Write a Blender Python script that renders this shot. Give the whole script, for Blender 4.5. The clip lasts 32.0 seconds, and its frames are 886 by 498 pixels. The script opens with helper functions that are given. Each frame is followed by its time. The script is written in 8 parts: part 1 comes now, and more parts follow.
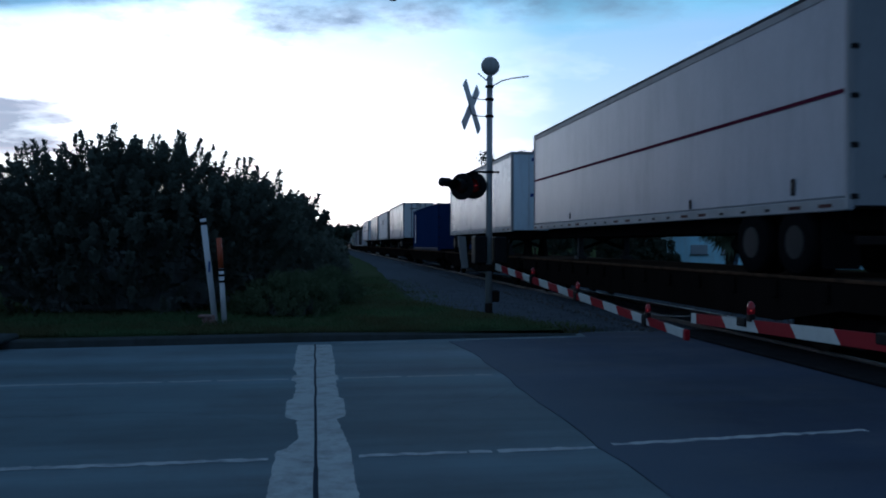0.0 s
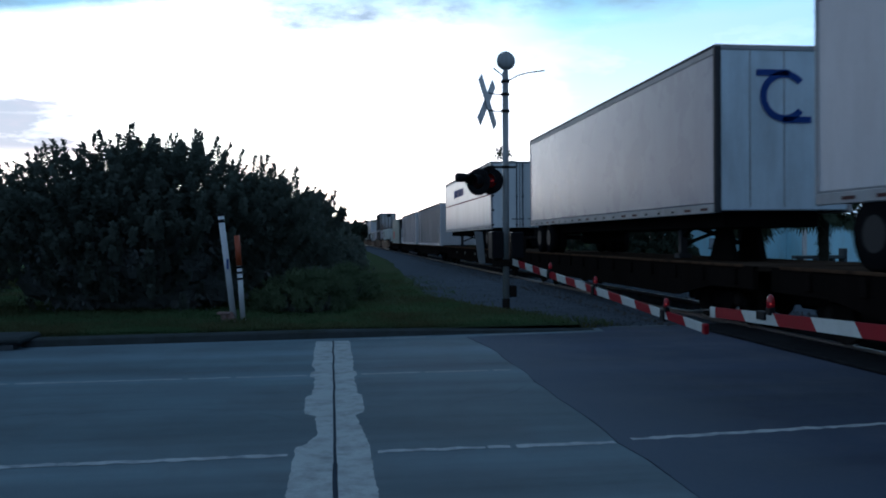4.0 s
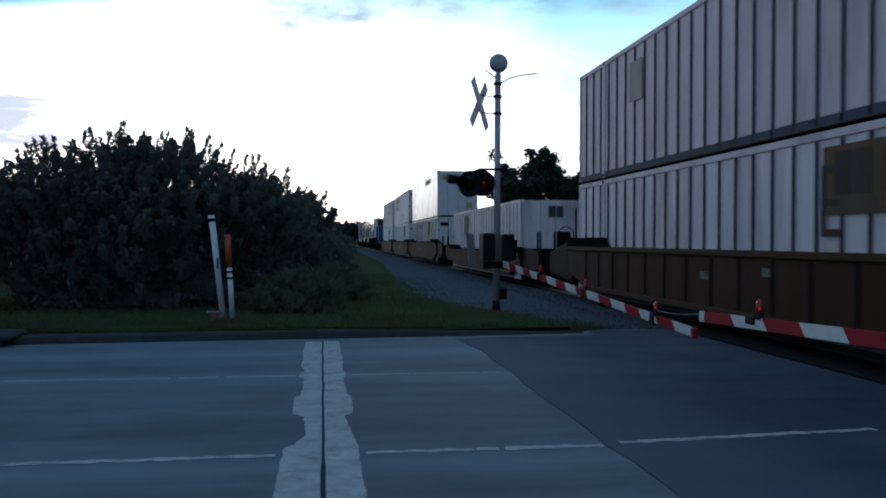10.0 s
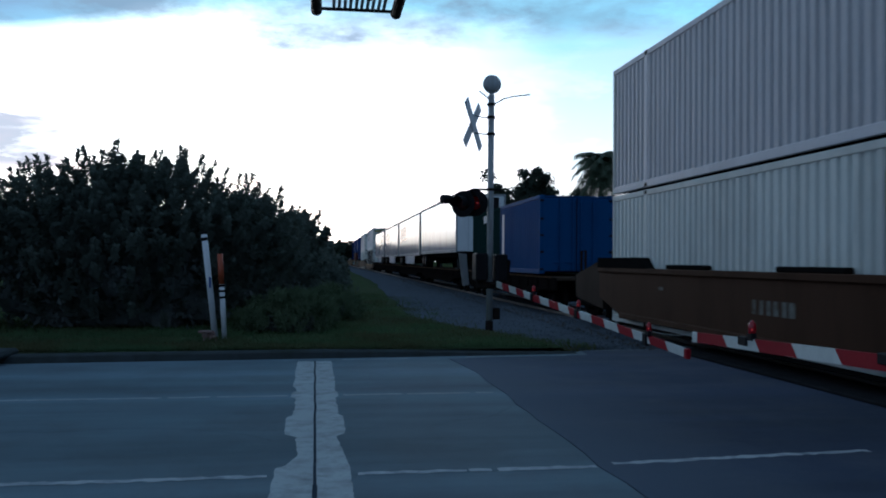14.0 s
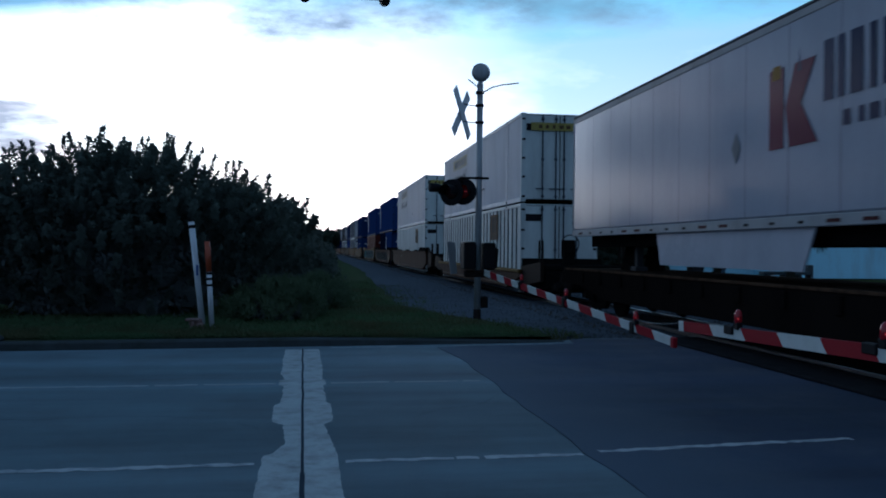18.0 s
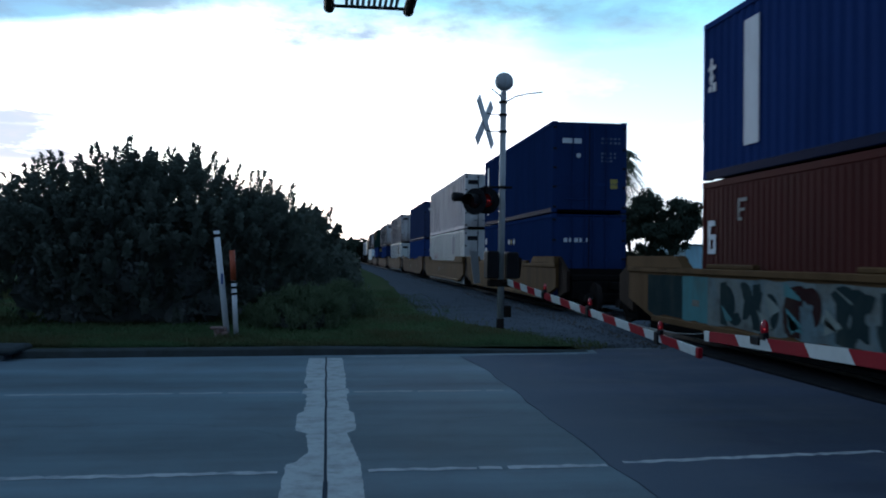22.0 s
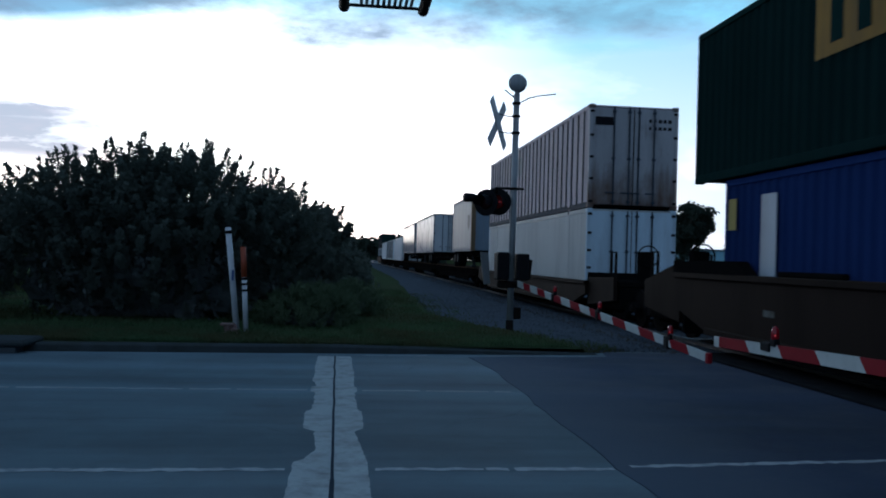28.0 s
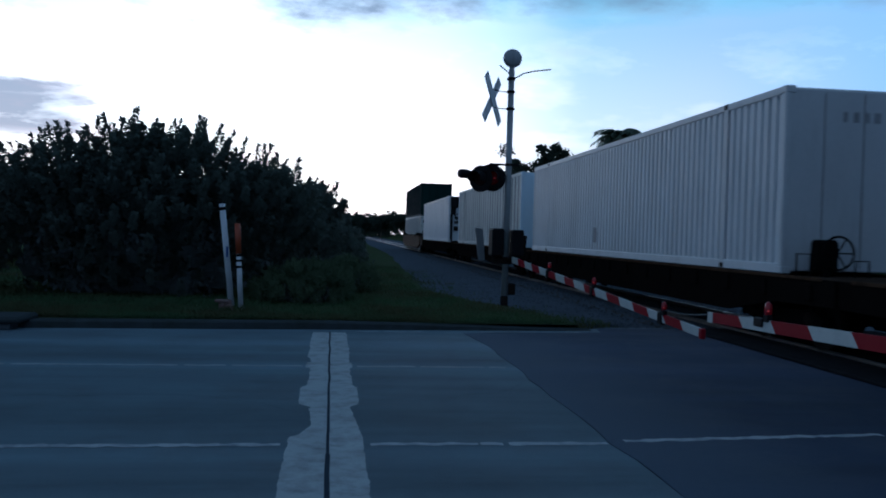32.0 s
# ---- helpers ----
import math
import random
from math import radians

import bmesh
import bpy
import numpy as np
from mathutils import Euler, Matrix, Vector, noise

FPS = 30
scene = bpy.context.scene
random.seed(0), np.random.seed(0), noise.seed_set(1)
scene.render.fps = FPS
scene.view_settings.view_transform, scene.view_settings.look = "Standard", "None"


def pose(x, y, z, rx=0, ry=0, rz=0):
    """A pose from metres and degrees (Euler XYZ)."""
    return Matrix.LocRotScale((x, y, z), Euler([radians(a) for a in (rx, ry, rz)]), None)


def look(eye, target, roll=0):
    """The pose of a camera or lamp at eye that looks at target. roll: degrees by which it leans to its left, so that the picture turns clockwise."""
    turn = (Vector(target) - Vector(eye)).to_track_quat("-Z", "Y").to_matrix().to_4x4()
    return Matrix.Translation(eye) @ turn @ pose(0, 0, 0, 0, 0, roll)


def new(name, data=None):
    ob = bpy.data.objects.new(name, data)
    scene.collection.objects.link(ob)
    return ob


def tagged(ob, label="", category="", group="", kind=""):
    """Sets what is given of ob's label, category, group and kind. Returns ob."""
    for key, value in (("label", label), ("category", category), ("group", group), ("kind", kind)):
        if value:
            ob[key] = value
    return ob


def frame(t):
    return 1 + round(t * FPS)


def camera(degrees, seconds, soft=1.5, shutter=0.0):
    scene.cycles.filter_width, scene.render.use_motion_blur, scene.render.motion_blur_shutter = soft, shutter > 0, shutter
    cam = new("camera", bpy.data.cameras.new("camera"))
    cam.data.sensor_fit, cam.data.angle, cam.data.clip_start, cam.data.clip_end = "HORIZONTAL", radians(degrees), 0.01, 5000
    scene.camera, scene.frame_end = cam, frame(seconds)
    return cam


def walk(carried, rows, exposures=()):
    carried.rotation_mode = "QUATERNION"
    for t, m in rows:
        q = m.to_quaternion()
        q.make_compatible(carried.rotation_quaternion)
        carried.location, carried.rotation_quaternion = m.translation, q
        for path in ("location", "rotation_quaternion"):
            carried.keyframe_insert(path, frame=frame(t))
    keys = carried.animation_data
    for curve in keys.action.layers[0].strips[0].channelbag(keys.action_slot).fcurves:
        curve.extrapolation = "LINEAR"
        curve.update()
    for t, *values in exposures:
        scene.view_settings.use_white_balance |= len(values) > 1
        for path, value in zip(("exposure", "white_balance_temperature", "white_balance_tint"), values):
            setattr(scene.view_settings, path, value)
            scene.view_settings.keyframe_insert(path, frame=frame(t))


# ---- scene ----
# Level crossing at dusk: a long mixed freight train passes a two-lane far carriageway.
# x to the right, y along the track (away), z up; the road top is z = 0.
TRACK_X = 7.98         # middle of the track
SIDE_X = 6.68          # near side of the loads
EYE = (0.0, 0.0, 1.65)

cam = camera(55.04, 32.0, soft=1.9, shutter=0.12)
PATH = [
    (0, 89.62, -0.04, -8.00), (0.5, 89.39, 0.18, -7.51), (1, 89.53, 0.06, -7.09), (1.5, 89.42, -0.27, -6.79), (2, 89.45, 0.30, -6.56),
    (2.5, 88.93, 0.34, -6.87), (3, 89.06, 0.01, -6.85), (3.5, 89.50, 0.35, -6.70), (5.5, 88.43, 0.56, -7.28), (6, 88.67, 0.26, -6.77),
    (6.5, 88.52, 0.05, -6.66), (7, 89.01, 0.20, -6.70), (7.5, 88.93, 0.15, -6.85), (8, 88.84, 0.35, -7.44), (8.5, 89.03, 0.12, -7.74),
    (9, 89.27, 0.04, -7.49), (9.5, 89.17, -0.06, -7.61), (10, 89.43, -0.19, -7.48), (10.5, 89.65, -0.19, -7.58), (11, 89.78, -0.44, -7.71),
    (11.5, 89.76, -0.65, -7.92), (12, 89.78, -0.98, -7.92), (12.5, 89.66, -1.10, -8.12), (13, 89.91, -0.99, -8.44), (13.5, 90.46, -0.75, -8.35),
    (14, 90.77, -0.38, -7.94), (14.5, 90.60, -0.22, -8.15), (16.5, 90.52, -0.51, -9.08), (17, 90.33, -0.56, -8.80), (17.5, 90.15, -0.64, -8.96),
    (18, 90.00, -0.58, -8.74), (18.5, 89.11, -0.46, -8.61), (19, 89.19, -0.53, -8.34), (19.5, 89.76, -0.45, -8.14), (20, 89.68, -0.59, -7.80),
    (20.5, 90.03, -0.67, -7.75), (21, 89.86, -0.74, -7.48), (21.5, 89.89, -0.78, -7.32), (22, 90.60, -0.66, -7.18), (22.5, 90.65, -0.43, -7.24),
    (23, 90.87, -0.73, -7.35), (23.5, 91.18, -0.81, -7.79), (24, 90.94, -0.88, -7.39), (24.5, 91.40, -0.93, -7.49), (25, 91.01, -1.13, -7.38),
    (25.5, 90.65, -1.52, -7.16), (27.5, 90.42, -1.65, -6.54), (28, 90.61, -1.68, -6.48), (28.5, 90.47, -1.27, -6.57), (29, 90.67, -1.10, -6.61),
    (29.5, 90.89, -0.89, -6.66), (30, 90.67, -0.82, -6.31), (30.5, 90.34, -1.18, -5.97), (31, 90.00, -1.04, -6.19), (31.5, 89.19, -1.49, -6.45),
    (32, 89.02, -1.62, -6.84),
]
BLUER = ((0.0, 5050.0), (1.0, 5300.0), (3.0, 5400.0), (6.0, 5550.0), (12.0, 5550.0), (14.0, 5450.0), (17.0, 5050.0), (18.0, 5050.0), (19.0, 5500.0), (25.0, 5500.0), (28.0, 5400.0), (30.0, 5300.0), (32.0, 5000.0))
STOPS = ((0.0, -0.65), (0.6, -0.42), (1.0, -0.2), (2.0, -0.25), (3.0, -0.2), (6.0, 0.05), (8.0, 0.0), (10.0, 0.0), (12.0, 0.05), (13.0, -0.12), (14.0, -0.14), (17.0, -0.35), (18.0, -0.42), (19.0, 0.1), (20.0, 0.06), (21.0, 0.14), (23.0, 0.06), (24.0, 0.06), (25.0, -0.12), (28.0, -0.3), (29.0, -0.22), (30.0, -0.33), (31.0, -0.6), (32.0, -0.63))
EXPOSURES = [(t, e + 0.08, float(np.interp(t, [q[0] for q in BLUER], [q[1] for q in BLUER])), 6.5) for t, e in STOPS]
walk(cam, [(t, pose(*EYE, a, b, c)) for t, a, b, c in PATH], EXPOSURES)

# ---- light: sky after sunset behind broken cloud ----
SUN_AZ, SUN_EL = -10.0, 10.0      # degrees from +y to the right, above the horizon
sun_dir = Vector((math.sin(radians(SUN_AZ)) * math.cos(radians(SUN_EL)), math.cos(radians(SUN_AZ)) * math.cos(radians(SUN_EL)), math.sin(radians(SUN_EL))))


def node(tree, kind, links=None, operation=None):
    n = tree.nodes.new(kind)
    if operation:
        n.operation = operation
    for k, v in (links or {}).items():
        if hasattr(v, "is_linked"):
            tree.links.new(v, n.inputs[k])
        else:
            n.inputs[k].default_value = v
    return n


def math_node(tree, op, a, b=0.0, clamp=False):
    n = node(tree, "ShaderNodeMath", {0: a, 1: b}, op)
    n.use_clamp = clamp
    return n.outputs[0]


def ramp(tree, fac, stops):
    r = tree.nodes.new("ShaderNodeValToRGB")
    e = r.color_ramp.elements
    while len(e) < len(stops):
        e.new(0.5)
    for el, (p, c) in zip(e, stops):
        el.position, el.color = p, (c, c, c, 1) if isinstance(c, (int, float)) else (*c, 1)
    tree.links.new(fac, r.inputs[0])
    return r.outputs[0]


def mix(tree, fac, a, b, blend="MIX"):
    n = tree.nodes.new("ShaderNodeMix")
    n.data_type, n.blend_type = "RGBA", blend
    for i, v in ((0, fac), (6, a), (7, b)):
        if hasattr(v, "is_linked"):
            tree.links.new(v, n.inputs[i])
        else:
            n.inputs[i].default_value = v if i == 0 else (*v, 1)[:4]
    return n.outputs[2]


SKY = (0.08, 0.12, 0.155)
SKY_BACK = (0.225, 0.315, 0.44)
SKY_SIDE = (0.17, 0.265, 0.41)
SKY_PALE = (0.80, 1.05, 1.18)
SKY_GLOW = (1.65, 1.75, 1.9)
CLOUD_SEED = 3.7


def make_world():
    w = bpy.data.worlds.new("dusk_sky")
    scene.world = w
    w.use_nodes = True
    t = w.node_tree
    t.nodes.clear()
    sky = t.nodes.new("ShaderNodeTexSky")
    sky.sky_type, sky.sun_disc = "NISHITA", False
    sky.sun_elevation, sky.sun_rotation = radians(SUN_EL), radians(SUN_AZ)
    sky.dust_density, sky.ozone_density = 2.0, 2.2
    co = node(t, "ShaderNodeTexCoord").outputs["Generated"]
    # how near the sky's point lies to the hidden sun
    near = node(t, "ShaderNodeVectorMath", {0: co, 1: tuple(sun_dir)}, operation="DOT_PRODUCT").outputs["Value"]
    sep = node(t, "ShaderNodeSeparateXYZ", {0: co})
    up = math_node(t, "MAXIMUM", sep.outputs[2], 0.02)
    # cloud sheet at one height: the direction over its height
    flat = node(t, "ShaderNodeCombineXYZ", {0: math_node(t, "DIVIDE", sep.outputs[0], math_node(t, "ADD", up, 0.16)), 1: math_node(t, "DIVIDE", sep.outputs[1], math_node(t, "ADD", up, 0.16)), 2: CLOUD_SEED}).outputs[0]
    turned = math_node(t, "MULTIPLY", math_node(t, "ADD", near, 1.0), 0.5)
    blue_tone = ramp(t, turned, ((0.35, SKY_BACK), (0.74, SKY_SIDE), (0.80, (0.46, 0.81, 1.22)), (0.86, (0.64, 0.97, 1.32)), (0.915, (0.76, 1.0, 1.21)), (0.952, SKY_PALE), (0.982, SKY_GLOW)))
    # the sky at the left hand is paler and a little lilac
    lilac_side = ramp(t, math_node(t, "MULTIPLY", sep.outputs[0], -1.0), ((0.3, (1.0, 1.0, 1.0)), (0.95, (2.02, 1.55, 1.34))))
    tone = mix(t, 1.0, blue_tone, lilac_side, "MULTIPLY")
    # paler towards the horizon on the sun's side
    haze = math_node(t, "MULTIPLY", ramp(t, up, ((0.07, 1.0), (0.23, 0.0))), ramp(t, turned, ((0.84, 0.0), (0.92, 1.0))))
    tone = mix(t, haze, tone, mix(t, 1.0, tone, (1.95, 1.40, 1.17), "MULTIPLY"))
    base = mix(t, 1.0, sky.outputs[0], SKY, "MULTIPLY")
    veil = mix(t, 0.8, base, tone)
    big = node(t, "ShaderNodeTexNoise", {"Vector": flat, "Scale": 1.15, "Detail": 8.0, "Roughness": 0.56, "Distortion": 0.3}).outputs[0]
    fine = node(t, "ShaderNodeTexNoise", {"Vector": flat, "Scale": 2.4, "Detail": 8.0, "Roughness": 0.6}).outputs[0]
    puffs = math_node(t, "MULTIPLY", ramp(t, fine, ((0.50, 0.0), (0.64, 1.0))), 0.45)
    white = mix(t, puffs, veil, mix(t, 1.0, tone, (1.5, 1.3, 1.2), "MULTIPLY"))
    # clear blue-green sky over the bright bank of cloud, with a ragged lower edge
    to_left = math_node(t, "MULTIPLY", math_node(t, "MAXIMUM", math_node(t, "SUBTRACT", -0.17, sep.outputs[0]), 0.0), 0.40)
    to_left = math_node(t, "MULTIPLY", to_left, ramp(t, up, ((0.215, 0.0), (0.262, 1.0))))
    lifted = math_node(t, "ADD", up, to_left)
    above = math_node(t, "ADD", lifted, math_node(t, "MULTIPLY", math_node(t, "SUBTRACT", big, 0.45), 0.12))
    white = mix(t, ramp(t, above, ((0.245, 0.0), (0.278, 0.95))), white, mix(t, math_node(t, "MULTIPLY", to_left, 18.0, True), (0.44, 0.88, 1.06), (0.27, 0.46, 0.64)), "DARKEN")
    # the grey undersides of the clouds stand higher, and lower only far to the left
    left = math_node(t, "MULTIPLY", math_node(t, "MAXIMUM", math_node(t, "SUBTRACT", -0.213, sep.outputs[0]), 0.0), 2.4)
    low = math_node(t, "MULTIPLY", ramp(t, up, ((0.076, 0.0), (0.100, 1.0))), ramp(t, up, ((0.134, 1.0), (0.160, 0.0))))
    height = math_node(t, "ADD", lifted, math_node(t, "MULTIPLY", left, low))
    height = math_node(t, "ADD", height, math_node(t, "MULTIPLY", math_node(t, "SUBTRACT", fine, 0.52), 0.42))
    shelf = ramp(t, height, ((0.225, 0.0), (0.30, 1.0)))
    bank = math_node(t, "ADD", math_node(t, "MULTIPLY", math_node(t, "MULTIPLY", left, low), 4.5), math_node(t, "MULTIPLY", math_node(t, "SUBTRACT", fine, 0.56), 4.0), True)
    bank = math_node(t, "MULTIPLY", math_node(t, "MULTIPLY", bank, low), ramp(t, left, ((0.0, 0.0), (0.06, 1.0))))
    cover = math_node(t, "MAXIMUM", ramp(t, big, ((0.44, 1.0), (0.60, 0.0))), bank)
    greys = mix(t, math_node(t, "MULTIPLY", math_node(t, "MULTIPLY", cover, shelf), 0.85), white, mix(t, 0.16, (0.24, 0.32, 0.40), mix(t, 1.0, tone, (0.40, 0.42, 0.46), "MULTIPLY")))
    bg = node(t, "ShaderNodeBackground", {0: greys, 1: 1.0})
    t.links.new(bg.outputs[0], node(t, "ShaderNodeOutputWorld").inputs[0])


make_world()
sun = new("sun", bpy.data.lights.new("sun", "SUN"))
sun.data.energy, sun.data.angle, sun.data.color = 0.25, radians(16), (1.0, 0.96, 0.92)
sun.matrix_world = look(tuple(sun_dir * 50), (0, 0, 0))


# ---- materials ----
MATS = {}


def surface(name, color, rough=0.6, metal=0.0, vary=0.25, scale=3.0, grain=40.0, bump=0.15, dirt=None, dirt_amount=0.0, streak=1.0, second=None, second_scale=0.6, spec=0.5, rand=0.0, through_light=0.0, bands=0.0, fade=None, rust=None):
    """Paint, metal, stone or earth: base colour with blotches, fine grain, streaked dirt and bump."""
    if name in MATS:
        return MATS[name]
    m = bpy.data.materials.new(name)
    m.use_nodes = True
    t = m.node_tree
    bsdf = t.nodes["Principled BSDF"]
    co = node(t, "ShaderNodeTexCoord").outputs["Object"]
    info = node(t, "ShaderNodeObjectInfo")
    shift = node(t, "ShaderNodeVectorMath", {0: co, 1: node(t, "ShaderNodeCombineXYZ", {0: math_node(t, "MULTIPLY", info.outputs["Random"], 37.0), 1: math_node(t, "MULTIPLY", info.outputs["Random"], 91.0)}).outputs[0]}, operation="ADD").outputs[0]
    big = node(t, "ShaderNodeTexNoise", {"Vector": shift, "Scale": scale, "Detail": 5.0, "Roughness": 0.6}).outputs[0]
    small = node(t, "ShaderNodeTexNoise", {"Vector": shift, "Scale": grain, "Detail": 3.0, "Roughness": 0.6}).outputs[0]
    c = color
    if second:
        patch = ramp(t, node(t, "ShaderNodeTexNoise", {"Vector": shift, "Scale": second_scale, "Detail": 6.0, "Roughness": 0.6}).outputs[0], ((0.42, 0.0), (0.6, 1.0)))
        c = mix(t, patch, color, second)
    k = math_node(t, "ADD", math_node(t, "MULTIPLY", math_node(t, "SUBTRACT", big, 0.5), 2.0 * vary), math_node(t, "MULTIPLY", math_node(t, "SUBTRACT", small, 0.5), vary))
    if rand:
        k = math_node(t, "ADD", k, math_node(t, "MULTIPLY", math_node(t, "SUBTRACT", info.outputs["Random"], 0.5), rand))
    tone = node(t, "ShaderNodeCombineColor", {0: math_node(t, "ADD", 1.0, k), 1: math_node(t, "ADD", 1.0, k), 2: math_node(t, "ADD", 1.0, k)}).outputs[0]
    c = mix(t, 1.0, c, tone, "MULTIPLY")
    if dirt:
        st = node(t, "ShaderNodeMapping", {"Vector": shift, "Scale": (1.0, 1.0, 1.0 / max(1.0, streak))}).outputs[0]
        dn = node(t, "ShaderNodeTexNoise", {"Vector": st, "Scale": scale * 1.7, "Detail": 8.0, "Roughness": 0.68}).outputs[0]
        c = mix(t, math_node(t, "MULTIPLY", ramp(t, dn, ((0.46, 0.0), (0.72, 1.0))), dirt_amount), c, dirt)
    if bands:
        # wheel tracks and drips drawn out along the lanes
        far = node(t, "ShaderNodeMapping", {"Vector": co, "Scale": (0.05, 0.75, 1.0)}).outputs[0]
        bn = node(t, "ShaderNodeTexNoise", {"Vector": far, "Scale": 1.0, "Detail": 6.0, "Roughness": 0.62}).outputs[0]
        lane = ramp(t, bn, ((0.36, 1.0 - bands), (0.62, 1.0 + bands)))
        c = mix(t, 1.0, c, lane, "MULTIPLY")
        across = math_node(t, "ADD", math_node(t, "DIVIDE", node(t, "ShaderNodeSeparateXYZ", {0: co}).outputs[1], 16.0), math_node(t, "MULTIPLY", math_node(t, "SUBTRACT", bn, 0.5), 0.16))
        c = mix(t, 1.0, c, ramp(t, across, ((0.40, 0.98), (0.46, 0.92), (0.53, 0.74), (0.60, 0.95), (0.70, 1.12), (0.80, 1.10), (0.88, 1.0))), "MULTIPLY")
    if fade:
        # a second colour near one edge, along x, with a ragged border
        other, x0, x1 = fade
        along = math_node(t, "ADD", node(t, "ShaderNodeSeparateXYZ", {0: co}).outputs[0], math_node(t, "MULTIPLY", math_node(t, "SUBTRACT", big, 0.5), 1.6))
        c = mix(t, ramp(t, math_node(t, "DIVIDE", math_node(t, "SUBTRACT", along, x0), x1 - x0, True), ((0.0, 1.0), (1.0, 0.0))), c, mix(t, 1.0, other, tone, "MULTIPLY"))
    if rust:
        # rust that has run down a door and gathered at its sill: long streaks, thickest low down
        st = node(t, "ShaderNodeMapping", {"Vector": shift, "Scale": (3.4, 3.4, 0.42)}).outputs[0]
        rn = node(t, "ShaderNodeTexNoise", {"Vector": st, "Scale": 1.6, "Detail": 7.0, "Roughness": 0.62}).outputs[0]
        patchy = node(t, "ShaderNodeTexNoise", {"Vector": shift, "Scale": 1.1, "Detail": 5.0, "Roughness": 0.6}).outputs[0]
        low = ramp(t, math_node(t, "DIVIDE", node(t, "ShaderNodeSeparateXYZ", {0: co}).outputs[2], 2.9), ((0.02, 0.30), (0.22, 0.16), (0.5, 0.02), (1.0, -0.06 + 0.06)))
        wet = math_node(t, "ADD", math_node(t, "MULTIPLY", math_node(t, "ADD", rn, patchy), 0.5), low)
        c = mix(t, math_node(t, "MULTIPLY", ramp(t, wet, ((0.54, 0.0), (0.68, 0.55), (0.84, 1.0))), rust), c, mix(t, patchy, (0.050, 0.030, 0.022), (0.17, 0.095, 0.06)))
    if hasattr(c, "is_linked"):
        t.links.new(c, bsdf.inputs["Base Color"])
    else:
        bsdf.inputs["Base Color"].default_value = (*c, 1)
    r = math_node(t, "ADD", rough - 0.08, math_node(t, "MULTIPLY", big, 0.16), True)
    t.links.new(r, bsdf.inputs["Roughness"])
    bsdf.inputs["Metallic"].default_value = metal
    bsdf.inputs["Specular IOR Level"].default_value = spec
    if bump:
        b = node(t, "ShaderNodeBump", {"Height": small, "Strength": bump, "Distance": 0.02})
        t.links.new(b.outputs[0], bsdf.inputs["Normal"])
    if through_light:
        back = node(t, "ShaderNodeBsdfTranslucent", {0: c})
        both = node(t, "ShaderNodeMixShader", {0: through_light, 1: bsdf.outputs[0], 2: back.outputs[0]})
        t.links.new(both.outputs[0], t.nodes["Material Output"].inputs[0])
    MATS[name] = m
    return m


def glowing(name, color, strength):
    if name in MATS:
        return MATS[name]
    m = bpy.data.materials.new(name)
    m.use_nodes = True
    b = m.node_tree.nodes["Principled BSDF"]
    b.inputs["Base Color"].default_value = (*color, 1)
    b.inputs["Roughness"].default_value = 0.15
    b.inputs["Emission Color"].default_value = (*color, 1)
    b.inputs["Emission Strength"].default_value = strength
    MATS[name] = m
    return m


RUST = (0.10, 0.045, 0.02)
GRIME = (0.06, 0.055, 0.05)


def paint(name, color, rough=0.45, dirt=0.35, rust=False, metal=0.0, spec=None, streaks=None):
    if spec is None:
        spec = 0.07 if min(color) > 0.25 else 0.03
    dim = tuple(0.35 * c for c in color) if max(color) < 0.3 else GRIME
    return surface(name, color, rough + 0.12, metal, 0.10, 0.7, 14.0, 0.05, RUST if rust and max(color) >= 0.1 else dim, dirt, 5.0, spec=spec, rand=0.22, rust=streaks)


asphalt = surface("asphalt", (0.026, 0.039, 0.072), 0.9, 0, 0.22, 0.5, 60, 0.5, (0.085, 0.09, 0.10), 0.4, 1, spec=0.25, bands=0.22, fade=((0.052, 0.072, 0.108), 2.0, 3.9))
concrete_road = surface("road_concrete", (0.095, 0.133, 0.163), 0.88, 0, 0.16, 0.45, 55, 0.4, (0.06, 0.066, 0.076), 0.5, 1, second=(0.076, 0.107, 0.134), second_scale=0.25, spec=0.25, bands=0.24)
kerb_stone = surface("kerb_concrete", (0.050, 0.058, 0.062), 0.95, 0, 0.25, 1.5, 40, 0.5, (0.03, 0.035, 0.028), 0.7, 1, spec=0.0)
worn_paint = surface("worn_road_paint", (0.31, 0.335, 0.35), 0.85, 0, 0.25, 2.5, 45, 0.3, (0.13, 0.135, 0.14), 0.85, 1, spec=0.2)
faint_paint = surface("faint_road_paint", (0.21, 0.23, 0.25), 0.85, 0, 0.3, 2.0, 30, 0.3, (0.14, 0.145, 0.15), 0.8, 1)
joint_fill = surface("joint_fill", (0.050, 0.062, 0.084), 0.95, 0, 0.3, 4, 40, 0.3, spec=0.0)
tar = surface("crack_tar", (0.038, 0.046, 0.060), 0.95, 0, 0.2, 4, 40, 0.3, spec=0.0)
line_paint = surface("worn_lane_paint", (0.34, 0.36, 0.38), 0.9, 0, 0.35, 3.0, 30, 0.3, (0.11, 0.13, 0.16), 0.9, 1, spec=0.0)
shrub_mat = surface("low_shrub_leaf", (0.098, 0.128, 0.074), 0.9, 0, 0.3, 1.0, 8, 0.0, spec=0.0, through_light=0.3)
soil = surface("grassy_earth", (0.054, 0.074, 0.038), 0.95, 0, 0.30, 0.7, 24, 0.6, (0.035, 0.045, 0.018), 0.4, 1, second=(0.060, 0.070, 0.040), second_scale=0.35, spec=0.0)
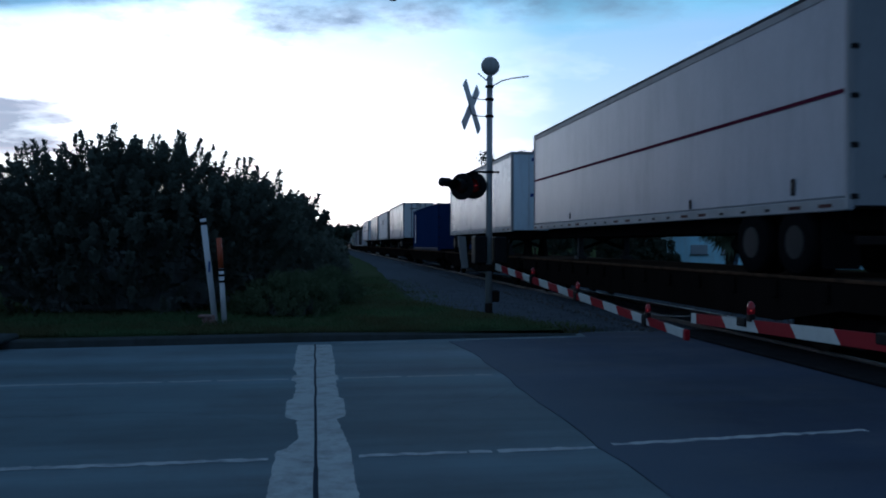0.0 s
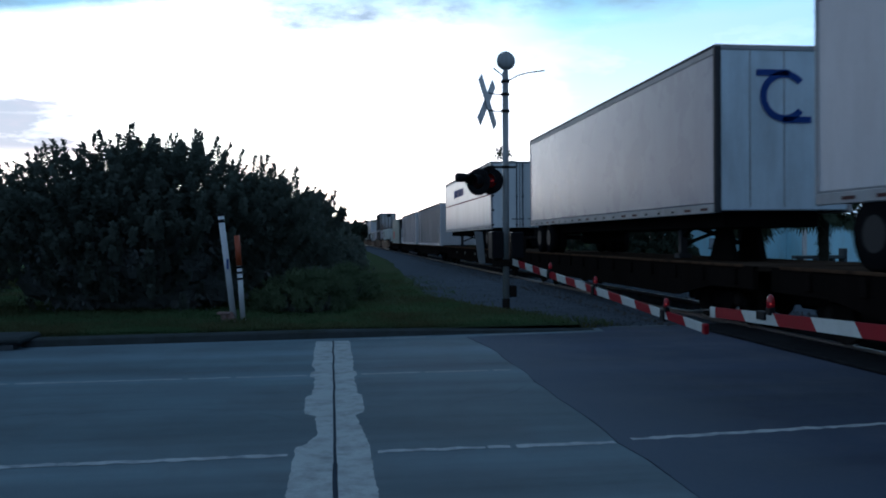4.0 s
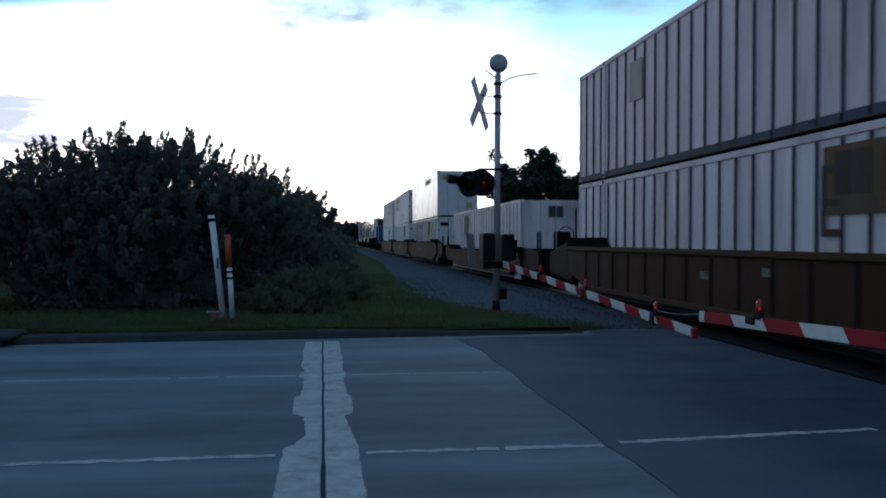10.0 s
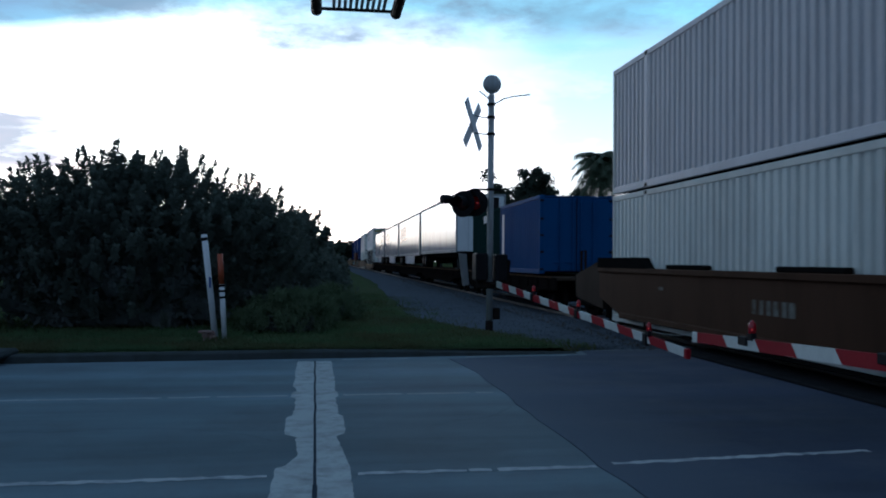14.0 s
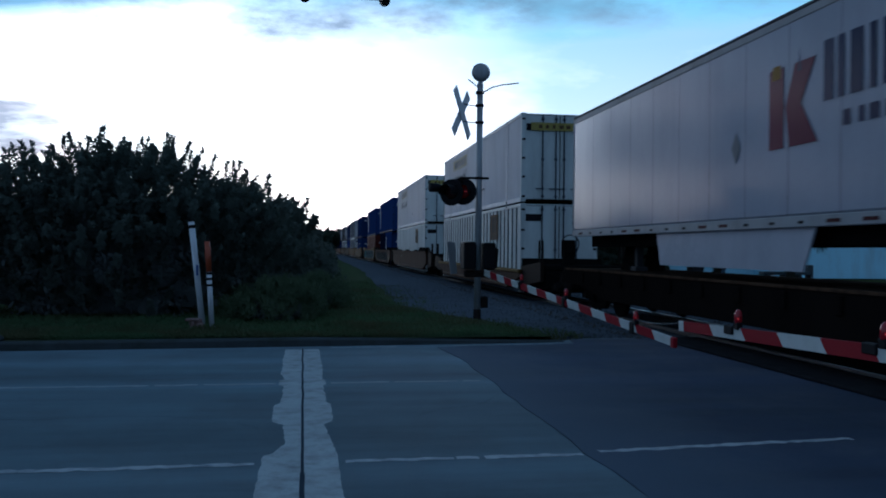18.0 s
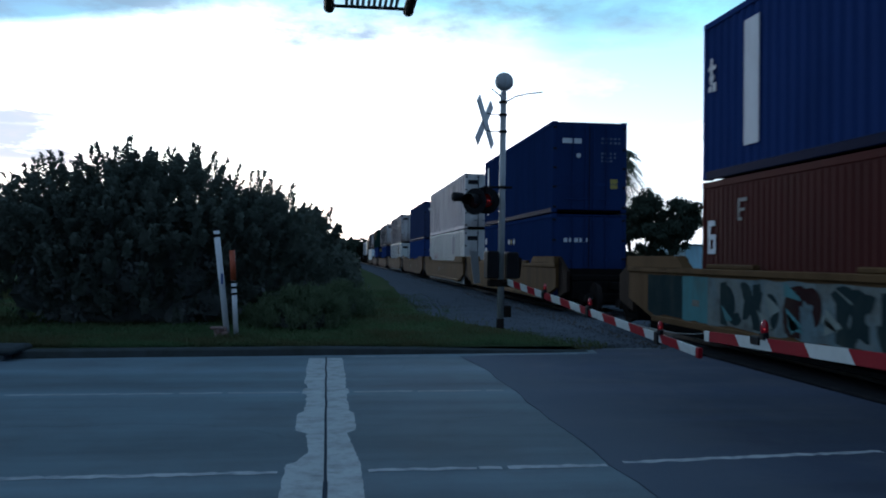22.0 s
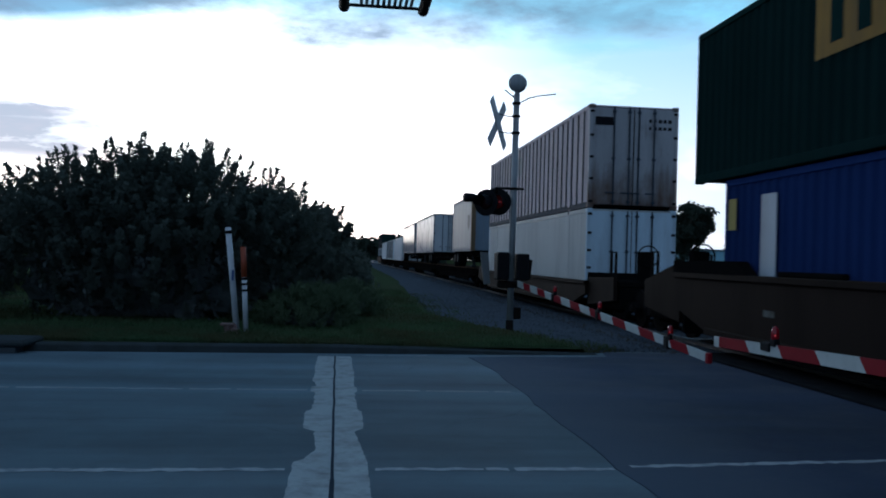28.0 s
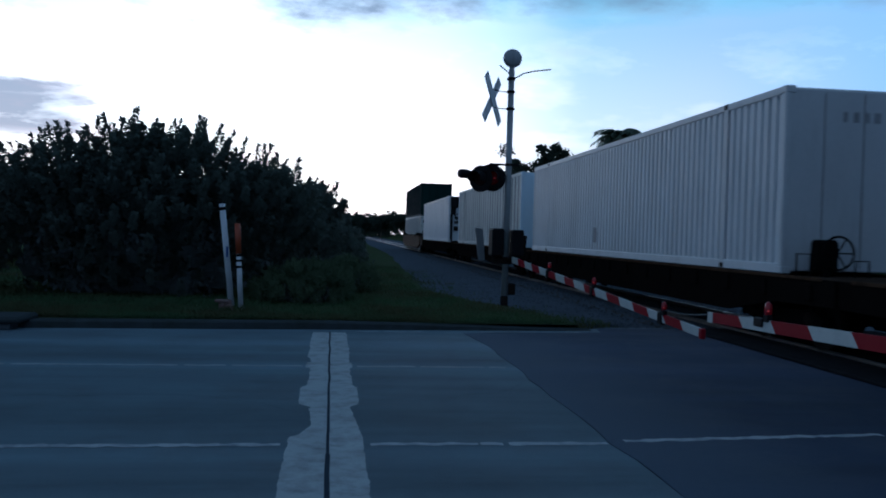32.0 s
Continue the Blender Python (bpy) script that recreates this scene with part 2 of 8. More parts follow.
gravel_mat = surface("gravel", (0.080, 0.092, 0.112), 0.95, 0, 0.18, 1.2, 30, 0.3, (0.045, 0.047, 0.045), 0.5, 1, spec=0.0)
ballast_mat = surface("ballast", (0.085, 0.08, 0.078), 0.95, 0, 0.45, 3.0, 18, 1.0, (0.03, 0.025, 0.02), 0.6, 1, spec=0.0)
far_earth = surface("far_ground", (0.045, 0.055, 0.025), 0.95, 0, 0.35, 0.05, 2, 0.2, spec=0.0)
leaf_mat = surface("foliage", (0.112, 0.130, 0.112), 0.9, 0, 0.30, 0.9, 9, 0.0, spec=0.0, through_light=0.45)
leaf_far = surface("far_foliage", (0.046, 0.058, 0.044), 0.9, 0, 0.3, 0.6, 5, 0.0, spec=0.0, through_light=0.25)
# Paler than the leaves: veiling glare over the bush is put into this colour.
heart_mat = surface("glare_lifted_twigs", (0.125, 0.136, 0.132), 0.95, 0, 0.3, 2.0, 12, 0.3, spec=0.0)
palm_mat = surface("palm_leaf", (0.040, 0.056, 0.028), 0.75, 0, 0.4, 1.5, 8, 0.0)
grass_mat = surface("grass_blade", (0.082, 0.130, 0.062), 0.9, 0, 0.3, 0.9, 8, 0.0, spec=0.0, through_light=0.3, second=(0.080, 0.082, 0.042), second_scale=0.45)
palm_bark = surface("shaggy_palm_bark", (0.036, 0.034, 0.026), 0.95, 0, 0.4, 5, 25, 0.8, spec=0.0)
bark = surface("bark", (0.07, 0.055, 0.04), 0.9, 0, 0.4, 5, 25, 0.8)
galvanised = surface("galvanised_steel", (0.33, 0.34, 0.35), 0.55, 0.35, 0.2, 3.0, 30, 0.1, (0.10, 0.09, 0.08), 0.4, 6)
dull_plate = surface("dull_grey_plate", (0.17, 0.175, 0.18), 0.7, 0, 0.2, 3.0, 30, 0.1, (0.08, 0.075, 0.07), 0.4, 3)
aluminium = surface("cast_aluminium", (0.42, 0.43, 0.45), 0.5, 0.4, 0.15, 4, 30, 0.1)
black_metal = surface("black_painted_metal", (0.012, 0.012, 0.014), 0.6, 0.0, 0.3, 4, 30, 0.1, spec=0.06)
dark_steel = surface("dark_weathered_steel", (0.020, 0.017, 0.016), 0.8, 0.0, 0.35, 2.0, 25, 0.3, (0.03, 0.016, 0.01), 0.5, 2, spec=0.0)
# Near-black base, set below real steel, with patches of grime.
under_mat = surface("near_black_underframe", (0.009, 0.0085, 0.0085), 0.9, 0.0, 0.3, 2.0, 25, 0.3, (0.016, 0.012, 0.010), 0.4, 1, spec=0.0)
steel_shine = surface("polished_rail_steel", (0.30, 0.29, 0.28), 0.35, 0.9, 0.1, 3, 40, 0.05)
rubber = surface("tyre_rubber", (0.008, 0.008, 0.009), 0.95, 0, 0.2, 4, 40, 0.2, spec=0.0)
# Very dark rubber: the shadow under the train is put into its colour.
shaded_crossing_rubber = surface("shaded_crossing_rubber", (0.018, 0.018, 0.020), 0.95, 0, 0.25, 2, 40, 0.4, (0.035, 0.035, 0.035), 0.4, 1, spec=0.0)
sand = surface("pale_sand", (0.13, 0.12, 0.10), 0.95, 0, 0.25, 1.5, 30, 0.3, (0.05, 0.06, 0.03), 0.7, 1, spec=0.0)
tie_wood = surface("tie_timber", (0.06, 0.045, 0.035), 0.9, 0, 0.35, 3, 30, 0.6)
sign_white = surface("sign_white", (0.62, 0.60, 0.60), 0.5, 0, 0.12, 4, 30, 0.05, (0.2, 0.16, 0.14), 0.4, 3)
gate_white = surface("gate_reflective_white", (0.53, 0.54, 0.51), 0.45, 0, 0.08, 5, 40, 0.05, GRIME, 0.15, 1)
gate_red = surface("gate_reflective_red", (0.24, 0.009, 0.018), 0.55, 0, 0.15, 5, 40, 0.05, spec=0.1)
post_white = surface("post_white_plastic", (0.55, 0.56, 0.58), 0.45, 0, 0.1, 3, 30, 0.05, GRIME, 0.3, 3)
post_orange = surface("post_orange_plastic", (0.30, 0.055, 0.018), 0.5, 0, 0.15, 3, 30, 0.05)
brick_pink = surface("broken_block", (0.17, 0.10, 0.09), 0.9, 0, 0.4, 9, 40, 0.6, (0.4, 0.38, 0.36), 0.5, 1)
lens_red = glowing("red_lamp_lens", (0.20, 0.006, 0.012), 0.05)
lens_dim = glowing("red_signal_lens", (0.10, 0.004, 0.006), 0.06)
lens_spot = glowing("red_lamp_bulb", (0.8, 0.05, 0.045), 0.22)
lens_off = surface("unlit_red_lens", (0.03, 0.006, 0.008), 0.4, 0, 0.1, 4, 30, 0.0, spec=0.2)
wall_white = surface("painted_wall_pale_blue", (0.46, 0.74, 0.86), 0.7, 0, 0.08, 0.5, 10, 0.05, (0.3, 0.34, 0.36), 0.4, 4)
roof_grey = surface("metal_roof_grey", (0.30, 0.34, 0.38), 0.6, 0.1, 0.15, 0.6, 8, 0.05)
slate_paint = surface("dull_slate_paint", (0.07, 0.10, 0.15), 0.7, 0, 0.2, 2, 20, 0.05)
door_dark = surface("dark_opening", (0.05, 0.06, 0.07), 0.6, 0, 0.2, 2, 10, 0.05)


# ---- mesh tools ----
class Shape:
    """A growing mesh: boxes with eased edges, prisms, tubes, strips."""

    def __init__(self):
        self.v, self.f = [], []

    def add(self, verts, faces):
        n = len(self.v)
        self.v.extend(tuple(p) for p in verts)
        self.f.extend(tuple(i + n for i in q) for q in faces)
        return self

    def box(self, x0, y0, z0, x1, y1, z1, c=0.0, m=None):
        if c <= 0:
            vs = [(x, y, z) for x in (x0, x1) for y in (y0, y1) for z in (z0, z1)]
            fs = [(0, 1, 3, 2), (4, 6, 7, 5), (0, 4, 5, 1), (2, 3, 7, 6), (0, 2, 6, 4), (1, 5, 7, 3)]
        else:
            c = min(c, (x1 - x0) * 0.45, (y1 - y0) * 0.45, (z1 - z0) * 0.45)
            vs, k = [], {}
            for i, x in enumerate((x0, x1)):
                for j, y in enumerate((y0, y1)):
                    for l, z in enumerate((z0, z1)):
                        sx, sy, sz = c * (1 - 2 * i), c * (1 - 2 * j), c * (1 - 2 * l)
                        k[i, j, l] = len(vs)
                        vs += [(x, y + sy, z + sz), (x + sx, y, z + sz), (x + sx, y + sy, z)]
            fs = []
            for i in (0, 1):
                a = [k[i, 0, 0], k[i, 0, 1], k[i, 1, 1], k[i, 1, 0]]
                fs.append(a if i == 0 else a[::-1])
                a = [k[0, i, 0] + 1, k[1, i, 0] + 1, k[1, i, 1] + 1, k[0, i, 1] + 1]
                fs.append(a if i == 0 else a[::-1])
                a = [k[0, 0, i] + 2, k[0, 1, i] + 2, k[1, 1, i] + 2, k[1, 0, i] + 2]
                fs.append(a if i == 0 else a[::-1])
            for i in (0, 1):
                for j in (0, 1):
                    fs.append((k[i, j, 0], k[i, j, 1], k[i, j, 1] + 1, k[i, j, 0] + 1))
                    fs.append((k[i, 0, j], k[i, 1, j], k[i, 1, j] + 2, k[i, 0, j] + 2))
                    fs.append((k[0, i, j] + 1, k[1, i, j] + 1, k[1, i, j] + 2, k[0, i, j] + 2))
                    for l in (0, 1):
                        b = k[i, j, l]
                        fs.append((b, b + 1, b + 2))
        if m is not None:
            vs = [tuple(m @ Vector(p)) for p in vs]
        return self.add(vs, fs)

    def tube(self, pts, r, n=10, cap=True):
        """A round bar through the points; r a radius or one for each point."""
        pts = [Vector(p) for p in pts]
        rs = r if isinstance(r, (list, tuple)) else [r] * len(pts)
        vs, fs = [], []
        side = None
        for i, p in enumerate(pts):
            d = (pts[min(i + 1, len(pts) - 1)] - pts[max(i - 1, 0)]).normalized()
            if side is None or abs(side.dot(d)) > 0.95:
                side = d.orthogonal().normalized()
            side = (side - d * side.dot(d)).normalized()
            other = d.cross(side)
            for k in range(n):
                a = 2 * math.pi * k / n
                vs.append(p + (side * math.cos(a) + other * math.sin(a)) * rs[i])
        for i in range(len(pts) - 1):
            for k in range(n):
                fs.append((i * n + k, i * n + (k + 1) % n, (i + 1) * n + (k + 1) % n, (i + 1) * n + k))
        if cap:
            fs += [tuple(range(n))[::-1], tuple((len(pts) - 1) * n + k for k in range(n))]
        return self.add(vs, fs)

    def lathe(self, axis_a, axis_b, profile, n=20):
        """Turned body: profile rows of (place along a-b from 0 to 1, radius)."""
        a, b = Vector(axis_a), Vector(axis_b)
        return self.tube([a + (b - a) * s for s, _ in profile], [max(q, 1e-4) for _, q in profile], n)

    def sheet(self, profile, lift):
        """A profile of (x, y, z) points drawn along the vector lift."""
        n = len(profile)
        l = Vector(lift)
        return self.add([Vector(p) for p in profile] + [Vector(p) + l for p in profile], [(i, i + 1, n + i + 1, n + i) for i in range(n - 1)])

    def prism(self, outline, lift):
        n = len(outline)
        l = Vector(lift)
        fs = [tuple(range(n))[::-1], tuple(range(n, 2 * n))] + [(i, (i + 1) % n, n + (i + 1) % n, n + i) for i in range(n)]
        return self.add([Vector(p) for p in outline] + [Vector(p) + l for p in outline], fs)

    def mesh(self, name, material=None, smooth=False):
        me = bpy.data.meshes.new(name)
        me.from_pydata(self.v, [], self.f)
        bm = bmesh.new()
        bm.from_mesh(me)
        bmesh.ops.recalc_face_normals(bm, faces=bm.faces)
        bm.to_mesh(me)
        bm.free()
        if material:
            me.materials.append(material)
        if smooth:
            me.polygons.foreach_set("use_smooth", [True] * len(me.polygons))
        return me


def part(name, shape, material, parent=None, label="", smooth=False):
    """One mesh object, under a thing or a part; shape is a Shape or a ready mesh."""
    me = shape if isinstance(shape, bpy.types.Mesh) else shape.mesh(name, material, smooth)
    ob = new(name, me)
    ob.parent = parent
    return tagged(ob, label)


def thing(name, label, category, group="", kind=""):
    return tagged(new(name), label, category, group, kind)


CACHE = {}


def cached(key, make):
    if key not in CACHE:
        CACHE[key] = make()
    return CACHE[key]


def lettering(text, size, material):
    """The built-in font as a flat mesh with a little depth, in the plane x-z, from x = 0."""
    def make():
        cu = bpy.data.curves.new("words", "FONT")
        cu.body, cu.size, cu.extrude, cu.align_x = text, size, 0.002, "LEFT"
        cu.resolution_u, cu.offset = 2, 0.030 * size
        ob = bpy.data.objects.new("words", cu)
        scene.collection.objects.link(ob)
        bpy.context.view_layer.update()
        me = bpy.data.meshes.new_from_object(ob.evaluated_get(bpy.context.evaluated_depsgraph_get()))
        bpy.data.objects.remove(ob)
        me.materials.clear()
        me.materials.append(material)
        me.transform(Matrix.Rotation(radians(90), 4, "X"))
        return me
    return cached(("text", text, size, material.name), make)


# ---- the large structure: ground, road, verge, track ----
def ground_sheet():
    sh = Shape()
    ys = [-1000, -60, -14, 40, 200, 1200]
    sh.add([(x, y, -0.30) for y in ys for x in (-900, 900)], [(2 * i, 2 * i + 1, 2 * i + 3, 2 * i + 2) for i in range(len(ys) - 1)])
    g = part("ground", sh, far_earth)
    tagged(g, "dark rough grassland reaching to the horizon", "ground", kind="structure")


def slab(name, x0, x1, edge0, edge1, z0, z1, material, label, category, nx=2):
    """A flat body between two lines y = edge(x)."""
    sh = Shape()
    xs = [x0 + (x1 - x0) * i / (nx - 1) for i in range(nx)]
    out = [(x, edge0(x), z0) for x in xs] + [(x, edge1(x), z0) for x in reversed(xs)]
    sh.prism(out, (0, 0, z1 - z0))
    return tagged(part(name, sh, material), label, category, kind="structure")


def kerb_y(x):
    return 14.40 + 0.075 * x


def road():
    slab("road", -90, 90, lambda x: -6.0, lambda x: kerb_y(x) - 0.02 if x < 4.6 else kerb_y(4.6) + 0.6, -0.25, 0.0, concrete_road, "worn grey concrete road with two lanes beyond the middle line", "road", 181)
    # darker asphalt round the crossing, with a ragged joint against the concrete
    rnd = random.Random(4)
    left = [(2.22 + 0.03 * rnd.uniform(-1, 1), -5.9 + 0.5 * i, 0.0) for i in range(38)]
    left += [(2.22 - 0.09 * (y - 12.6) ** 1.0, y, 0.0) for y in (13.1, 13.6, 14.1)]
    sh = Shape()
    sh.prism([(p[0], p[1], 0.0005) for p in left] + [(4.6, 14.5, 0.0005), (4.7, 15.2, 0.0005), (60, 15.2, 0.0005), (60, -5.9, 0.0005)], (0, 0, 0.005))
    tagged(part("crossing_asphalt", sh, asphalt), "dark patched asphalt at the level crossing", "asphalt patch", kind="structure")
    crack = Shape()
    for a, b in zip(left, left[1:]):
        w = 0.001 + 0.005 * max(0.0, rnd.uniform(-0.5, 1.0))
        crack.add([(a[0] - w, a[1], 0.0085), (a[0] + w, a[1], 0.0085), (b[0] + w, b[1], 0.0085), (b[0] - w, b[1], 0.0085)], [(0, 1, 2, 3)])
    ob = part("pavement_joint", crack, joint_fill)
    tagged(ob, "dark cracked joint between concrete and asphalt", "pavement joint", kind="structure")
    # fine cracks and patches
    fine = Shape()
    for x, y, a, n in ((-3.2, 8.4, 0.3, 9), (1.0, 8.2, 1.1, 7), (3.9, 9.3, 0.5, 10), (-6.5, 11.8, 0.2, 9), (0.9, 12.2, 1.3, 6), (5.2, 7.6, 2.4, 9)):
        for i in range(n):
            d = 0.22 + 0.2 * rnd.random()
            nx, ny, w = x + d * math.cos(a), y + d * math.sin(a), 0.002 + 0.003 * rnd.random()
            fine.add([(x, y - w, 0.0095), (nx, ny - w, 0.0095), (nx, ny + w, 0.0095), (x, y + w, 0.0095)], [(0, 1, 2, 3)])
            x, y, a = nx, ny, a + rnd.uniform(-0.5, 0.5)
    tagged(part("road_cracks", fine, tar), "thin dark cracks in the road surface", "road cracks", kind="structure")


def stop_line():
    """Two worn white strips either side of a dark joint, ragged at their edges."""
    base = thing("stop_line", "worn white painted stop line across the lanes, split by a dark joint", "road marking", kind="structure")
    rnd = random.Random(8)

    def bump(y, at, wide):
        return math.exp(-((y - at) / wide) ** 2)

    def middle(y):
        return -0.05 - 0.0105 * (y - 5.7) + 0.012 * noise.noise((0, y * 1.3, 4))

    for sign, name in ((-1, "strip"), (1, "strip")):
        sh = Shape()
        ys = [-5.8 + 0.05 * i for i in range(397)]
        ys = [y for y in ys if y < 14.0]
        rows = []
        for y in ys:
            at = (6.84, 6.92, 7.12, 7.22, 8.02, 8.14, 9.05, 9.18, 10.28, 10.34, 10.72, 10.8, 11.05, 11.2)
            left = (0.315, 0.23, 0.19, 0.15, 0.17, 0.285, 0.29, 0.23, 0.225, 0.28, 0.28, 0.22, 0.24, 0.28)
            right = (0.275, 0.265, 0.26, 0.255, 0.195, 0.285, 0.298, 0.25, 0.24, 0.28, 0.28, 0.24, 0.25, 0.265)
            w = float(np.interp(y, at, left if sign < 0 else right))
            w += 0.014 * noise.noise((sign * 3.0, y * 4.0, 0)) + 0.012 * noise.noise((sign * 5.0, y * 14.0, 2)) + 0.006 * rnd.uniform(-1, 1)
            c = middle(y)
            rows.append(((c + sign * 0.012, y), (c + sign * w, y)))
        for (a, b), (c, d) in zip(rows, rows[1:]):
            sh.add([(*a, 0.0025), (*b, 0.0025), (*d, 0.0025), (*c, 0.0025)], [(0, 1, 2, 3)])
        part(name, sh, worn_paint, base)
    j = Shape()
    ys = [-5.8 + 0.1 * i for i in range(199)]
    for a, b in zip(ys, ys[1:]):
        wa = 0.012 + (0.006 if a < 6.3 else 0.0)
        j.add([(middle(a) - wa, a, 0.0045), (middle(a) + wa, a, 0.0045), (middle(b) + wa, b, 0.0045), (middle(b) - wa, b, 0.0045)], [(0, 1, 2, 3)])
    part("joint", j, tar, base, "dark filled joint")


def lane_lines():
    def line(label, spans, y_at, width, material, seed):
        base = thing("lane_line", label, "road marking", "lane lines", "structure")
        rnd = random.Random(seed)
        for x0, x1 in spans:
            sh = Shape()
            n = max(2, int((x1 - x0) / 0.07))
            xs = [x0 + (x1 - x0) * i / n for i in range(n + 1)]
            edge = [(width * (0.48 + 0.24 * rnd.uniform(-1, 1)), width * (0.48 + 0.24 * rnd.uniform(-1, 1))) for _ in xs]
            for (a, (p, q)), (b, (r, s)) in zip(zip(xs, edge), zip(xs[1:], edge[1:])):
                if rnd.random() < (0.12 if seed == 3 else 0.014):
                    continue
                z = 0.003 if b < 2.3 else 0.0075
                sh.add([(a, y_at(a) - p, z), (b, y_at(b) - r, z), (b, y_at(b) + s, z), (a, y_at(a) + q, z)], [(0, 1, 2, 3)])
            part("dash", sh, material, base)

    near = lambda x: 6.60 + (0.012 * x if x < 2.2 else 0.066 + 0.095 * (x - 2.2))
    line("worn white line between the carriageways", [(-40, -20), (-20, -9), (-9, -0.42), (0.27, 1.12), (1.14, 1.32), (1.37, 2.18), (2.34, 4.74)], near, 0.095, line_paint, 2)
    far = lambda x: 10.46 + 0.012 * x
    line("faint white line between two lanes", [(-40, -18), (-18, -8), (-8, -0.42), (0.24, 2.1)], far, 0.085, faint_paint, 3)
    line("faded white edge line beside the kerb", [(0.3, 1.4), (2.4, 4.2)], lambda x: kerb_y(x) - 0.28, 0.07, faint_paint, 3)


def kerb():
    base = thing("kerb", "grey concrete kerb with grass growing over its back", "kerb", kind="structure")
    rnd = random.Random(2)
    def rise(x):
        return 0.12 if x < 0.5 else max(0.012, 0.12 - 0.03 * (x - 0.5))

    x = -30.0
    while x < 4.4:
        n = min(3.0 if x < 0 else 1.5, 4.5 - x)
        sh = Shape()
        ends = []
        for q in (x, x + n - 0.004):
            h, y = rise(q), kerb_y(q)
            ends.append([(q, y, -0.2), (q, y + 0.02, h * 0.15), (q, y + 0.04, h * 0.8), (q, y + 0.08, h), (q, y + 0.32, h), (q, y + 0.32, -0.2)])
        sh.add(ends[0] + ends[1], [(0, 1, 2, 3, 4, 5), (11, 10, 9, 8, 7, 6)] + [(k, (k + 1) % 6, 6 + (k + 1) % 6, 6 + k) for k in range(6)])
        part("kerb_stone", sh, kerb_stone, base)
        x += n
    # drain inlet in the kerb line
    inlet = thing("drain_inlet", "low concrete kerb drain inlet with a dark slot", "drain inlet", kind="structure")
    part("cover_slab", Shape().box(-8.6, kerb_y(-7) - 0.22, 0.09, -4.85, kerb_y(-7) + 0.65, 0.20, 0.04), kerb_stone, inlet)
    part("slot", Shape().box(-8.4, kerb_y(-7) - 0.16, 0.0, -5.0, kerb_y(-7) + 0.3, 0.085, 0.01), door_dark, inlet)


def verge_edge(y):
    """Where the mown verge ends and the gravel beside the track begins."""
    return 2.45 + 2.0 * math.exp(-(max(0.0, y - 15.0) / 5.0) ** 2) + 0.03 * min(40.0, max(0.0, y - 24.0)) + 0.25 * noise.noise((0, y * 0.35, 2))


def verge():
    ys = [14.62 + 0.6 * i for i in range(70)] + [57 + 6 * i for i in range(30)] + [240, 400, 700, 1100]
    sh = Shape()
    n = 14
    for j, y in enumerate(ys):
        e = verge_edge(y)
        for i in range(n):
            u = i / (n - 1)
            x = -40 + (e + 40) * (1 - (1 - u) ** 2.2)
            y0 = max(y, kerb_y(x) + 0.3) if j == 0 else y
            z = 0.11 + 0.015 * noise.noise((x * 0.5, y * 0.5, 0)) if i < n - 1 else -0.06
            sh.v.append((x, y0, z - (0.03 if j == 0 else 0)))
    for j in range(len(ys) - 1):
        for i in range(n - 1):
            a = j * n + i
            sh.f.append((a, a + 1, a + n + 1, a + n))
    tagged(part("verge", sh, soil, smooth=True), "rough mown grass verge behind the kerb", "verge", kind="structure")
    # gravel strip beside the track
    sh = Shape()
    ys = [14.9 + 1.0 * i for i in range(60)] + [80 + 15 * i for i in range(20)] + [420, 700, 1100]
    for y in ys:
        for k, (x, z) in enumerate(((verge_edge(y) - 0.6, -0.02), (verge_edge(y) + 0.9, -0.03), (5.0, -0.05), (5.9, -0.06), (6.35, 0.0), (9.6, 0.0), (10.4, -0.15), (14.0, -0.22))):
            sh.v.append((x, y, z + 0.02 * noise.noise((x * 2, y * 2, 5))))
    for j in range(len(ys) - 1):
        for i in range(7):
            a = j * 8 + i
            sh.f.append((a, a + 1, a + 9, a + 8))
    tagged(part("gravel_strip", sh, gravel_mat, smooth=True), "grey gravel strip and ballast shoulder along the track", "gravel", kind="structure")
    rnd = random.Random(11)
    stones = Shape()
    for i in range(4500):
        y = 15.2 + 45 * rnd.random() ** 1.8
        x = rnd.uniform(verge_edge(y) + 0.2, 6.9) if rnd.random() < 0.75 else rnd.uniform(5.9, 6.9)
        s = rnd.uniform(0.010, 0.025) * (1.4 if x > 5.9 else 1.0)
        stones.add([(x + s * math.cos(q + i), y + s * math.sin(q + i), -0.03 + 0.06 * (x > 6.2) + rnd.uniform(-0.01, 0.0)) for q in (0, 2.1, 4.2)] + [(x, y, 0.0 + 0.06 * (x > 6.2) + s * 0.5 - 0.02)], [(0, 1, 3), (1, 2, 3), (2, 0, 3)])
    tagged(part("loose_stones", stones, gravel_mat), "loose grey stones beside the track", "stones", kind="stuff")


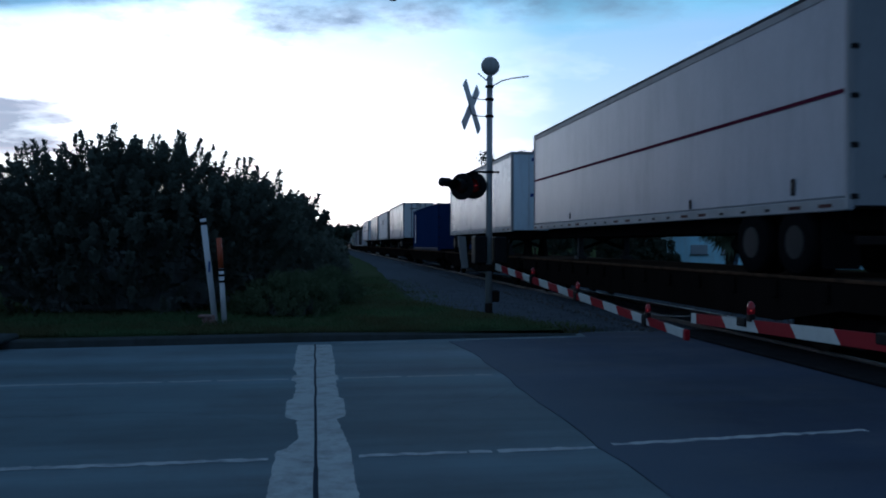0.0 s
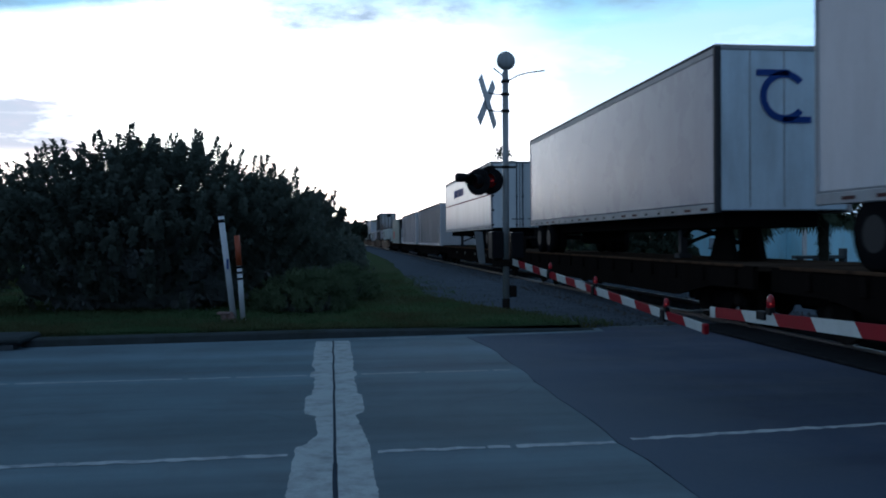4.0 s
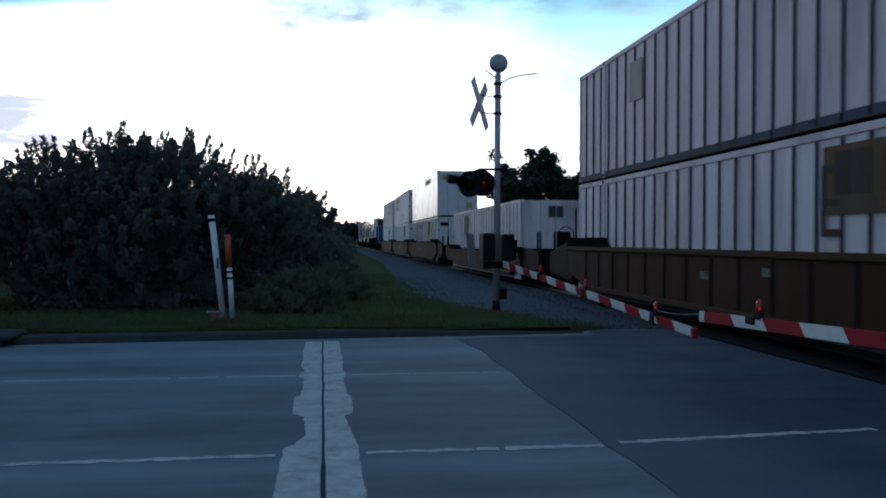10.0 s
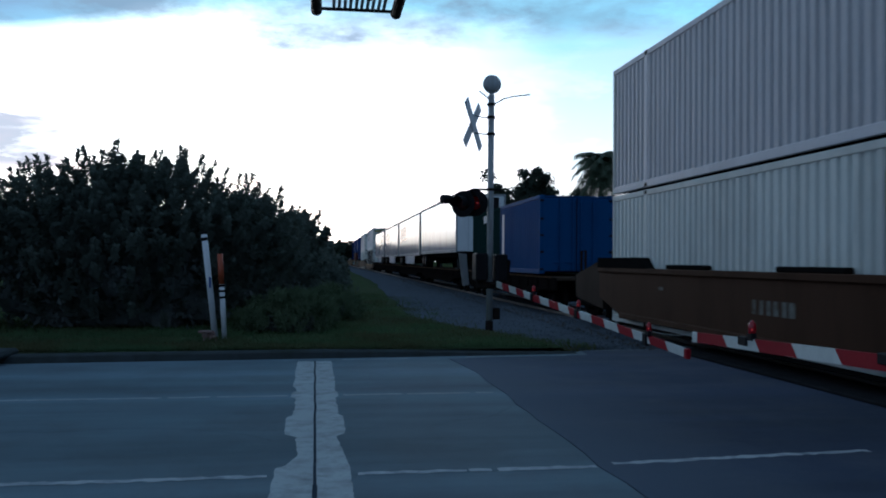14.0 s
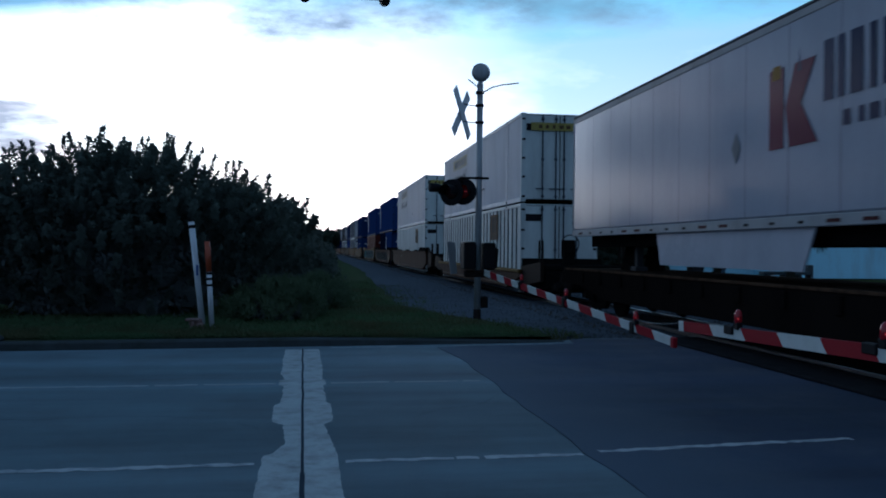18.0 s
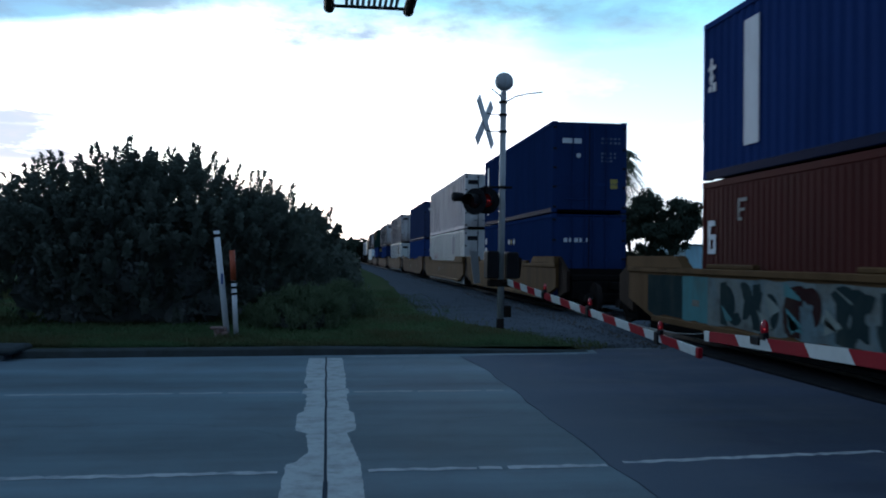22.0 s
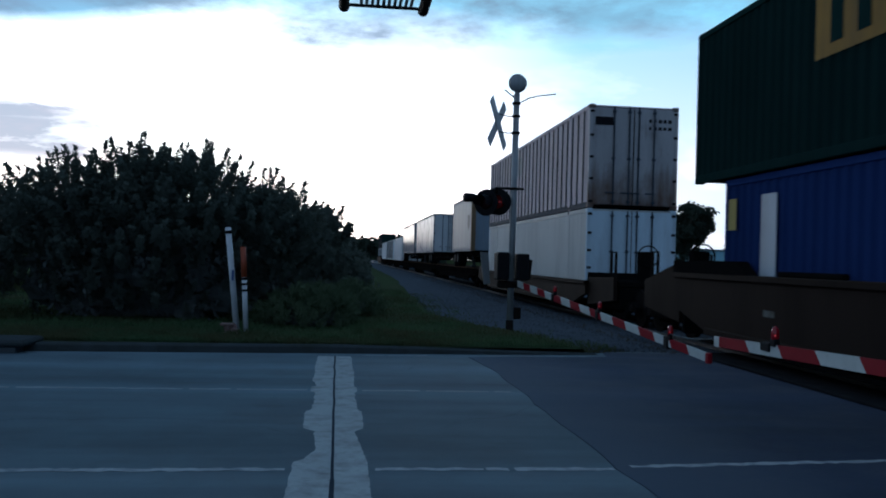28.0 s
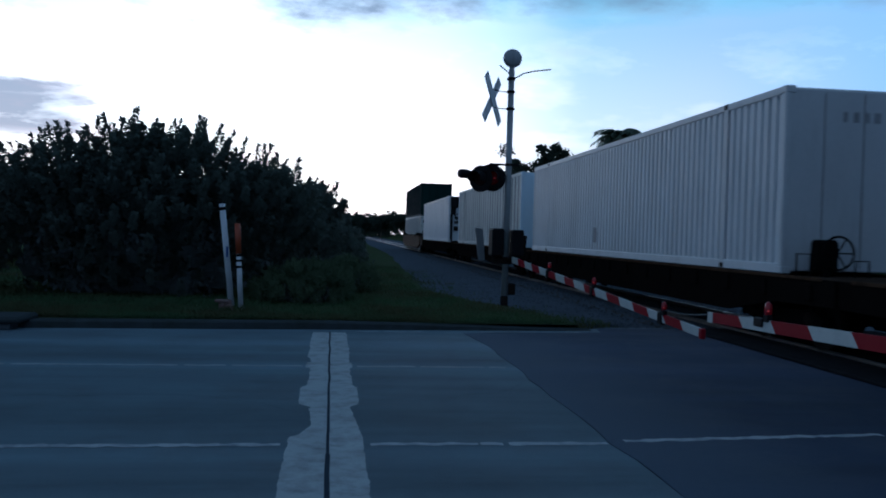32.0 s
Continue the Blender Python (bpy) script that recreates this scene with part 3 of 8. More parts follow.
def track():
    base = thing("railway_track", "single railway track with worn steel rails", "railway track", kind="structure")
    for side in (-1, 1):
        x = TRACK_X + side * 0.7175
        prof = [(-0.07, -0.15), (0.07, -0.15), (0.07, -0.135), (0.012, -0.115), (0.012, -0.025), (0.036, -0.015), (0.036, 0.015), (0.02, 0.022), (-0.02, 0.022), (-0.036, 0.015), (-0.036, -0.015), (-0.012, -0.025), (-0.012, -0.115), (-0.07, -0.135)]
        part("rail", Shape().prism([(x + a, -900, b + 0.06) for a, b in prof], (0, 2000, 0)), steel_shine, base)
    panel = Shape()
    # The near edge, 6.32, lies where the train's shadow begins.
    for x0, x1 in ((6.32, 7.15), (7.38, 8.58), (8.82, 10.1)):
        panel.box(x0, -5.5, 0.0065, x1, 15.0, 0.055, 0.01)
    part("crossing_panel", panel, shaded_crossing_rubber, base, "rubber and asphalt crossing panels, the train's shadow in their dark colour")
    tie = Shape().box(TRACK_X - 1.3, 0, -0.2, TRACK_X + 1.3, 0.22, -0.035, 0.015).mesh("tie", tie_wood)
    for i in range(90):
        part("tie", tie, None, base).location = (0, 15.4 + 0.55 * i, 0)
    bal = Shape()
    rnd = random.Random(5)
    for i in range(7000):
        x, y = rnd.uniform(6.0, 9.9), 15.1 + 60 * rnd.random() ** 1.5
        s = rnd.uniform(0.02, 0.045)
        z = -0.02 + rnd.uniform(-0.02, 0.03)
        bal.add([(x + s * math.cos(q + i), y + s * math.sin(q + i), z) for q in (0, 2.1, 4.2)] + [(x, y, z + s)], [(0, 1, 3), (1, 2, 3), (2, 0, 3)])
    tagged(part("ballast_stones", bal, ballast_mat), "dark broken ballast stones between the rails", "ballast", kind="stuff")


ground_sheet()
road()
stop_line()
lane_lines()
kerb()
verge()
track()


# ---- crossing signal and gates ----
def signal_mast():
    X, Y0 = 3.70, 18.9
    m = thing("crossing_signal", "grey steel crossing signal mast with crossbuck, bell and red lights", "crossing signal")
    m.location = (X, Y0, 0)
    part("foundation", Shape().box(-0.17, -0.17, -0.14, 0.17, 0.17, 0.03, 0.03), kerb_stone, m)
    flange = Shape().lathe((0, 0, 0.03), (0, 0, 0.30), [(0, 0.115), (0.10, 0.115), (0.2, 0.09), (1, 0.085)], 16)
    part("base_casting", flange, dark_steel, m, smooth=True)
    part("pole", Shape().tube([(0, 0, 0.2), (0.01, 0, 2.8), (0.02, 0, 5.4)], [0.075, 0.072, 0.068], 18), galvanised, m, "weathered silver steel pole", True)
    bell = part("bell", Shape().lathe((0.03, -0.13, 5.65), (0.03, 0.11, 5.65), [(0, 0.02), (0.03, 0.12), (0.16, 0.185), (0.42, 0.20), (0.6, 0.185), (0.86, 0.12), (1.0, 0.05)], 28), galvanised, m, "round grey gong bell", True)
    part("gong_rim", Shape().lathe((0.03, -0.03, 5.65), (0.03, 0.0, 5.65), [(0, 0.19), (0.3, 0.212), (0.7, 0.212), (1, 0.19)], 28), black_metal, bell)
    part("neck", Shape().lathe((0.02, 0, 5.36), (0.03, 0, 5.5), [(0, 0.075), (0.4, 0.055), (1, 0.06)], 14), galvanised, m)
    # thin curved arms at the top
    part("wire_arm", Shape().tube([(0.05, 0, 5.20), (0.17, 0, 5.25), (0.30, 0, 5.33), (0.52, 0, 5.39), (0.92, 0, 5.45)], 0.014, 8), black_metal, m)
    part("wire_arm", Shape().tube([(-0.02, 0, 5.28), (-0.06, 0, 5.34), (-0.26, 0, 5.49)], 0.014, 8), black_metal, m)
    for z in (5.19, 4.90, 4.52, 3.26):
        part("clamp", Shape().lathe((0.015, 0, z - 0.03), (0.015, 0, z + 0.03), [(0, 0.08), (0.1, 0.098), (0.9, 0.098), (1, 0.08)], 16), dark_steel, m)
    # crossbuck, seen half from behind: it faces traffic along the road
    buck = part("crossbuck", Shape().box(-0.03, -0.05, 4.6, -0.025, 0.05, 4.8), sign_white, m, "weathered white crossbuck sign")
    turn = Matrix.Translation((-0.40, 0.0, 4.72)) @ Matrix.Rotation(radians(58), 4, "Z")
    for a in (28.5, -27.5):
        blade = Shape().box(-0.115, -0.012, -0.66, 0.115, 0.012, 0.66, 0.004)
        k = part("blade", blade, sign_white, buck)
        k.matrix_local = turn @ Matrix.Translation((0, 0.016 if a > 0 else -0.014, 0)) @ Matrix.Rotation(radians(a * 1.5), 4, "Y")
    for z in (4.90, 4.52):
        part("sign_bracket", Shape().tube([(-0.05, 0, z), (-0.18, 0, z - 0.005), (-0.36, 0, z + (0.03 if z > 4.7 else 0.02))], 0.012, 8), black_metal, m)
    # light bar with two lamps
    bar = part("light_bar", Shape().box(-0.42, -0.03, 3.235, 0.24, 0.03, 3.285, 0.01), black_metal, m)
    for x, z, y, tw in ((-0.63, 2.92, -0.10, 40), (-0.34, 2.95, 0.02, 22)):
        lamp = part("signal_lamp", Shape().box(-0.01, -0.01, -0.01, 0.01, 0.01, 0.01), black_metal, m, "black round flashing light with hood")
        lamp.matrix_local = Matrix.Translation((x, y, z)) @ Matrix.Rotation(radians(-tw), 4, "Z")
        part("backing_disc", Shape().lathe((0, -0.012, 0), (0, 0.012, 0), [(0, 0.285), (0.2, 0.30), (0.8, 0.30), (1, 0.285)], 32), black_metal, lamp)
        part("lens", Shape().lathe((0, -0.05, 0), (0, -0.013, 0), [(0, 0.03), (0.4, 0.10), (1, 0.15)], 24), lens_dim if x > -0.5 else lens_off, lamp, "dark red lens", True)
        part("housing", Shape().lathe((0, 0.013, 0), (0, 0.19, 0), [(0, 0.17), (0.6, 0.15), (1, 0.06)], 20), black_metal, lamp, smooth=True)
        hood = Shape()
        arc = [radians(200 - 220 * i / 16) for i in range(17)]
        hood.add([(0.165 * math.cos(a), y2, 0.165 * math.sin(a)) for y2 in (-0.012, -0.30) for a in arc], [(i, i + 1, 18 + i, 17 + i) for i in range(16)])
        part("hood", hood, black_metal, lamp, smooth=True)
        if x > -0.5:
            part("bulb_glint", Shape().box(0.03, -0.062, -0.008, 0.10, -0.054, 0.008, 0.003), lens_spot, lamp, "small bright red glint")
    part("drop_arm", Shape().tube([(-0.40, 0, 3.25), (-0.36, 0.05, 3.12), (-0.34, 0.09, 2.98)], 0.022, 8), black_metal, m)
    part("drop_arm", Shape().tube([(-0.42, 0, 3.25), (-0.55, 0.03, 3.20), (-0.64, 0.05, 2.96)], 0.022, 8), black_metal, m)
    tail = Matrix.Translation((-0.97, -0.05, 3.02)) @ Matrix.Rotation(radians(-65), 4, "Z")
    part("visor_lamp", Shape().lathe(tail @ Vector((0, -0.16, 0)), tail @ Vector((0, 0.2, 0)), [(0, 0.095), (0.1, 0.105), (0.6, 0.10), (1, 0.05)], 18), black_metal, m, "small black sideways lamp housing", True)
    # gate drive and its counterweights
    part("gate_drive", Shape().box(-0.36, -0.28, 1.20, -0.09, 0.22, 1.82, 0.03), black_metal, m, "dark gate drive box")
    part("gate_drive", Shape().box(0.09, -0.28, 1.20, 0.36, 0.22, 1.80, 0.03), black_metal, m, "dark gate drive box")
    part("cross_casting", Shape().box(-0.30, -0.12, 1.02, 0.30, 0.12, 1.18, 0.03), dark_steel, m)
    part("counterweight", Shape().prism([(-0.70, 0.05, 1.82), (-0.52, 0.05, 1.80), (-0.46, 0.05, 1.10), (-0.60, 0.05, 1.08)], (0, 0.06, 0)), dull_plate, m, "pale grey counterweight arm")
    part("counterweight", Shape().prism([(0.38, 0.05, 1.70), (0.50, 0.05, 1.66), (0.46, 0.05, 1.22), (0.38, 0.05, 1.20)], (0, 0.06, 0)), dark_steel, m)
    part("junction_box", Shape().box(0.06, 0.02, 0.32, 0.26, 0.22, 0.58, 0.02), dark_steel, m)


def striped_bar(parent, a, b, h0, h1, depth, stripes, first_red, seed):
    """A flat gate arm in slanted red and white bands from a to b, growing lower in height."""
    a, b = Vector(a), Vector(b)
    d = (b - a).normalized()
    sidev = Vector((1, 0, 0))
    upv = d.cross(sidev).normalized()
    if upv.z < 0:
        upv = -upv
    length = (b - a).length
    for i in range(stripes):
        s0, s1 = length * i / stripes, length * (i + 1) / stripes
        k0, k1 = h0 + (h1 - h0) * i / stripes, h0 + (h1 - h0) * (i + 1) / stripes
        skew = 0.05
        o = [a + d * (s0 - (skew if i else 0)) + upv * k0 / 2, a + d * (s1 - skew if i < stripes - 1 else s1) + upv * k1 / 2, a + d * (s1 + skew if i < stripes - 1 else s1) - upv * k1 / 2, a + d * (s0 + (skew if i else 0)) - upv * k0 / 2]
        o = [p - sidev * depth / 2 for p in o]
        red = (i % 2 == 0) == first_red
        part("band", Shape().prism(o, sidev * depth), gate_red if red else gate_white, parent, "red reflective band" if red else "white reflective band")


def gate_lamp(parent, at, size=1.0):
    at = Vector(at)
    l = part("arm_lamp", Shape().box(at.x - 0.03, at.y - 0.05, at.z - 0.05, at.x + 0.03, at.y + 0.05, at.z + 0.03, 0.01), black_metal, parent, "small red warning lamp")
    part("lens", Shape().lathe(at + Vector((0, -0.005, 0.02 * size)), at + Vector((0, -0.005, 0.185 * size)), [(0, 0.03), (0.12, 0.046 * size), (0.6, 0.046 * size), (0.85, 0.034 * size), (1, 0.008)], 16), lens_red, l, "glowing red lens", True)
    part("glint", Shape().lathe(at + Vector((-0.02, -0.058, 0.075 * size)), at + Vector((-0.02, -0.040, 0.075 * size)), [(0, 0.006), (1, 0.013 * size)], 10), lens_spot, l)


rail_wire = surface("dull_wire", (0.20, 0.21, 0.22), 0.6, 0, 0.2, 5, 30, 0.05)


def gates():
    far = thing("crossing_gate", "lowered red and white striped crossing gate across the far lanes", "crossing gate", "crossing gates")
    root, tip = Vector((3.80, 18.60, 1.13)), Vector((4.42, 9.95, 0.53))
    striped_bar(far, root, tip, 0.135, 0.11, 0.025, 17, False, 1)
    part("tip_cap", Shape().box(tip.x - 0.03, tip.y - 0.06, tip.z - 0.07, tip.x + 0.03, tip.y + 0.03, tip.z + 0.06, 0.01), gate_red, far)
    for y in (15.96, 13.6, 11.0):
        at = root.lerp(tip, (18.60 - y) / 8.65)
        part("lamp_clamp", Shape().box(at.x - 0.035, at.y + 0.02, at.z - 0.085, at.x + 0.035, at.y + 0.16, at.z + 0.08, 0.01), black_metal, far)
        gate_lamp(far, at + Vector((0, 0, 0.09)), 0.78)
    part("hinge_arm", Shape().tube([(3.72, 18.78, 1.13), (3.80, 18.58, 1.13)], 0.04, 10), dark_steel, far)
    near = thing("crossing_gate", "lowered red and white striped crossing gate over the near lanes", "crossing gate", "crossing gates")
    tip2, root2 = Vector((4.24, 9.36, 0.785)), Vector((4.42, -0.6, 1.07))
    striped_bar(near, tip2.lerp(root2, 0.012), root2, 0.115, 0.16, 0.025, 15, True, 2)
    part("tip_cap", Shape().box(4.225, 9.24, 0.725, 4.255, 9.37, 0.845, 0.004), gate_white, near)
    for y in (8.05, 5.87):
        at = tip2.lerp(root2, (9.36 - y) / 9.96)
        part("lamp_clamp", Shape().box(at.x - 0.035, at.y + 0.06, at.z - 0.02, at.x + 0.035, at.y + 0.24, at.z + 0.07, 0.01), black_metal, near)
        gate_lamp(near, at + Vector((0, 0, 0.09)), 0.85)
    mast = thing("gate_mast", "grey steel gate mast beside the near lanes", "gate mast")
    part("pole", Shape().tube([(4.45, -1.0, 0.0), (4.45, -1.0, 4.6)], 0.07, 14), galvanised, mast, smooth=True)
    part("drive_box", Shape().box(4.25, -1.3, 0.85, 4.65, -0.75, 1.45, 0.03), black_metal, mast)
    part("foundation", Shape().box(4.15, -1.3, 0.0, 4.75, -0.7, 0.16, 0.03), kerb_stone, mast)
    wire = thing("lamp_cable", "thin pale cable slung between the two gate arms", "cable")
    a, b = root.lerp(tip, 0.88) + Vector((0, 0, 0.12)), tip2 + Vector((0, 0, 0.03))
    pts = [a.lerp(b, i / 10) - Vector((0, 0, 0.03 * math.sin(math.pi * i / 10))) for i in range(11)]
    part("strand", Shape().tube(pts, 0.0035, 6), rail_wire, wire)


def cantilever():
    """The end of a signal cantilever that reaches over the road from behind the eye."""
    c = thing("signal_cantilever", "dark steel cantilever frame over the road with a grated walkway", "signal cantilever")
    z = 5.165
    for x in (-0.14, 0.98):
        part("chord", Shape().tube([(x, 12.05, z), (x, 12.0, z), (x, -6.9, z + 0.05)], [0.065, 0.075, 0.085], 18), black_metal, c, "dark tubular chord")
        part("end_cap", Shape().lathe((x, 12.03, z), (x, 12.12, z), [(0, 0.078), (0.6, 0.078), (1, 0.055)], 18), black_metal, c)
    part("end_strut", Shape().tube([(-0.14, 11.98, z), (0.98, 11.98, z)], 0.024, 10), black_metal, c)
    for i in range(10):
        y = 10.6 - 1.8 * i
        part("strut", Shape().tube([(-0.14, y, z), (0.98, y, z)], 0.03, 10), black_metal, c)
        part("diagonal", Shape().tube([(0.55, y + 0.85, z), (0.98, y + 0.35, z)], 0.03, 8), black_metal, c)
    slat = Shape().box(-0.022, 0, -0.02, 0.022, 1.0, 0.0, 0.004).mesh("grate_bar", aluminium)
    for k in range(5):
        for d in (0, 0.075):
            part("grate_bar", slat, None, c).location = (0.10 + 0.155 * k + d, 10.93, z + 0.02)
            part("grate_bar", slat, None, c).location = (0.10 + 0.155 * k + d, 9.9, z + 0.02)
    part("mast", Shape().tube([(0.42, -7.0, -0.3), (0.42, -7.0, 6.2)], 0.16, 20), galvanised, c, "grey steel column")
    part("mast_foundation", Shape().box(-0.1, -7.5, -0.3, 0.95, -6.5, 0.15, 0.05), kerb_stone, c)
    part("cross_head", Shape().box(-0.3, -7.2, 5.05, 1.15, -6.8, 5.4, 0.03), dark_steel, c)


def marker_posts():
    p = thing("marker_post", "leaning white plastic marker post with dark bands near its top", "marker post", "marker posts")
    a, b = Vector((-2.03, 16.62, 0.05)), Vector((-2.27, 16.62, 2.15))
    part("tube", Shape().tube([a, b], 0.058, 14), post_white, p, smooth=True)
    for s0, s1 in ((0.925, 0.955), (0.985, 1.002)):
        part("band", Shape().tube([a.lerp(b, s0), a.lerp(b, s1)], 0.060, 14), black_metal, p, "dark band")
    part("label", Shape().box(-0.02, -0.004, -0.1, 0.02, 0.004, 0.1), paint("label_blue", (0.06, 0.10, 0.25)), p, "small blue label").location = a.lerp(b, 0.55) + Vector((0.02, -0.062, 0))
    q = thing("marker_post", "white plastic marker post with a dull orange upper half", "marker post", "marker posts")
    a, b = Vector((-1.86, 16.58, 0.05)), Vector((-1.965, 16.58, 1.75))
    part("tube", Shape().tube([a, a.lerp(b, 0.66)], 0.05, 14), post_white, q, smooth=True)
    part("orange_sleeve", Shape().tube([a.lerp(b, 0.66), b], 0.055, 14), post_orange, q, "dull orange sleeve", True)
    for s in (0.50, 0.57, 0.63):
        part("band", Shape().tube([a.lerp(b, s), a.lerp(b, s + 0.025)], 0.053, 14), black_metal, q, "dark band")
    k = thing("broken_block", "broken pinkish masonry block in the grass at the post", "masonry block")
    rnd = random.Random(3)
    for x, y, z, s in ((-2.14, 16.45, 0.10, 0.12), (-2.05, 16.38, 0.07, 0.085), (-2.22, 16.42, 0.06, 0.065)):
        me = Shape().box(-s, -s * 0.7, -s * 0.9, s, s * 0.7, s, s * 0.3)
        me.v = [tuple(Vector(v) * (1 + 0.12 * rnd.uniform(-1, 1))) for v in me.v]
        part("piece", me, brick_pink, k).matrix_local = Matrix.Translation((x, y, z + 0.06)) @ Matrix.Rotation(rnd.uniform(0, 2), 4, "Z")
    bx = part("cap_tile", Shape().box(-2.32, 16.32, 0.26, -2.07, 16.53, 0.305, 0.012), brick_pink, k)


signal_mast()
gates()
cantilever()
marker_posts()


# ---- plants ----
def leaf_cloud(sh, centre, radius, count, size, rnd, squash=1.0, droop=0.3):
    """Small bent leaves in a lump."""
    for _ in range(count):
        d = Vector((rnd.gauss(0, 1), rnd.gauss(0, 1), rnd.gauss(0, 1)))
        d.normalize()
        r = radius * rnd.random() ** 0.35
        p = Vector(centre) + Vector((d.x * r, d.y * r, d.z * r * squash))
        face = d * 0.9 + Vector((rnd.uniform(-0.4, 0.4), rnd.uniform(-0.4, 0.4), rnd.uniform(0.0, 0.7)))
        a = face.cross(Vector((rnd.uniform(-1, 1), rnd.uniform(-1, 1), rnd.uniform(-1, 1))))
        a = (a - Vector((0, 0, droop * a.length))).normalized()
        b = face.cross(a).normalized()
        s = size * rnd.uniform(0.6, 1.3)
        n = len(sh.v)
        sh.v += [tuple(p), tuple(p + a * s * 0.5 + b * s * 0.24), tuple(p + a * s), tuple(p + a * s * 0.5 - b * s * 0.24)]
        sh.f.append((n, n + 1, n + 2, n + 3))


def lump(sh, c, r, rnd):
    """An uneven twiggy mass inside the leaves."""
    n0, rings, n = len(sh.v), 4, 7
    turn = rnd.uniform(0, 6.28)
    for i in range(rings + 1):
        e = math.pi * i / rings
        for k in range(n):
            a = 2 * math.pi * k / n + turn
            q = r * rnd.uniform(0.75, 1.15)
            sh.v.append((c[0] + q * math.sin(e) * math.cos(a), c[1] + q * math.sin(e) * math.sin(a), c[2] + q * 0.8 * math.cos(e)))
    for i in range(rings):
        for k in range(n):
            sh.f.append((n0 + i * n + k, n0 + i * n + (k + 1) % n, n0 + (i + 1) * n + (k + 1) % n, n0 + (i + 1) * n + k))


def quick_mesh(sh, name, material):
    me = bpy.data.meshes.new(name)
    me.from_pydata(sh.v, [], sh.f)
    me.materials.append(material)
    return me


def bush(name, label, x, y, rx, ry, height, lumps, leaves, size, seed, material, spikes=0, stems=9, category="bush", low=0.0):
    rnd = random.Random(seed)
    t = thing(name, label, category, "bushes beside the verge")
    t.location = (x, y, 0.1)
    crown = Shape()
    for i in range(stems):
        wood = Shape()
        a = rnd.uniform(0, 2 * math.pi)
        tip = Vector((rx * 0.7 * math.cos(a) * rnd.random(), ry * 0.7 * math.sin(a) * rnd.random(), height * rnd.uniform(0.55, 0.9)))
        foot = Vector((tip.x * 0.25, tip.y * 0.25, -0.1))
        knee = foot.lerp(tip, 0.5) + Vector((rnd.uniform(-0.3, 0.3), rnd.uniform(-0.3, 0.3), 0.2))
        wood.tube([foot, knee, tip], [0.10, 0.06, 0.02], 7)
        part("stem", wood, bark, t)
    for i in range(lumps):
        a, u = rnd.uniform(0, 2 * math.pi), rnd.random() ** 0.6
        q = rnd.random()
        top = math.sqrt(max(0.05, 1 - u * u))
        z = height * (low + (top - low) * q ** 0.6) * 0.93
        c = (rx * u * math.cos(a), ry * u * math.sin(a), z)
        r = rnd.uniform(0.40, 0.78) * min(1.0, height / 4)
        leaf_cloud(crown, c, r, leaves, size, rnd, 0.8)
        lump(crown, c, r * 0.50, rnd)
    for i in range(spikes):
        a, u = rnd.uniform(0, 2 * math.pi), rnd.random() ** 0.7
        z = height * math.sqrt(max(0.03, 1 - u * u))
        foot = Vector((rx * u * math.cos(a), ry * u * math.sin(a), z * 0.88))
        tip = foot + Vector((rnd.uniform(-0.25, 0.25) + 0.25 * u * math.cos(a), rnd.uniform(-0.25, 0.25), rnd.uniform(0.40, 0.95)))
        for s in range(6):
            leaf_cloud(crown, foot.lerp(tip, s / 5), 0.22 - 0.020 * s, 70 - 6 * s, size * 0.95, rnd, 1.0, 0.1)
    ob = new("crown", quick_mesh(crown, "crown", material))
    ob.parent = t
    return t


def spray(sh, foot, tip, rnd, count, size, slim=0.34):
    """A leafy twig: leaves in a spiral round it, opening into a rosette at its tip."""
    axis = tip - foot
    length = axis.length
    axis = axis / length
    side = axis.orthogonal().normalized()
    other = axis.cross(side)
    n = len(sh.v)
    w = side * 0.008
    sh.v += [tuple(foot - w), tuple(foot + w), tuple(tip + w * 0.4), tuple(tip - w * 0.4)]
    sh.f.append((n, n + 1, n + 2, n + 3))
    for i in range(count):
        f = (i + 0.5) / count
        a = 2.4 * i + rnd.uniform(-0.5, 0.5)
        out = side * math.cos(a) + other * math.sin(a)
        lean = 0.20 + 0.60 * f * f + rnd.uniform(-0.25, 0.25)
        d = (out * (1.0 - 0.55 * max(0.0, lean)) + axis * lean - Vector((0, 0, 0.18 * rnd.random()))).normalized()
        wide = d.cross(axis)
        if wide.length < 1e-3:
            continue
        wide = (wide.normalized() + axis * rnd.uniform(-0.4, 0.4)).normalized()
        s = size * rnd.uniform(0.65, 1.25)
        p = foot + axis * length * (0.10 + 0.90 * f ** 0.75)
        n = len(sh.v)
        sh.v += [tuple(p), tuple(p + d * s * 0.55 + wide * s * slim * 0.5), tuple(p + d * s - Vector((0, 0, 0.12 * s))), tuple(p + d * s * 0.55 - wide * s * slim * 0.5)]
        sh.f.append((n, n + 1, n + 2, n + 3))


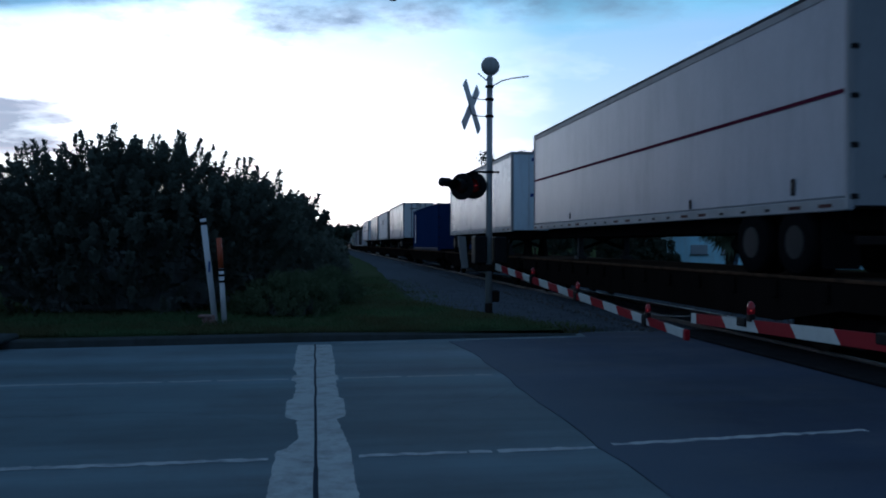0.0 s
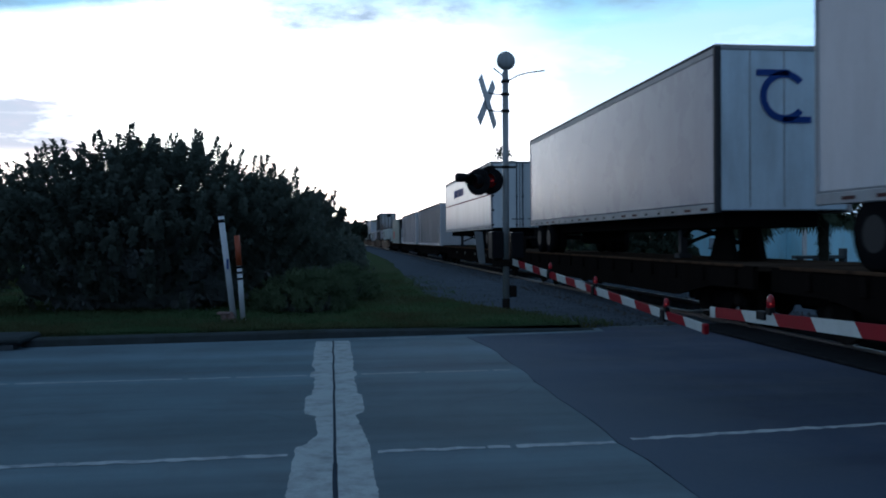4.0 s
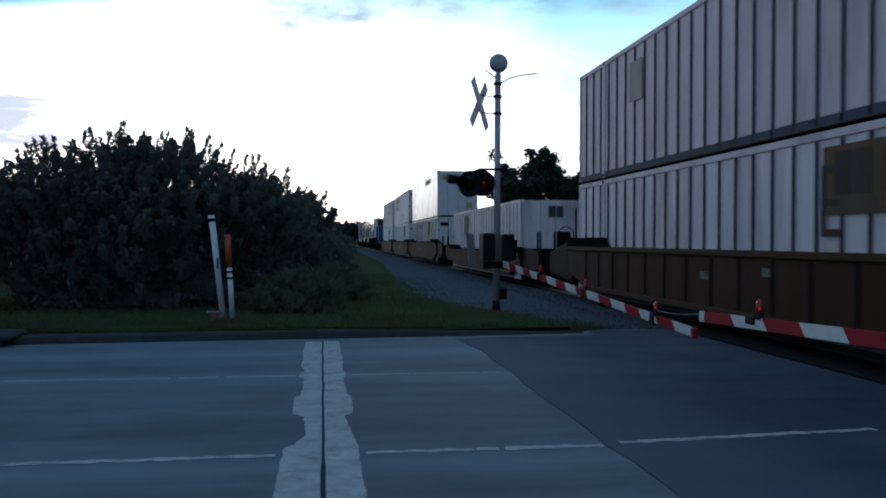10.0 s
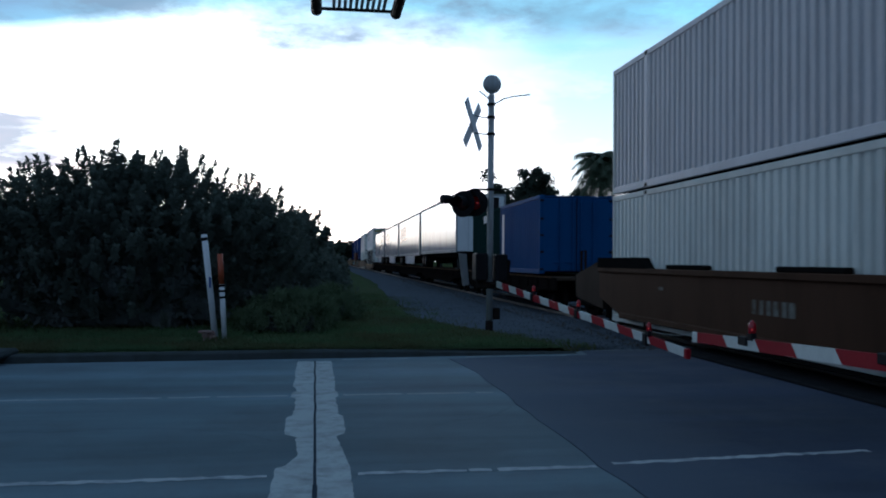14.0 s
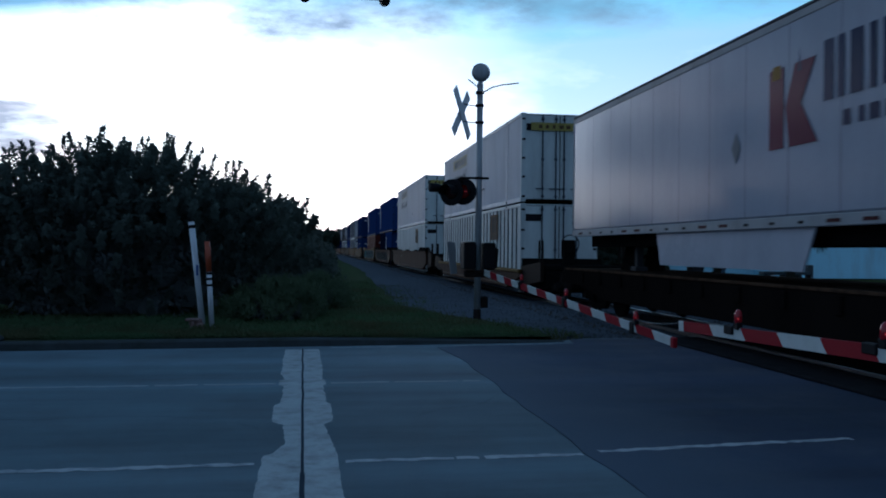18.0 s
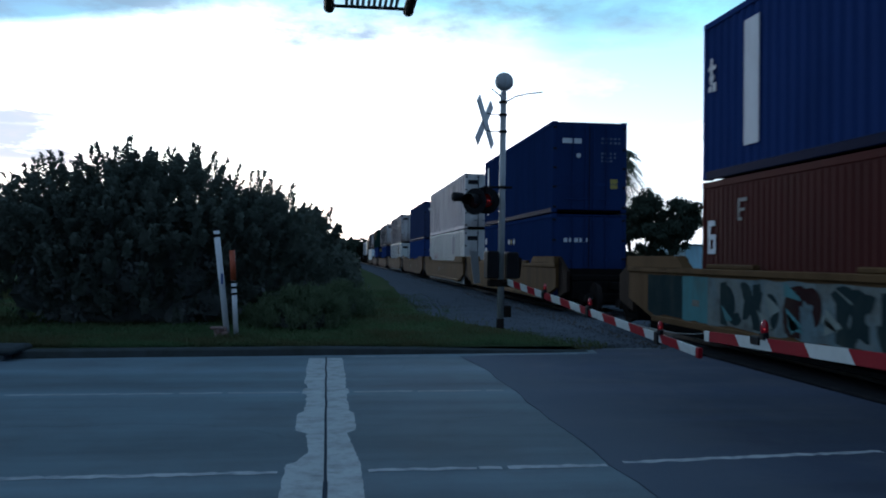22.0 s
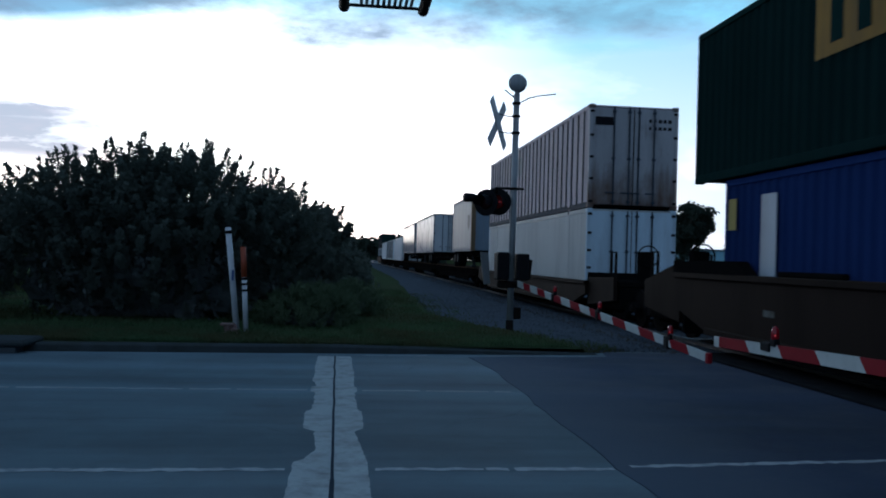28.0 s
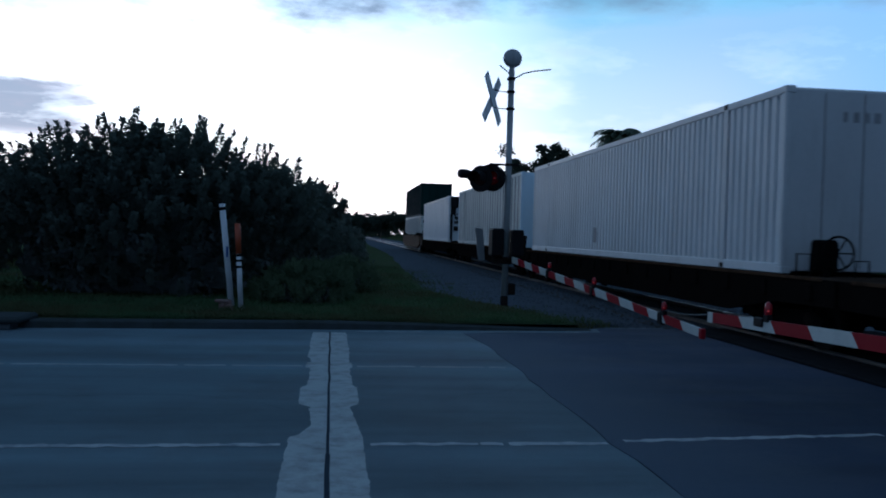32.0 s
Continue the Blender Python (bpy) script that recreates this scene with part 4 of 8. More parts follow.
def leafy_bush(label, x, y, rx, ry, height, sprays, size, seed, material, stems=12, twig=(0.28, 0.60), flat=2.4, core=200, leaves=26, slim=0.34, upright=0.9, hollow=0.0):
    """A broad bush: stems, a twiggy heart, and leafy twigs all over a lobed dome."""
    rnd = random.Random(seed)
    t = thing("bush", label, "bush", "bushes beside the verge")
    t.location = (x, y, 0.1)
    for i in range(stems):
        a = rnd.uniform(0, 2 * math.pi)
        tip = Vector((rx * 0.75 * math.cos(a) * rnd.random(), ry * 0.7 * math.sin(a) * rnd.random(), height * rnd.uniform(0.6, 0.95)))
        foot = Vector((tip.x * 0.25, tip.y * 0.25, -0.1))
        knee = foot.lerp(tip, 0.5) + Vector((rnd.uniform(-0.3, 0.3), rnd.uniform(-0.3, 0.3), 0.2))
        part("stem", Shape().tube([foot, knee, tip], [0.09, 0.05, 0.015], 7), bark, t)

    def dome(a, e, s):
        u, v = math.cos(e) ** (2 / flat), math.sin(e) ** (2 / flat)
        s *= 1.0 + 0.10 * noise.noise((2.2 * math.cos(a) + seed, 2.2 * math.sin(a), 3.0 * e)) + 0.07 * noise.noise((6 * math.cos(a), 6 * math.sin(a) + seed, 8.0 * e))
        z = max(0.02, height * v * s)
        # the foot of a tall bush stands back under its overhanging crown
        if z < hollow:
            s *= 0.74 + 0.26 * z / hollow
        return Vector((rx * u * math.cos(a) * s, ry * u * math.sin(a) * s, z))

    crown, heart = Shape(), Shape()
    for i in range(core):
        p = dome(rnd.uniform(0, 2 * math.pi), rnd.uniform(0.02, 1.0) * math.pi / 2, rnd.uniform(0.3, 0.80))
        r = rnd.uniform(0.35, 0.62) * min(1.0, height / 3.5)
        leaf_cloud(heart, p, r, 70, size * 1.3, rnd, 0.85)
        lump(heart, p * 0.72, r, rnd)
    for i in range(sprays):
        a = rnd.uniform(0, 2 * math.pi)
        if rnd.random() < 0.45:
            a = -abs(a - math.pi)
        e = rnd.random() ** 0.85 * math.pi / 2
        inner = rnd.random() < 0.3
        foot = dome(a, e, rnd.uniform(0.62, 0.84) if inner else rnd.uniform(0.84, 1.0))
        if foot.z < hollow * 0.85 and rnd.random() < 0.3:
            continue
        out = Vector((foot.x / rx, foot.y / ry, 0.5 * foot.z / height))
        d = (out * 0.9 + Vector((0, 0, upright)) + Vector((rnd.gauss(0, 0.35), rnd.gauss(0, 0.35), rnd.gauss(0, 0.2)))).normalized()
        crest = foot.z > 0.80 * height and hollow > 0
        if crest and rnd.random() < 0.45:
            continue
        long = rnd.uniform(*twig) * (rnd.uniform(1.1, 1.8) if crest else 1.0)
        spray(crown, foot, foot + d * long, rnd, int(leaves * (0.6 + long)), size, slim)
    k = new("heart", quick_mesh(heart, "heart", heart_mat))
    k.parent = t
    tagged(k, "twiggy inside of the bush, lightened for glare", kind="stuff")
    ob = new("crown", quick_mesh(crown, "crown", material))
    ob.parent = t
    return t


def plants():
    leafy_bush("large dark broadleaf bush with an uneven spiky top behind the kerb", -4.65, 21.0, 4.35, 3.2, 3.30, 2000, 0.115, 1, leaf_mat, 16, (0.26, 0.62), core=300, leaves=62, slim=0.55, flat=2.8, hollow=1.5)
    leafy_bush("dark broadleaf bush joining the large one beside the verge", -11.3, 20.7, 4.0, 3.0, 2.2, 1200, 0.115, 2, leaf_mat, 12, (0.24, 0.55), core=220, leaves=58, slim=0.55, hollow=1.4)
    leafy_bush("rounded dark bush falling towards the gravel strip", -2.5, 29.5, 2.6, 4.2, 3.1, 850, 0.15, 3, leaf_mat, 9, (0.24, 0.5), core=150, leaves=40, slim=0.55, hollow=1.0)
    leafy_bush("low soft green shrub at the foot of the dark bushes", -0.75, 18.8, 1.05, 1.1, 0.62, 560, 0.11, 4, shrub_mat, 5, (0.15, 0.38), 2.0, 40, 24, 0.2)
    leafy_bush("low soft green shrub at the foot of the dark bushes", 0.15, 23.0, 0.9, 2.2, 0.62, 420, 0.12, 14, shrub_mat, 4, (0.15, 0.35), 2.0, 30, 22, 0.2)
    bush("bush", "dark bush further along the verge", -1.7, 38.5, 2.7, 5.0, 3.3, 120, 80, 0.24, 5, leaf_mat, 16, 8)
    bush("bush", "dark bush further along the verge", -1.7, 49, 3.0, 6.0, 3.2, 110, 70, 0.28, 6, leaf_mat, 12, 8)
    bush("bush", "dark bush further along the verge", -1.9, 63, 3.6, 8.0, 3.3, 110, 60, 0.34, 7, leaf_mat, 10, 7)
    bush("bush", "dark tree row far along the track", -2.2, 86, 4.5, 13, 3.6, 120, 55, 0.42, 8, leaf_far, 8, 7)
    bush("bush", "dark tree row far along the track", -3.0, 122, 5.5, 22, 4.2, 120, 55, 0.55, 9, leaf_far, 6, 7)
    bank = Shape()
    ring = [(0.55 * math.cos(0.45 * q) * (1 + 0.3 * noise.noise((q * 0.7, 1, 3))) + 0.25, 37.5 + 3.0 * math.sin(0.45 * q)) for q in range(14)]
    bank.add([(0.25, 37.5, 0.30)] + [(x, y, 0.12) for x, y in ring], [(0, 1 + q, 1 + (q + 1) % 14) for q in range(14)])
    tagged(part("sand_patch", bank, sand, smooth=True), "pale bare sandy patch beside the far bushes", "sand", kind="structure")
    for k, (x, y, r, h) in enumerate(((12.5, 62, 2.6, 3.1), (16.0, 63, 2.6, 3.3), (19.4, 61, 2.5, 3.2), (22.2, 60, 2.4, 3.0), (23.7, 58.5, 1.5, 2.9))):
        bush("bush", "dark low shrub beyond the track", x, y, r, 1.6, h, 46, 70, 0.24, 60 + k, leaf_far, 3, 4)
    bush("bush", "dark bushes filling the ground behind the large one", -20, 30, 8, 6, 4.4, 160, 90, 0.3, 10, leaf_far, 20, 8)
    bush("bush", "dark bushes filling the ground behind the large one", -9, 36, 6, 6, 4.4, 140, 80, 0.3, 12, leaf_far, 16, 8)


def branch_tree(name, label, x, y, height, spread, seed, leaves=60, size=0.5, trunk=0.25):
    rnd = random.Random(seed)
    t = thing(name, label, "tree", "trees beyond the track")
    t.location = (x, y, -0.2)
    wood, crown = Shape(), Shape()
    top = Vector((rnd.uniform(-0.5, 0.5), 0, height * 0.55))
    wood.tube([(0, 0, 0), top * 0.5 + Vector((0.2, 0, 0)), top], [trunk, trunk * 0.75, trunk * 0.45], 9)
    for i in range(11):
        a = 2 * math.pi * i / 11 + rnd.uniform(-0.3, 0.3)
        s = top * rnd.uniform(0.6, 1.0)
        e = Vector((spread * math.cos(a) * rnd.uniform(0.5, 1), spread * math.sin(a) * rnd.uniform(0.5, 1), height * rnd.uniform(0.55, 0.95)))
        wood.tube([s, s.lerp(e, 0.5) + Vector((0, 0, 0.4)), e], [trunk * 0.35, trunk * 0.2, 0.04], 6)
        for k in range(9):
            c = s.lerp(e, rnd.uniform(0.45, 1.05)) + Vector((rnd.gauss(0, 0.5), rnd.gauss(0, 0.5), rnd.gauss(0, 0.4))) * spread * 0.26
            leaf_cloud(crown, c, spread * rnd.uniform(0.16, 0.30), leaves, size, rnd, 0.8)
    part("trunk", wood, bark, t)
    ob = new("crown", quick_mesh(crown, "crown", leaf_far))
    ob.parent = t
    return t


def palm(label, x, y, height, crown_r, seed, skirt=True, fronds=30, tufts=0, droop=0.55, thick=0.6, lobes=False):
    rnd = random.Random(seed)
    t = thing("palm_tree", label, "palm tree", "palms beyond the track")
    t.location = (x, y, -0.2)
    trunk = Shape()
    pts = [(0.15 * math.sin(s * 2.0) * 0.6, 0, height * s) for s in [i / 12 for i in range(13)]]
    trunk.tube(pts, [0.26 - 0.10 * i / 12 + 0.02 * (i % 2) for i in range(13)], 10)
    part("trunk", trunk, palm_bark, t, "rough palm trunk")
    top = Vector(pts[-1])
    frond_mesh = Shape()
    for i in range(0 if tufts else fronds):
        a = 2 * math.pi * i * 0.381966
        lift = 1.45 - 2.75 * (i / fronds) + rnd.uniform(-0.15, 0.15)
        d = Vector((math.cos(a), math.sin(a), 0))
        length = crown_r * rnd.uniform(0.8, 1.1)
        spine = []
        for k in range(8):
            s = k / 7
            spine.append(top + d * length * s * math.cos(lift * (1 - 0.4 * s)) + Vector((0, 0, length * (s * math.sin(lift) - droop * s * s))))
        side = d.cross(Vector((0, 0, 1)))
        for k in range(7):
            p, q = spine[k], spine[k + 1]
            frond_mesh.add([p - side * 0.02, p + side * 0.02, q + side * 0.015, q - side * 0.015], [(0, 1, 2, 3)])
            for sgn in (-1, 1):
                for h in (0.0, 0.33, 0.67):
                    b = p.lerp(q, h)
                    l = crown_r * 0.32 * (1 - abs(k / 7 - 0.45) * 0.9)
                    e = b + side * sgn * l * 0.75 + (q - p).normalized() * l * 0.6 - Vector((0, 0, l * rnd.uniform(0.25, 0.6)))
                    w = (q - p).normalized() * 0.045 * crown_r * thick
                    frond_mesh.add([b - w, b + w, e], [(0, 1, 2)])
    # fan leaves on stalks, the lower ones hanging
    for i in range(tufts):
        a = 2 * math.pi * i * 0.381966 + rnd.uniform(-0.3, 0.3)
        e = 1.35 - 2.1 * (i / tufts) + rnd.uniform(-0.45, 0.45)
        d = Vector((math.cos(a) * math.cos(e), math.sin(a) * math.cos(e), math.sin(e)))
        side = Vector((-math.sin(a), math.cos(a), 0))
        flat = d.cross(side)
        hub = top
        if lobes and i % 2:
            hub = top + Vector((crown_r * (-0.52 if i % 4 == 1 else 0.50), 0, -0.34 * crown_r))
            d = (d + Vector((0, 0, -0.25))).normalized()
        c = hub + d * crown_r * rnd.uniform(0.30, 0.62) * (0.6 if lobes and i % 2 else 1.0)
        w = side * 0.018
        frond_mesh.add([top - w, top + w, c + w, c - w], [(0, 1, 2, 3)])
        fan = crown_r * rnd.uniform(0.40, 0.54) * (0.8 if lobes else 1.0)
        tilt = rnd.uniform(-0.5, 0.5)
        across = side * math.cos(tilt) + flat * math.sin(tilt)
        for k in range(17):
            q = -1.9 + 3.8 * k / 16
            ray = d * math.cos(q) + across * math.sin(q)
            l = fan * (0.72 + 0.28 * math.cos(q * 0.8)) * rnd.uniform(0.88, 1.08)
            s = ray.cross(flat).normalized() * fan * 0.085
            mid = c + ray * l * 0.55
            tip = c + ray * l - Vector((0, 0, l * rnd.uniform(0.12, 0.40)))
            frond_mesh.add([c, mid - s, tip, mid + s], [(0, 1, 2, 3)])
    ob = new("leaf_crown", quick_mesh(frond_mesh, "leaf_crown", palm_mat))
    ob.parent = t
    if skirt:
        dead = Shape()
        for i in range(420):
            a, s = rnd.uniform(0, 6.28), rnd.uniform(0.22, 0.98)
            b = Vector((0.2 * math.cos(a), 0.2 * math.sin(a), height * s))
            o = rnd.uniform(0.14, 0.42) * (0.6 + 0.5 * s)
            e = b + Vector((o * math.cos(a), o * math.sin(a), -rnd.uniform(0.25, 0.5)))
            w = Vector((-math.sin(a), math.cos(a), 0)) * 0.07
            dead.add([b - w, b + w, e], [(0, 1, 2)])
        k = new("dead_skirt", quick_mesh(dead, "dead_skirt", palm_bark))
        k.parent = t


def beyond():
    # dense tree and palms past the train, low pale building, far woods
    branch_tree("tree", "tall dark broadleaf tree beyond the track", 19.2, 85, 11.6, 3.6, 21, 130, 0.42, 0.35)
    branch_tree("tree", "dark broadleaf tree beyond the track", 24.2, 88, 10.4, 4.4, 22, 130, 0.42, 0.3)
    branch_tree("tree", "dark broadleaf tree beyond the track", 29.5, 96, 8.6, 3.6, 27, 110, 0.45, 0.3)
    palm("tall palm tree with a ragged feathery crown", 27.2, 82, 11.75, 3.2, 23, False, 96, 0, 0.72, 0.62)
    palm("squat palm with a shaggy trunk beside the pale building", 22.9, 45.5, 3.1, 2.05, 24, True, 56, 84)
    palm("palm with a shaggy trunk beside the pale building", 27.6, 46, 4.1, 2.35, 25, True, 56, 110, lobes=True)
    branch_tree("tree", "dark leafy tree at the end of the pale building", 24.2, 59, 6.6, 2.3, 28, 120, 0.30, 0.22)
    branch_tree("tree", "dark leafy tree at the end of the pale building", 21.5, 61, 7.0, 2.4, 29, 120, 0.30, 0.2)
    b = thing("low_building", "long low pale blue painted building with a flat roof edge", "building")
    part("wall", Shape().box(25.6, 60, -0.25, 33.1, 66, 2.75, 0.03), wall_white, b)
    part("wing", Shape().box(33.1, 57.5, -0.25, 70, 66, 2.95, 0.03), wall_white, b)
    part("corner_trim", Shape().box(32.9, 57.42, -0.25, 33.2, 57.6, 2.98, 0.02), sign_white, b, "white corner trim")
    part("roof", Shape().box(25.4, 59.85, 2.75, 33.1, 66.2, 2.87, 0.02), roof_grey, b)
    part("roof", Shape().box(32.9, 57.3, 2.95, 70.2, 66.2, 3.05, 0.02), wall_white, b)
    for x in (27.0, 29.4):
        w = part("window", Shape().box(x, 59.9, 0.85, x + 1.3, 59.98, 1.55, 0.02), roof_grey, b, "grey window")
        part("sill", Shape().box(x - 0.06, 59.86, 0.77, x + 1.36, 59.99, 0.85, 0.01), door_dark, w)
    # low dark bench with one raised end, in front of the wall
    c = thing("bench", "dark low wooden bench with a raised end by the pale wall", "bench")
    c.location = (27.4, 47.6, -0.25)
    part("seat", Shape().box(-0.7, -0.3, 0.55, 2.5, 0.3, 0.75, 0.02), door_dark, c)
    part("end_post", Shape().box(2.3, -0.3, 0.0, 2.5, 0.3, 1.15, 0.02), door_dark, c)
    for x in (-0.4, 0.6, 1.6):
        part("leg", Shape().box(x, -0.25, 0.0, x + 0.18, 0.25, 0.56, 0.01), door_dark, c)
    # board leaning on the smaller palm
    q = thing("propped_board", "dark slanting board propped against a palm trunk", "board")
    part("plank", Shape().prism([(22.62, 45.05, -0.25), (22.86, 45.05, -0.25), (23.30, 45.15, 1.20), (23.08, 45.15, 1.22)], (0, 0.05, 0)), slate_paint, q)
    rnd = random.Random(31)
    woods = Shape()
    for i in range(420):
        x = rnd.uniform(-260, 330)
        y = rnd.uniform(330, 420)
        h = rnd.uniform(4, 9)
        for k in range(3):
            leaf_cloud(woods, (x + rnd.uniform(-3, 3), y, h * rnd.uniform(0.25, 0.9)), rnd.uniform(2.0, 3.4), 26, 2.2, rnd, 0.8)
    tagged(new("far_woods", quick_mesh(woods, "far_woods", leaf_far)), "dark far woods along the horizon", "woods", kind="stuff")
    for i, (x, y, h, sp) in enumerate(((-1.5, 190, 5.5, 3.5), (5.5, 215, 6.0, 4.5), (11, 240, 7.0, 4.5), (17, 230, 7.5, 5.0), (24, 205, 7.0, 5.0), (34, 180, 8.5, 5.5), (46, 160, 8.0, 5.5), (-12, 210, 6.5, 5))):
        branch_tree("tree", "dark distant tree past the end of the train", x, y, h, sp, 40 + i, 34, 1.0, 0.25)


def grass():
    rnd = random.Random(17)
    sh = Shape()
    for i in range(110000):
        y = 14.75 + 24 * rnd.random() ** 2.0
        x = rnd.uniform(-14, 5.3)
        if y < kerb_y(x) + 0.3 or x > verge_edge(y) + 1.3 * rnd.random() ** 3 * (1.0 + noise.noise((x * 1.3, y * 1.3, 7))):
            continue
        h = rnd.uniform(0.03, 0.09) * (1.5 if noise.noise((x * 0.7, y * 0.7, 0)) > 0.2 else 1.0)
        a = rnd.uniform(0, 6.28)
        w, l = 0.007, Vector((math.cos(a), math.sin(a), 0)) * h * rnd.uniform(0.2, 0.9)
        s = Vector((-math.sin(a), math.cos(a), 0)) * w
        p = Vector((x, y, 0.10 if x < verge_edge(y) - 0.3 else -0.02))
        n = len(sh.v)
        sh.v += [tuple(p - s), tuple(p + s), tuple(p + l * 0.4 + s * 0.7 + Vector((0, 0, h * 0.7))), tuple(p + l + Vector((0, 0, h)))]
        sh.f.append((n, n + 1, n + 2, n + 3))
    tagged(new("grass", quick_mesh(sh, "grass", grass_mat)), "short uneven green grass on the verge", "grass", kind="stuff")


plants()
beyond()
grass()


# ---- the train ----
MOVING = []      # (thing, place along the train)
white = paint("container_white", (0.57, 0.585, 0.555), 0.5, 0.30)
white_clean = paint("smooth_white", (0.60, 0.61, 0.62), 0.4, 0.18)
white_rust = paint("rusty_white", (0.56, 0.515, 0.525), 0.55, 0.55, True)
pinkish = paint("weathered_pink_white", (0.54, 0.465, 0.485), 0.55, 0.5, True)
rusty_end = paint("rust_stained_end", (0.47, 0.44, 0.44), 0.5, 0.3, streaks=0.9)
grimy_end = paint("grimy_white_end", (0.50, 0.49, 0.485), 0.5, 0.4, streaks=0.55)
cream_grey = paint("reefer_grey_white", (0.215, 0.24, 0.222), 0.45, 0.25)
lilac = paint("pale_lilac_white", (0.52, 0.51, 0.53), 0.45, 0.2)
blue = paint("container_blue", (0.024, 0.043, 0.140), 0.36, 0.3, spec=0.0)
blue_deep = paint("container_deep_blue", (0.016, 0.031, 0.098), 0.36, 0.3, spec=0.0)
navy = paint("container_navy", (0.008, 0.012, 0.030), 0.4, 0.3, spec=0.0)
rod_grey = paint("lock_rod_grey", (0.060, 0.072, 0.090), 0.6, 0.5)
slate_end = paint("slate_front", (0.22, 0.27, 0.33), 0.45, 0.3)
brown_edge = paint("brown_corner", (0.18, 0.125, 0.075), 0.5, 0.3)
faded_shield = paint("faded_shield", (0.27, 0.25, 0.23), 0.5, 0.3)
cream = paint("cream_white", (0.55, 0.54, 0.51), 0.5, 0.2)
# Darker copy of the blue, offsetting the light the rails catch.
blue_rail = paint("shaded_blue_rail", (0.006, 0.012, 0.040), 0.6, 0.5)
blue_bright = paint("container_bright_blue", (0.015, 0.062, 0.175), 0.5, 0.25, spec=0.01)
green_dark = paint("container_dark_green", (0.013, 0.031, 0.029), 0.5, 0.35, spec=0.0)
red_brown = paint("container_red_brown", (0.066, 0.016, 0.0145), 0.55, 0.35)
trailer_white = paint("trailer_white", (0.365, 0.365, 0.40), 0.16, 0.15, spec=0.02)
trailer_bright = paint("trailer_bright_white", (0.48, 0.475, 0.505), 0.2, 0.18, spec=0.02)
trailer_silver = paint("trailer_silver_sheet", (0.31, 0.315, 0.355), 0.02, 0.14, spec=0.04)
trailer_grey = paint("trailer_grey_brown", (0.40, 0.38, 0.36), 0.4, 0.25)
dark_red = paint("dark_red_front", (0.042, 0.009, 0.012), 0.4, 0.2)
grey_front = paint("grey_front", (0.28, 0.29, 0.31), 0.45, 0.25)
pale_blue_end = paint("pale_front_wall", (0.60, 0.69, 0.76), 0.45, 0.3)
trailer_seam = paint("trailer_seam", (0.10, 0.10, 0.115), 0.3, 0.2, spec=0.2)
hub_grey = paint("dull_wheel_rim", (0.024, 0.026, 0.029), 0.5, 0.5)
blue_grey = paint("faded_navy_blue", (0.034, 0.044, 0.096), 0.36, 0.3, spec=0.0)
rib_grey = paint("rib_grey", (0.19, 0.19, 0.20), 0.5, 0.4)
leg_grey = paint("dull_leg_grey", (0.055, 0.057, 0.062), 0.6, 0.5)
seam_dark = paint("dark_seam", (0.05, 0.05, 0.055), 0.6, 0.3)
rail_grey = paint("rail_grey", (0.30, 0.30, 0.31), 0.5, 0.4)
well_brown = paint("well_car_brown", (0.051, 0.026, 0.016), 0.65, 0.6, True)
rust_chord = paint("rusty_ochre_chord", (0.058, 0.040, 0.020), 0.65, 0.6, True)
well_yellow = paint("well_car_yellow", (0.145, 0.092, 0.028), 0.6, 0.65, True)
well_tan = paint("well_car_tan", (0.094, 0.055, 0.024), 0.65, 0.6, True)
well_mid = paint("well_car_mid_brown", (0.066, 0.040, 0.022), 0.65, 0.6, True)
well_red = paint("well_car_oxide", (0.021, 0.014, 0.011), 0.65, 0.55, True)
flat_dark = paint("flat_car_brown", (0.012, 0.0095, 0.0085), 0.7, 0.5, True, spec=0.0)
yellow_mark = paint("yellow_marking", (0.36, 0.29, 0.085), 0.5, 0.4)
mustard = paint("mustard_marking", (0.30, 0.17, 0.035), 0.5, 0.5)
black_mark = paint("black_marking", (0.014, 0.014, 0.017), 0.5, 0.3)
blue_mark = paint("blue_marking", (0.03, 0.06, 0.22), 0.5, 0.2)
red_mark = paint("red_marking", (0.090, 0.006, 0.032), 0.02, 0.2, spec=0.05)
signal_red = paint("signal_red", (0.42, 0.03, 0.03), 0.5, 0.15)
maroon = paint("maroon_stripe", (0.095, 0.020, 0.040), 0.3, 0.2, spec=0.0)
name_maroon = paint("name_maroon", (0.115, 0.028, 0.045), 0.02, 0.2, spec=0.04)
emblem_brown = paint("emblem_brown", (0.100, 0.062, 0.034), 0.6, 0.5)
name_navy = paint("name_navy", (0.018, 0.026, 0.065), 0.02, 0.2, spec=0.05)
emblem_dark = paint("emblem_dark", (0.05, 0.045, 0.04), 0.6, 0.5)
emblem_ochre = paint("emblem_ochre", (0.085, 0.064, 0.044), 0.6, 0.5)
white_mark = paint("white_marking", (0.55, 0.56, 0.58), 0.5, 0.3)
faded_white = paint("faded_white_marking", (0.10, 0.12, 0.18), 0.6, 0.4)
deck_brown = surface("worn_deck", (0.050, 0.036, 0.027), 0.9, 0, 0.35, 1.5, 20, 0.3, (0.015, 0.012, 0.010), 0.7, 1, spec=0.0)
rust_edge = surface("rusty_deck_edge", (0.075, 0.045, 0.028), 0.9, 0, 0.3, 2.0, 20, 0.2, (0.012, 0.010, 0.009), 0.9, 1, spec=0.0)
dull_mark = surface("dull_reporting_mark", (0.17, 0.165, 0.145), 0.7, 0, 0.3, 3.0, 30, 0.05, (0.056, 0.033, 0.018), 1.0, 1, spec=0.0)
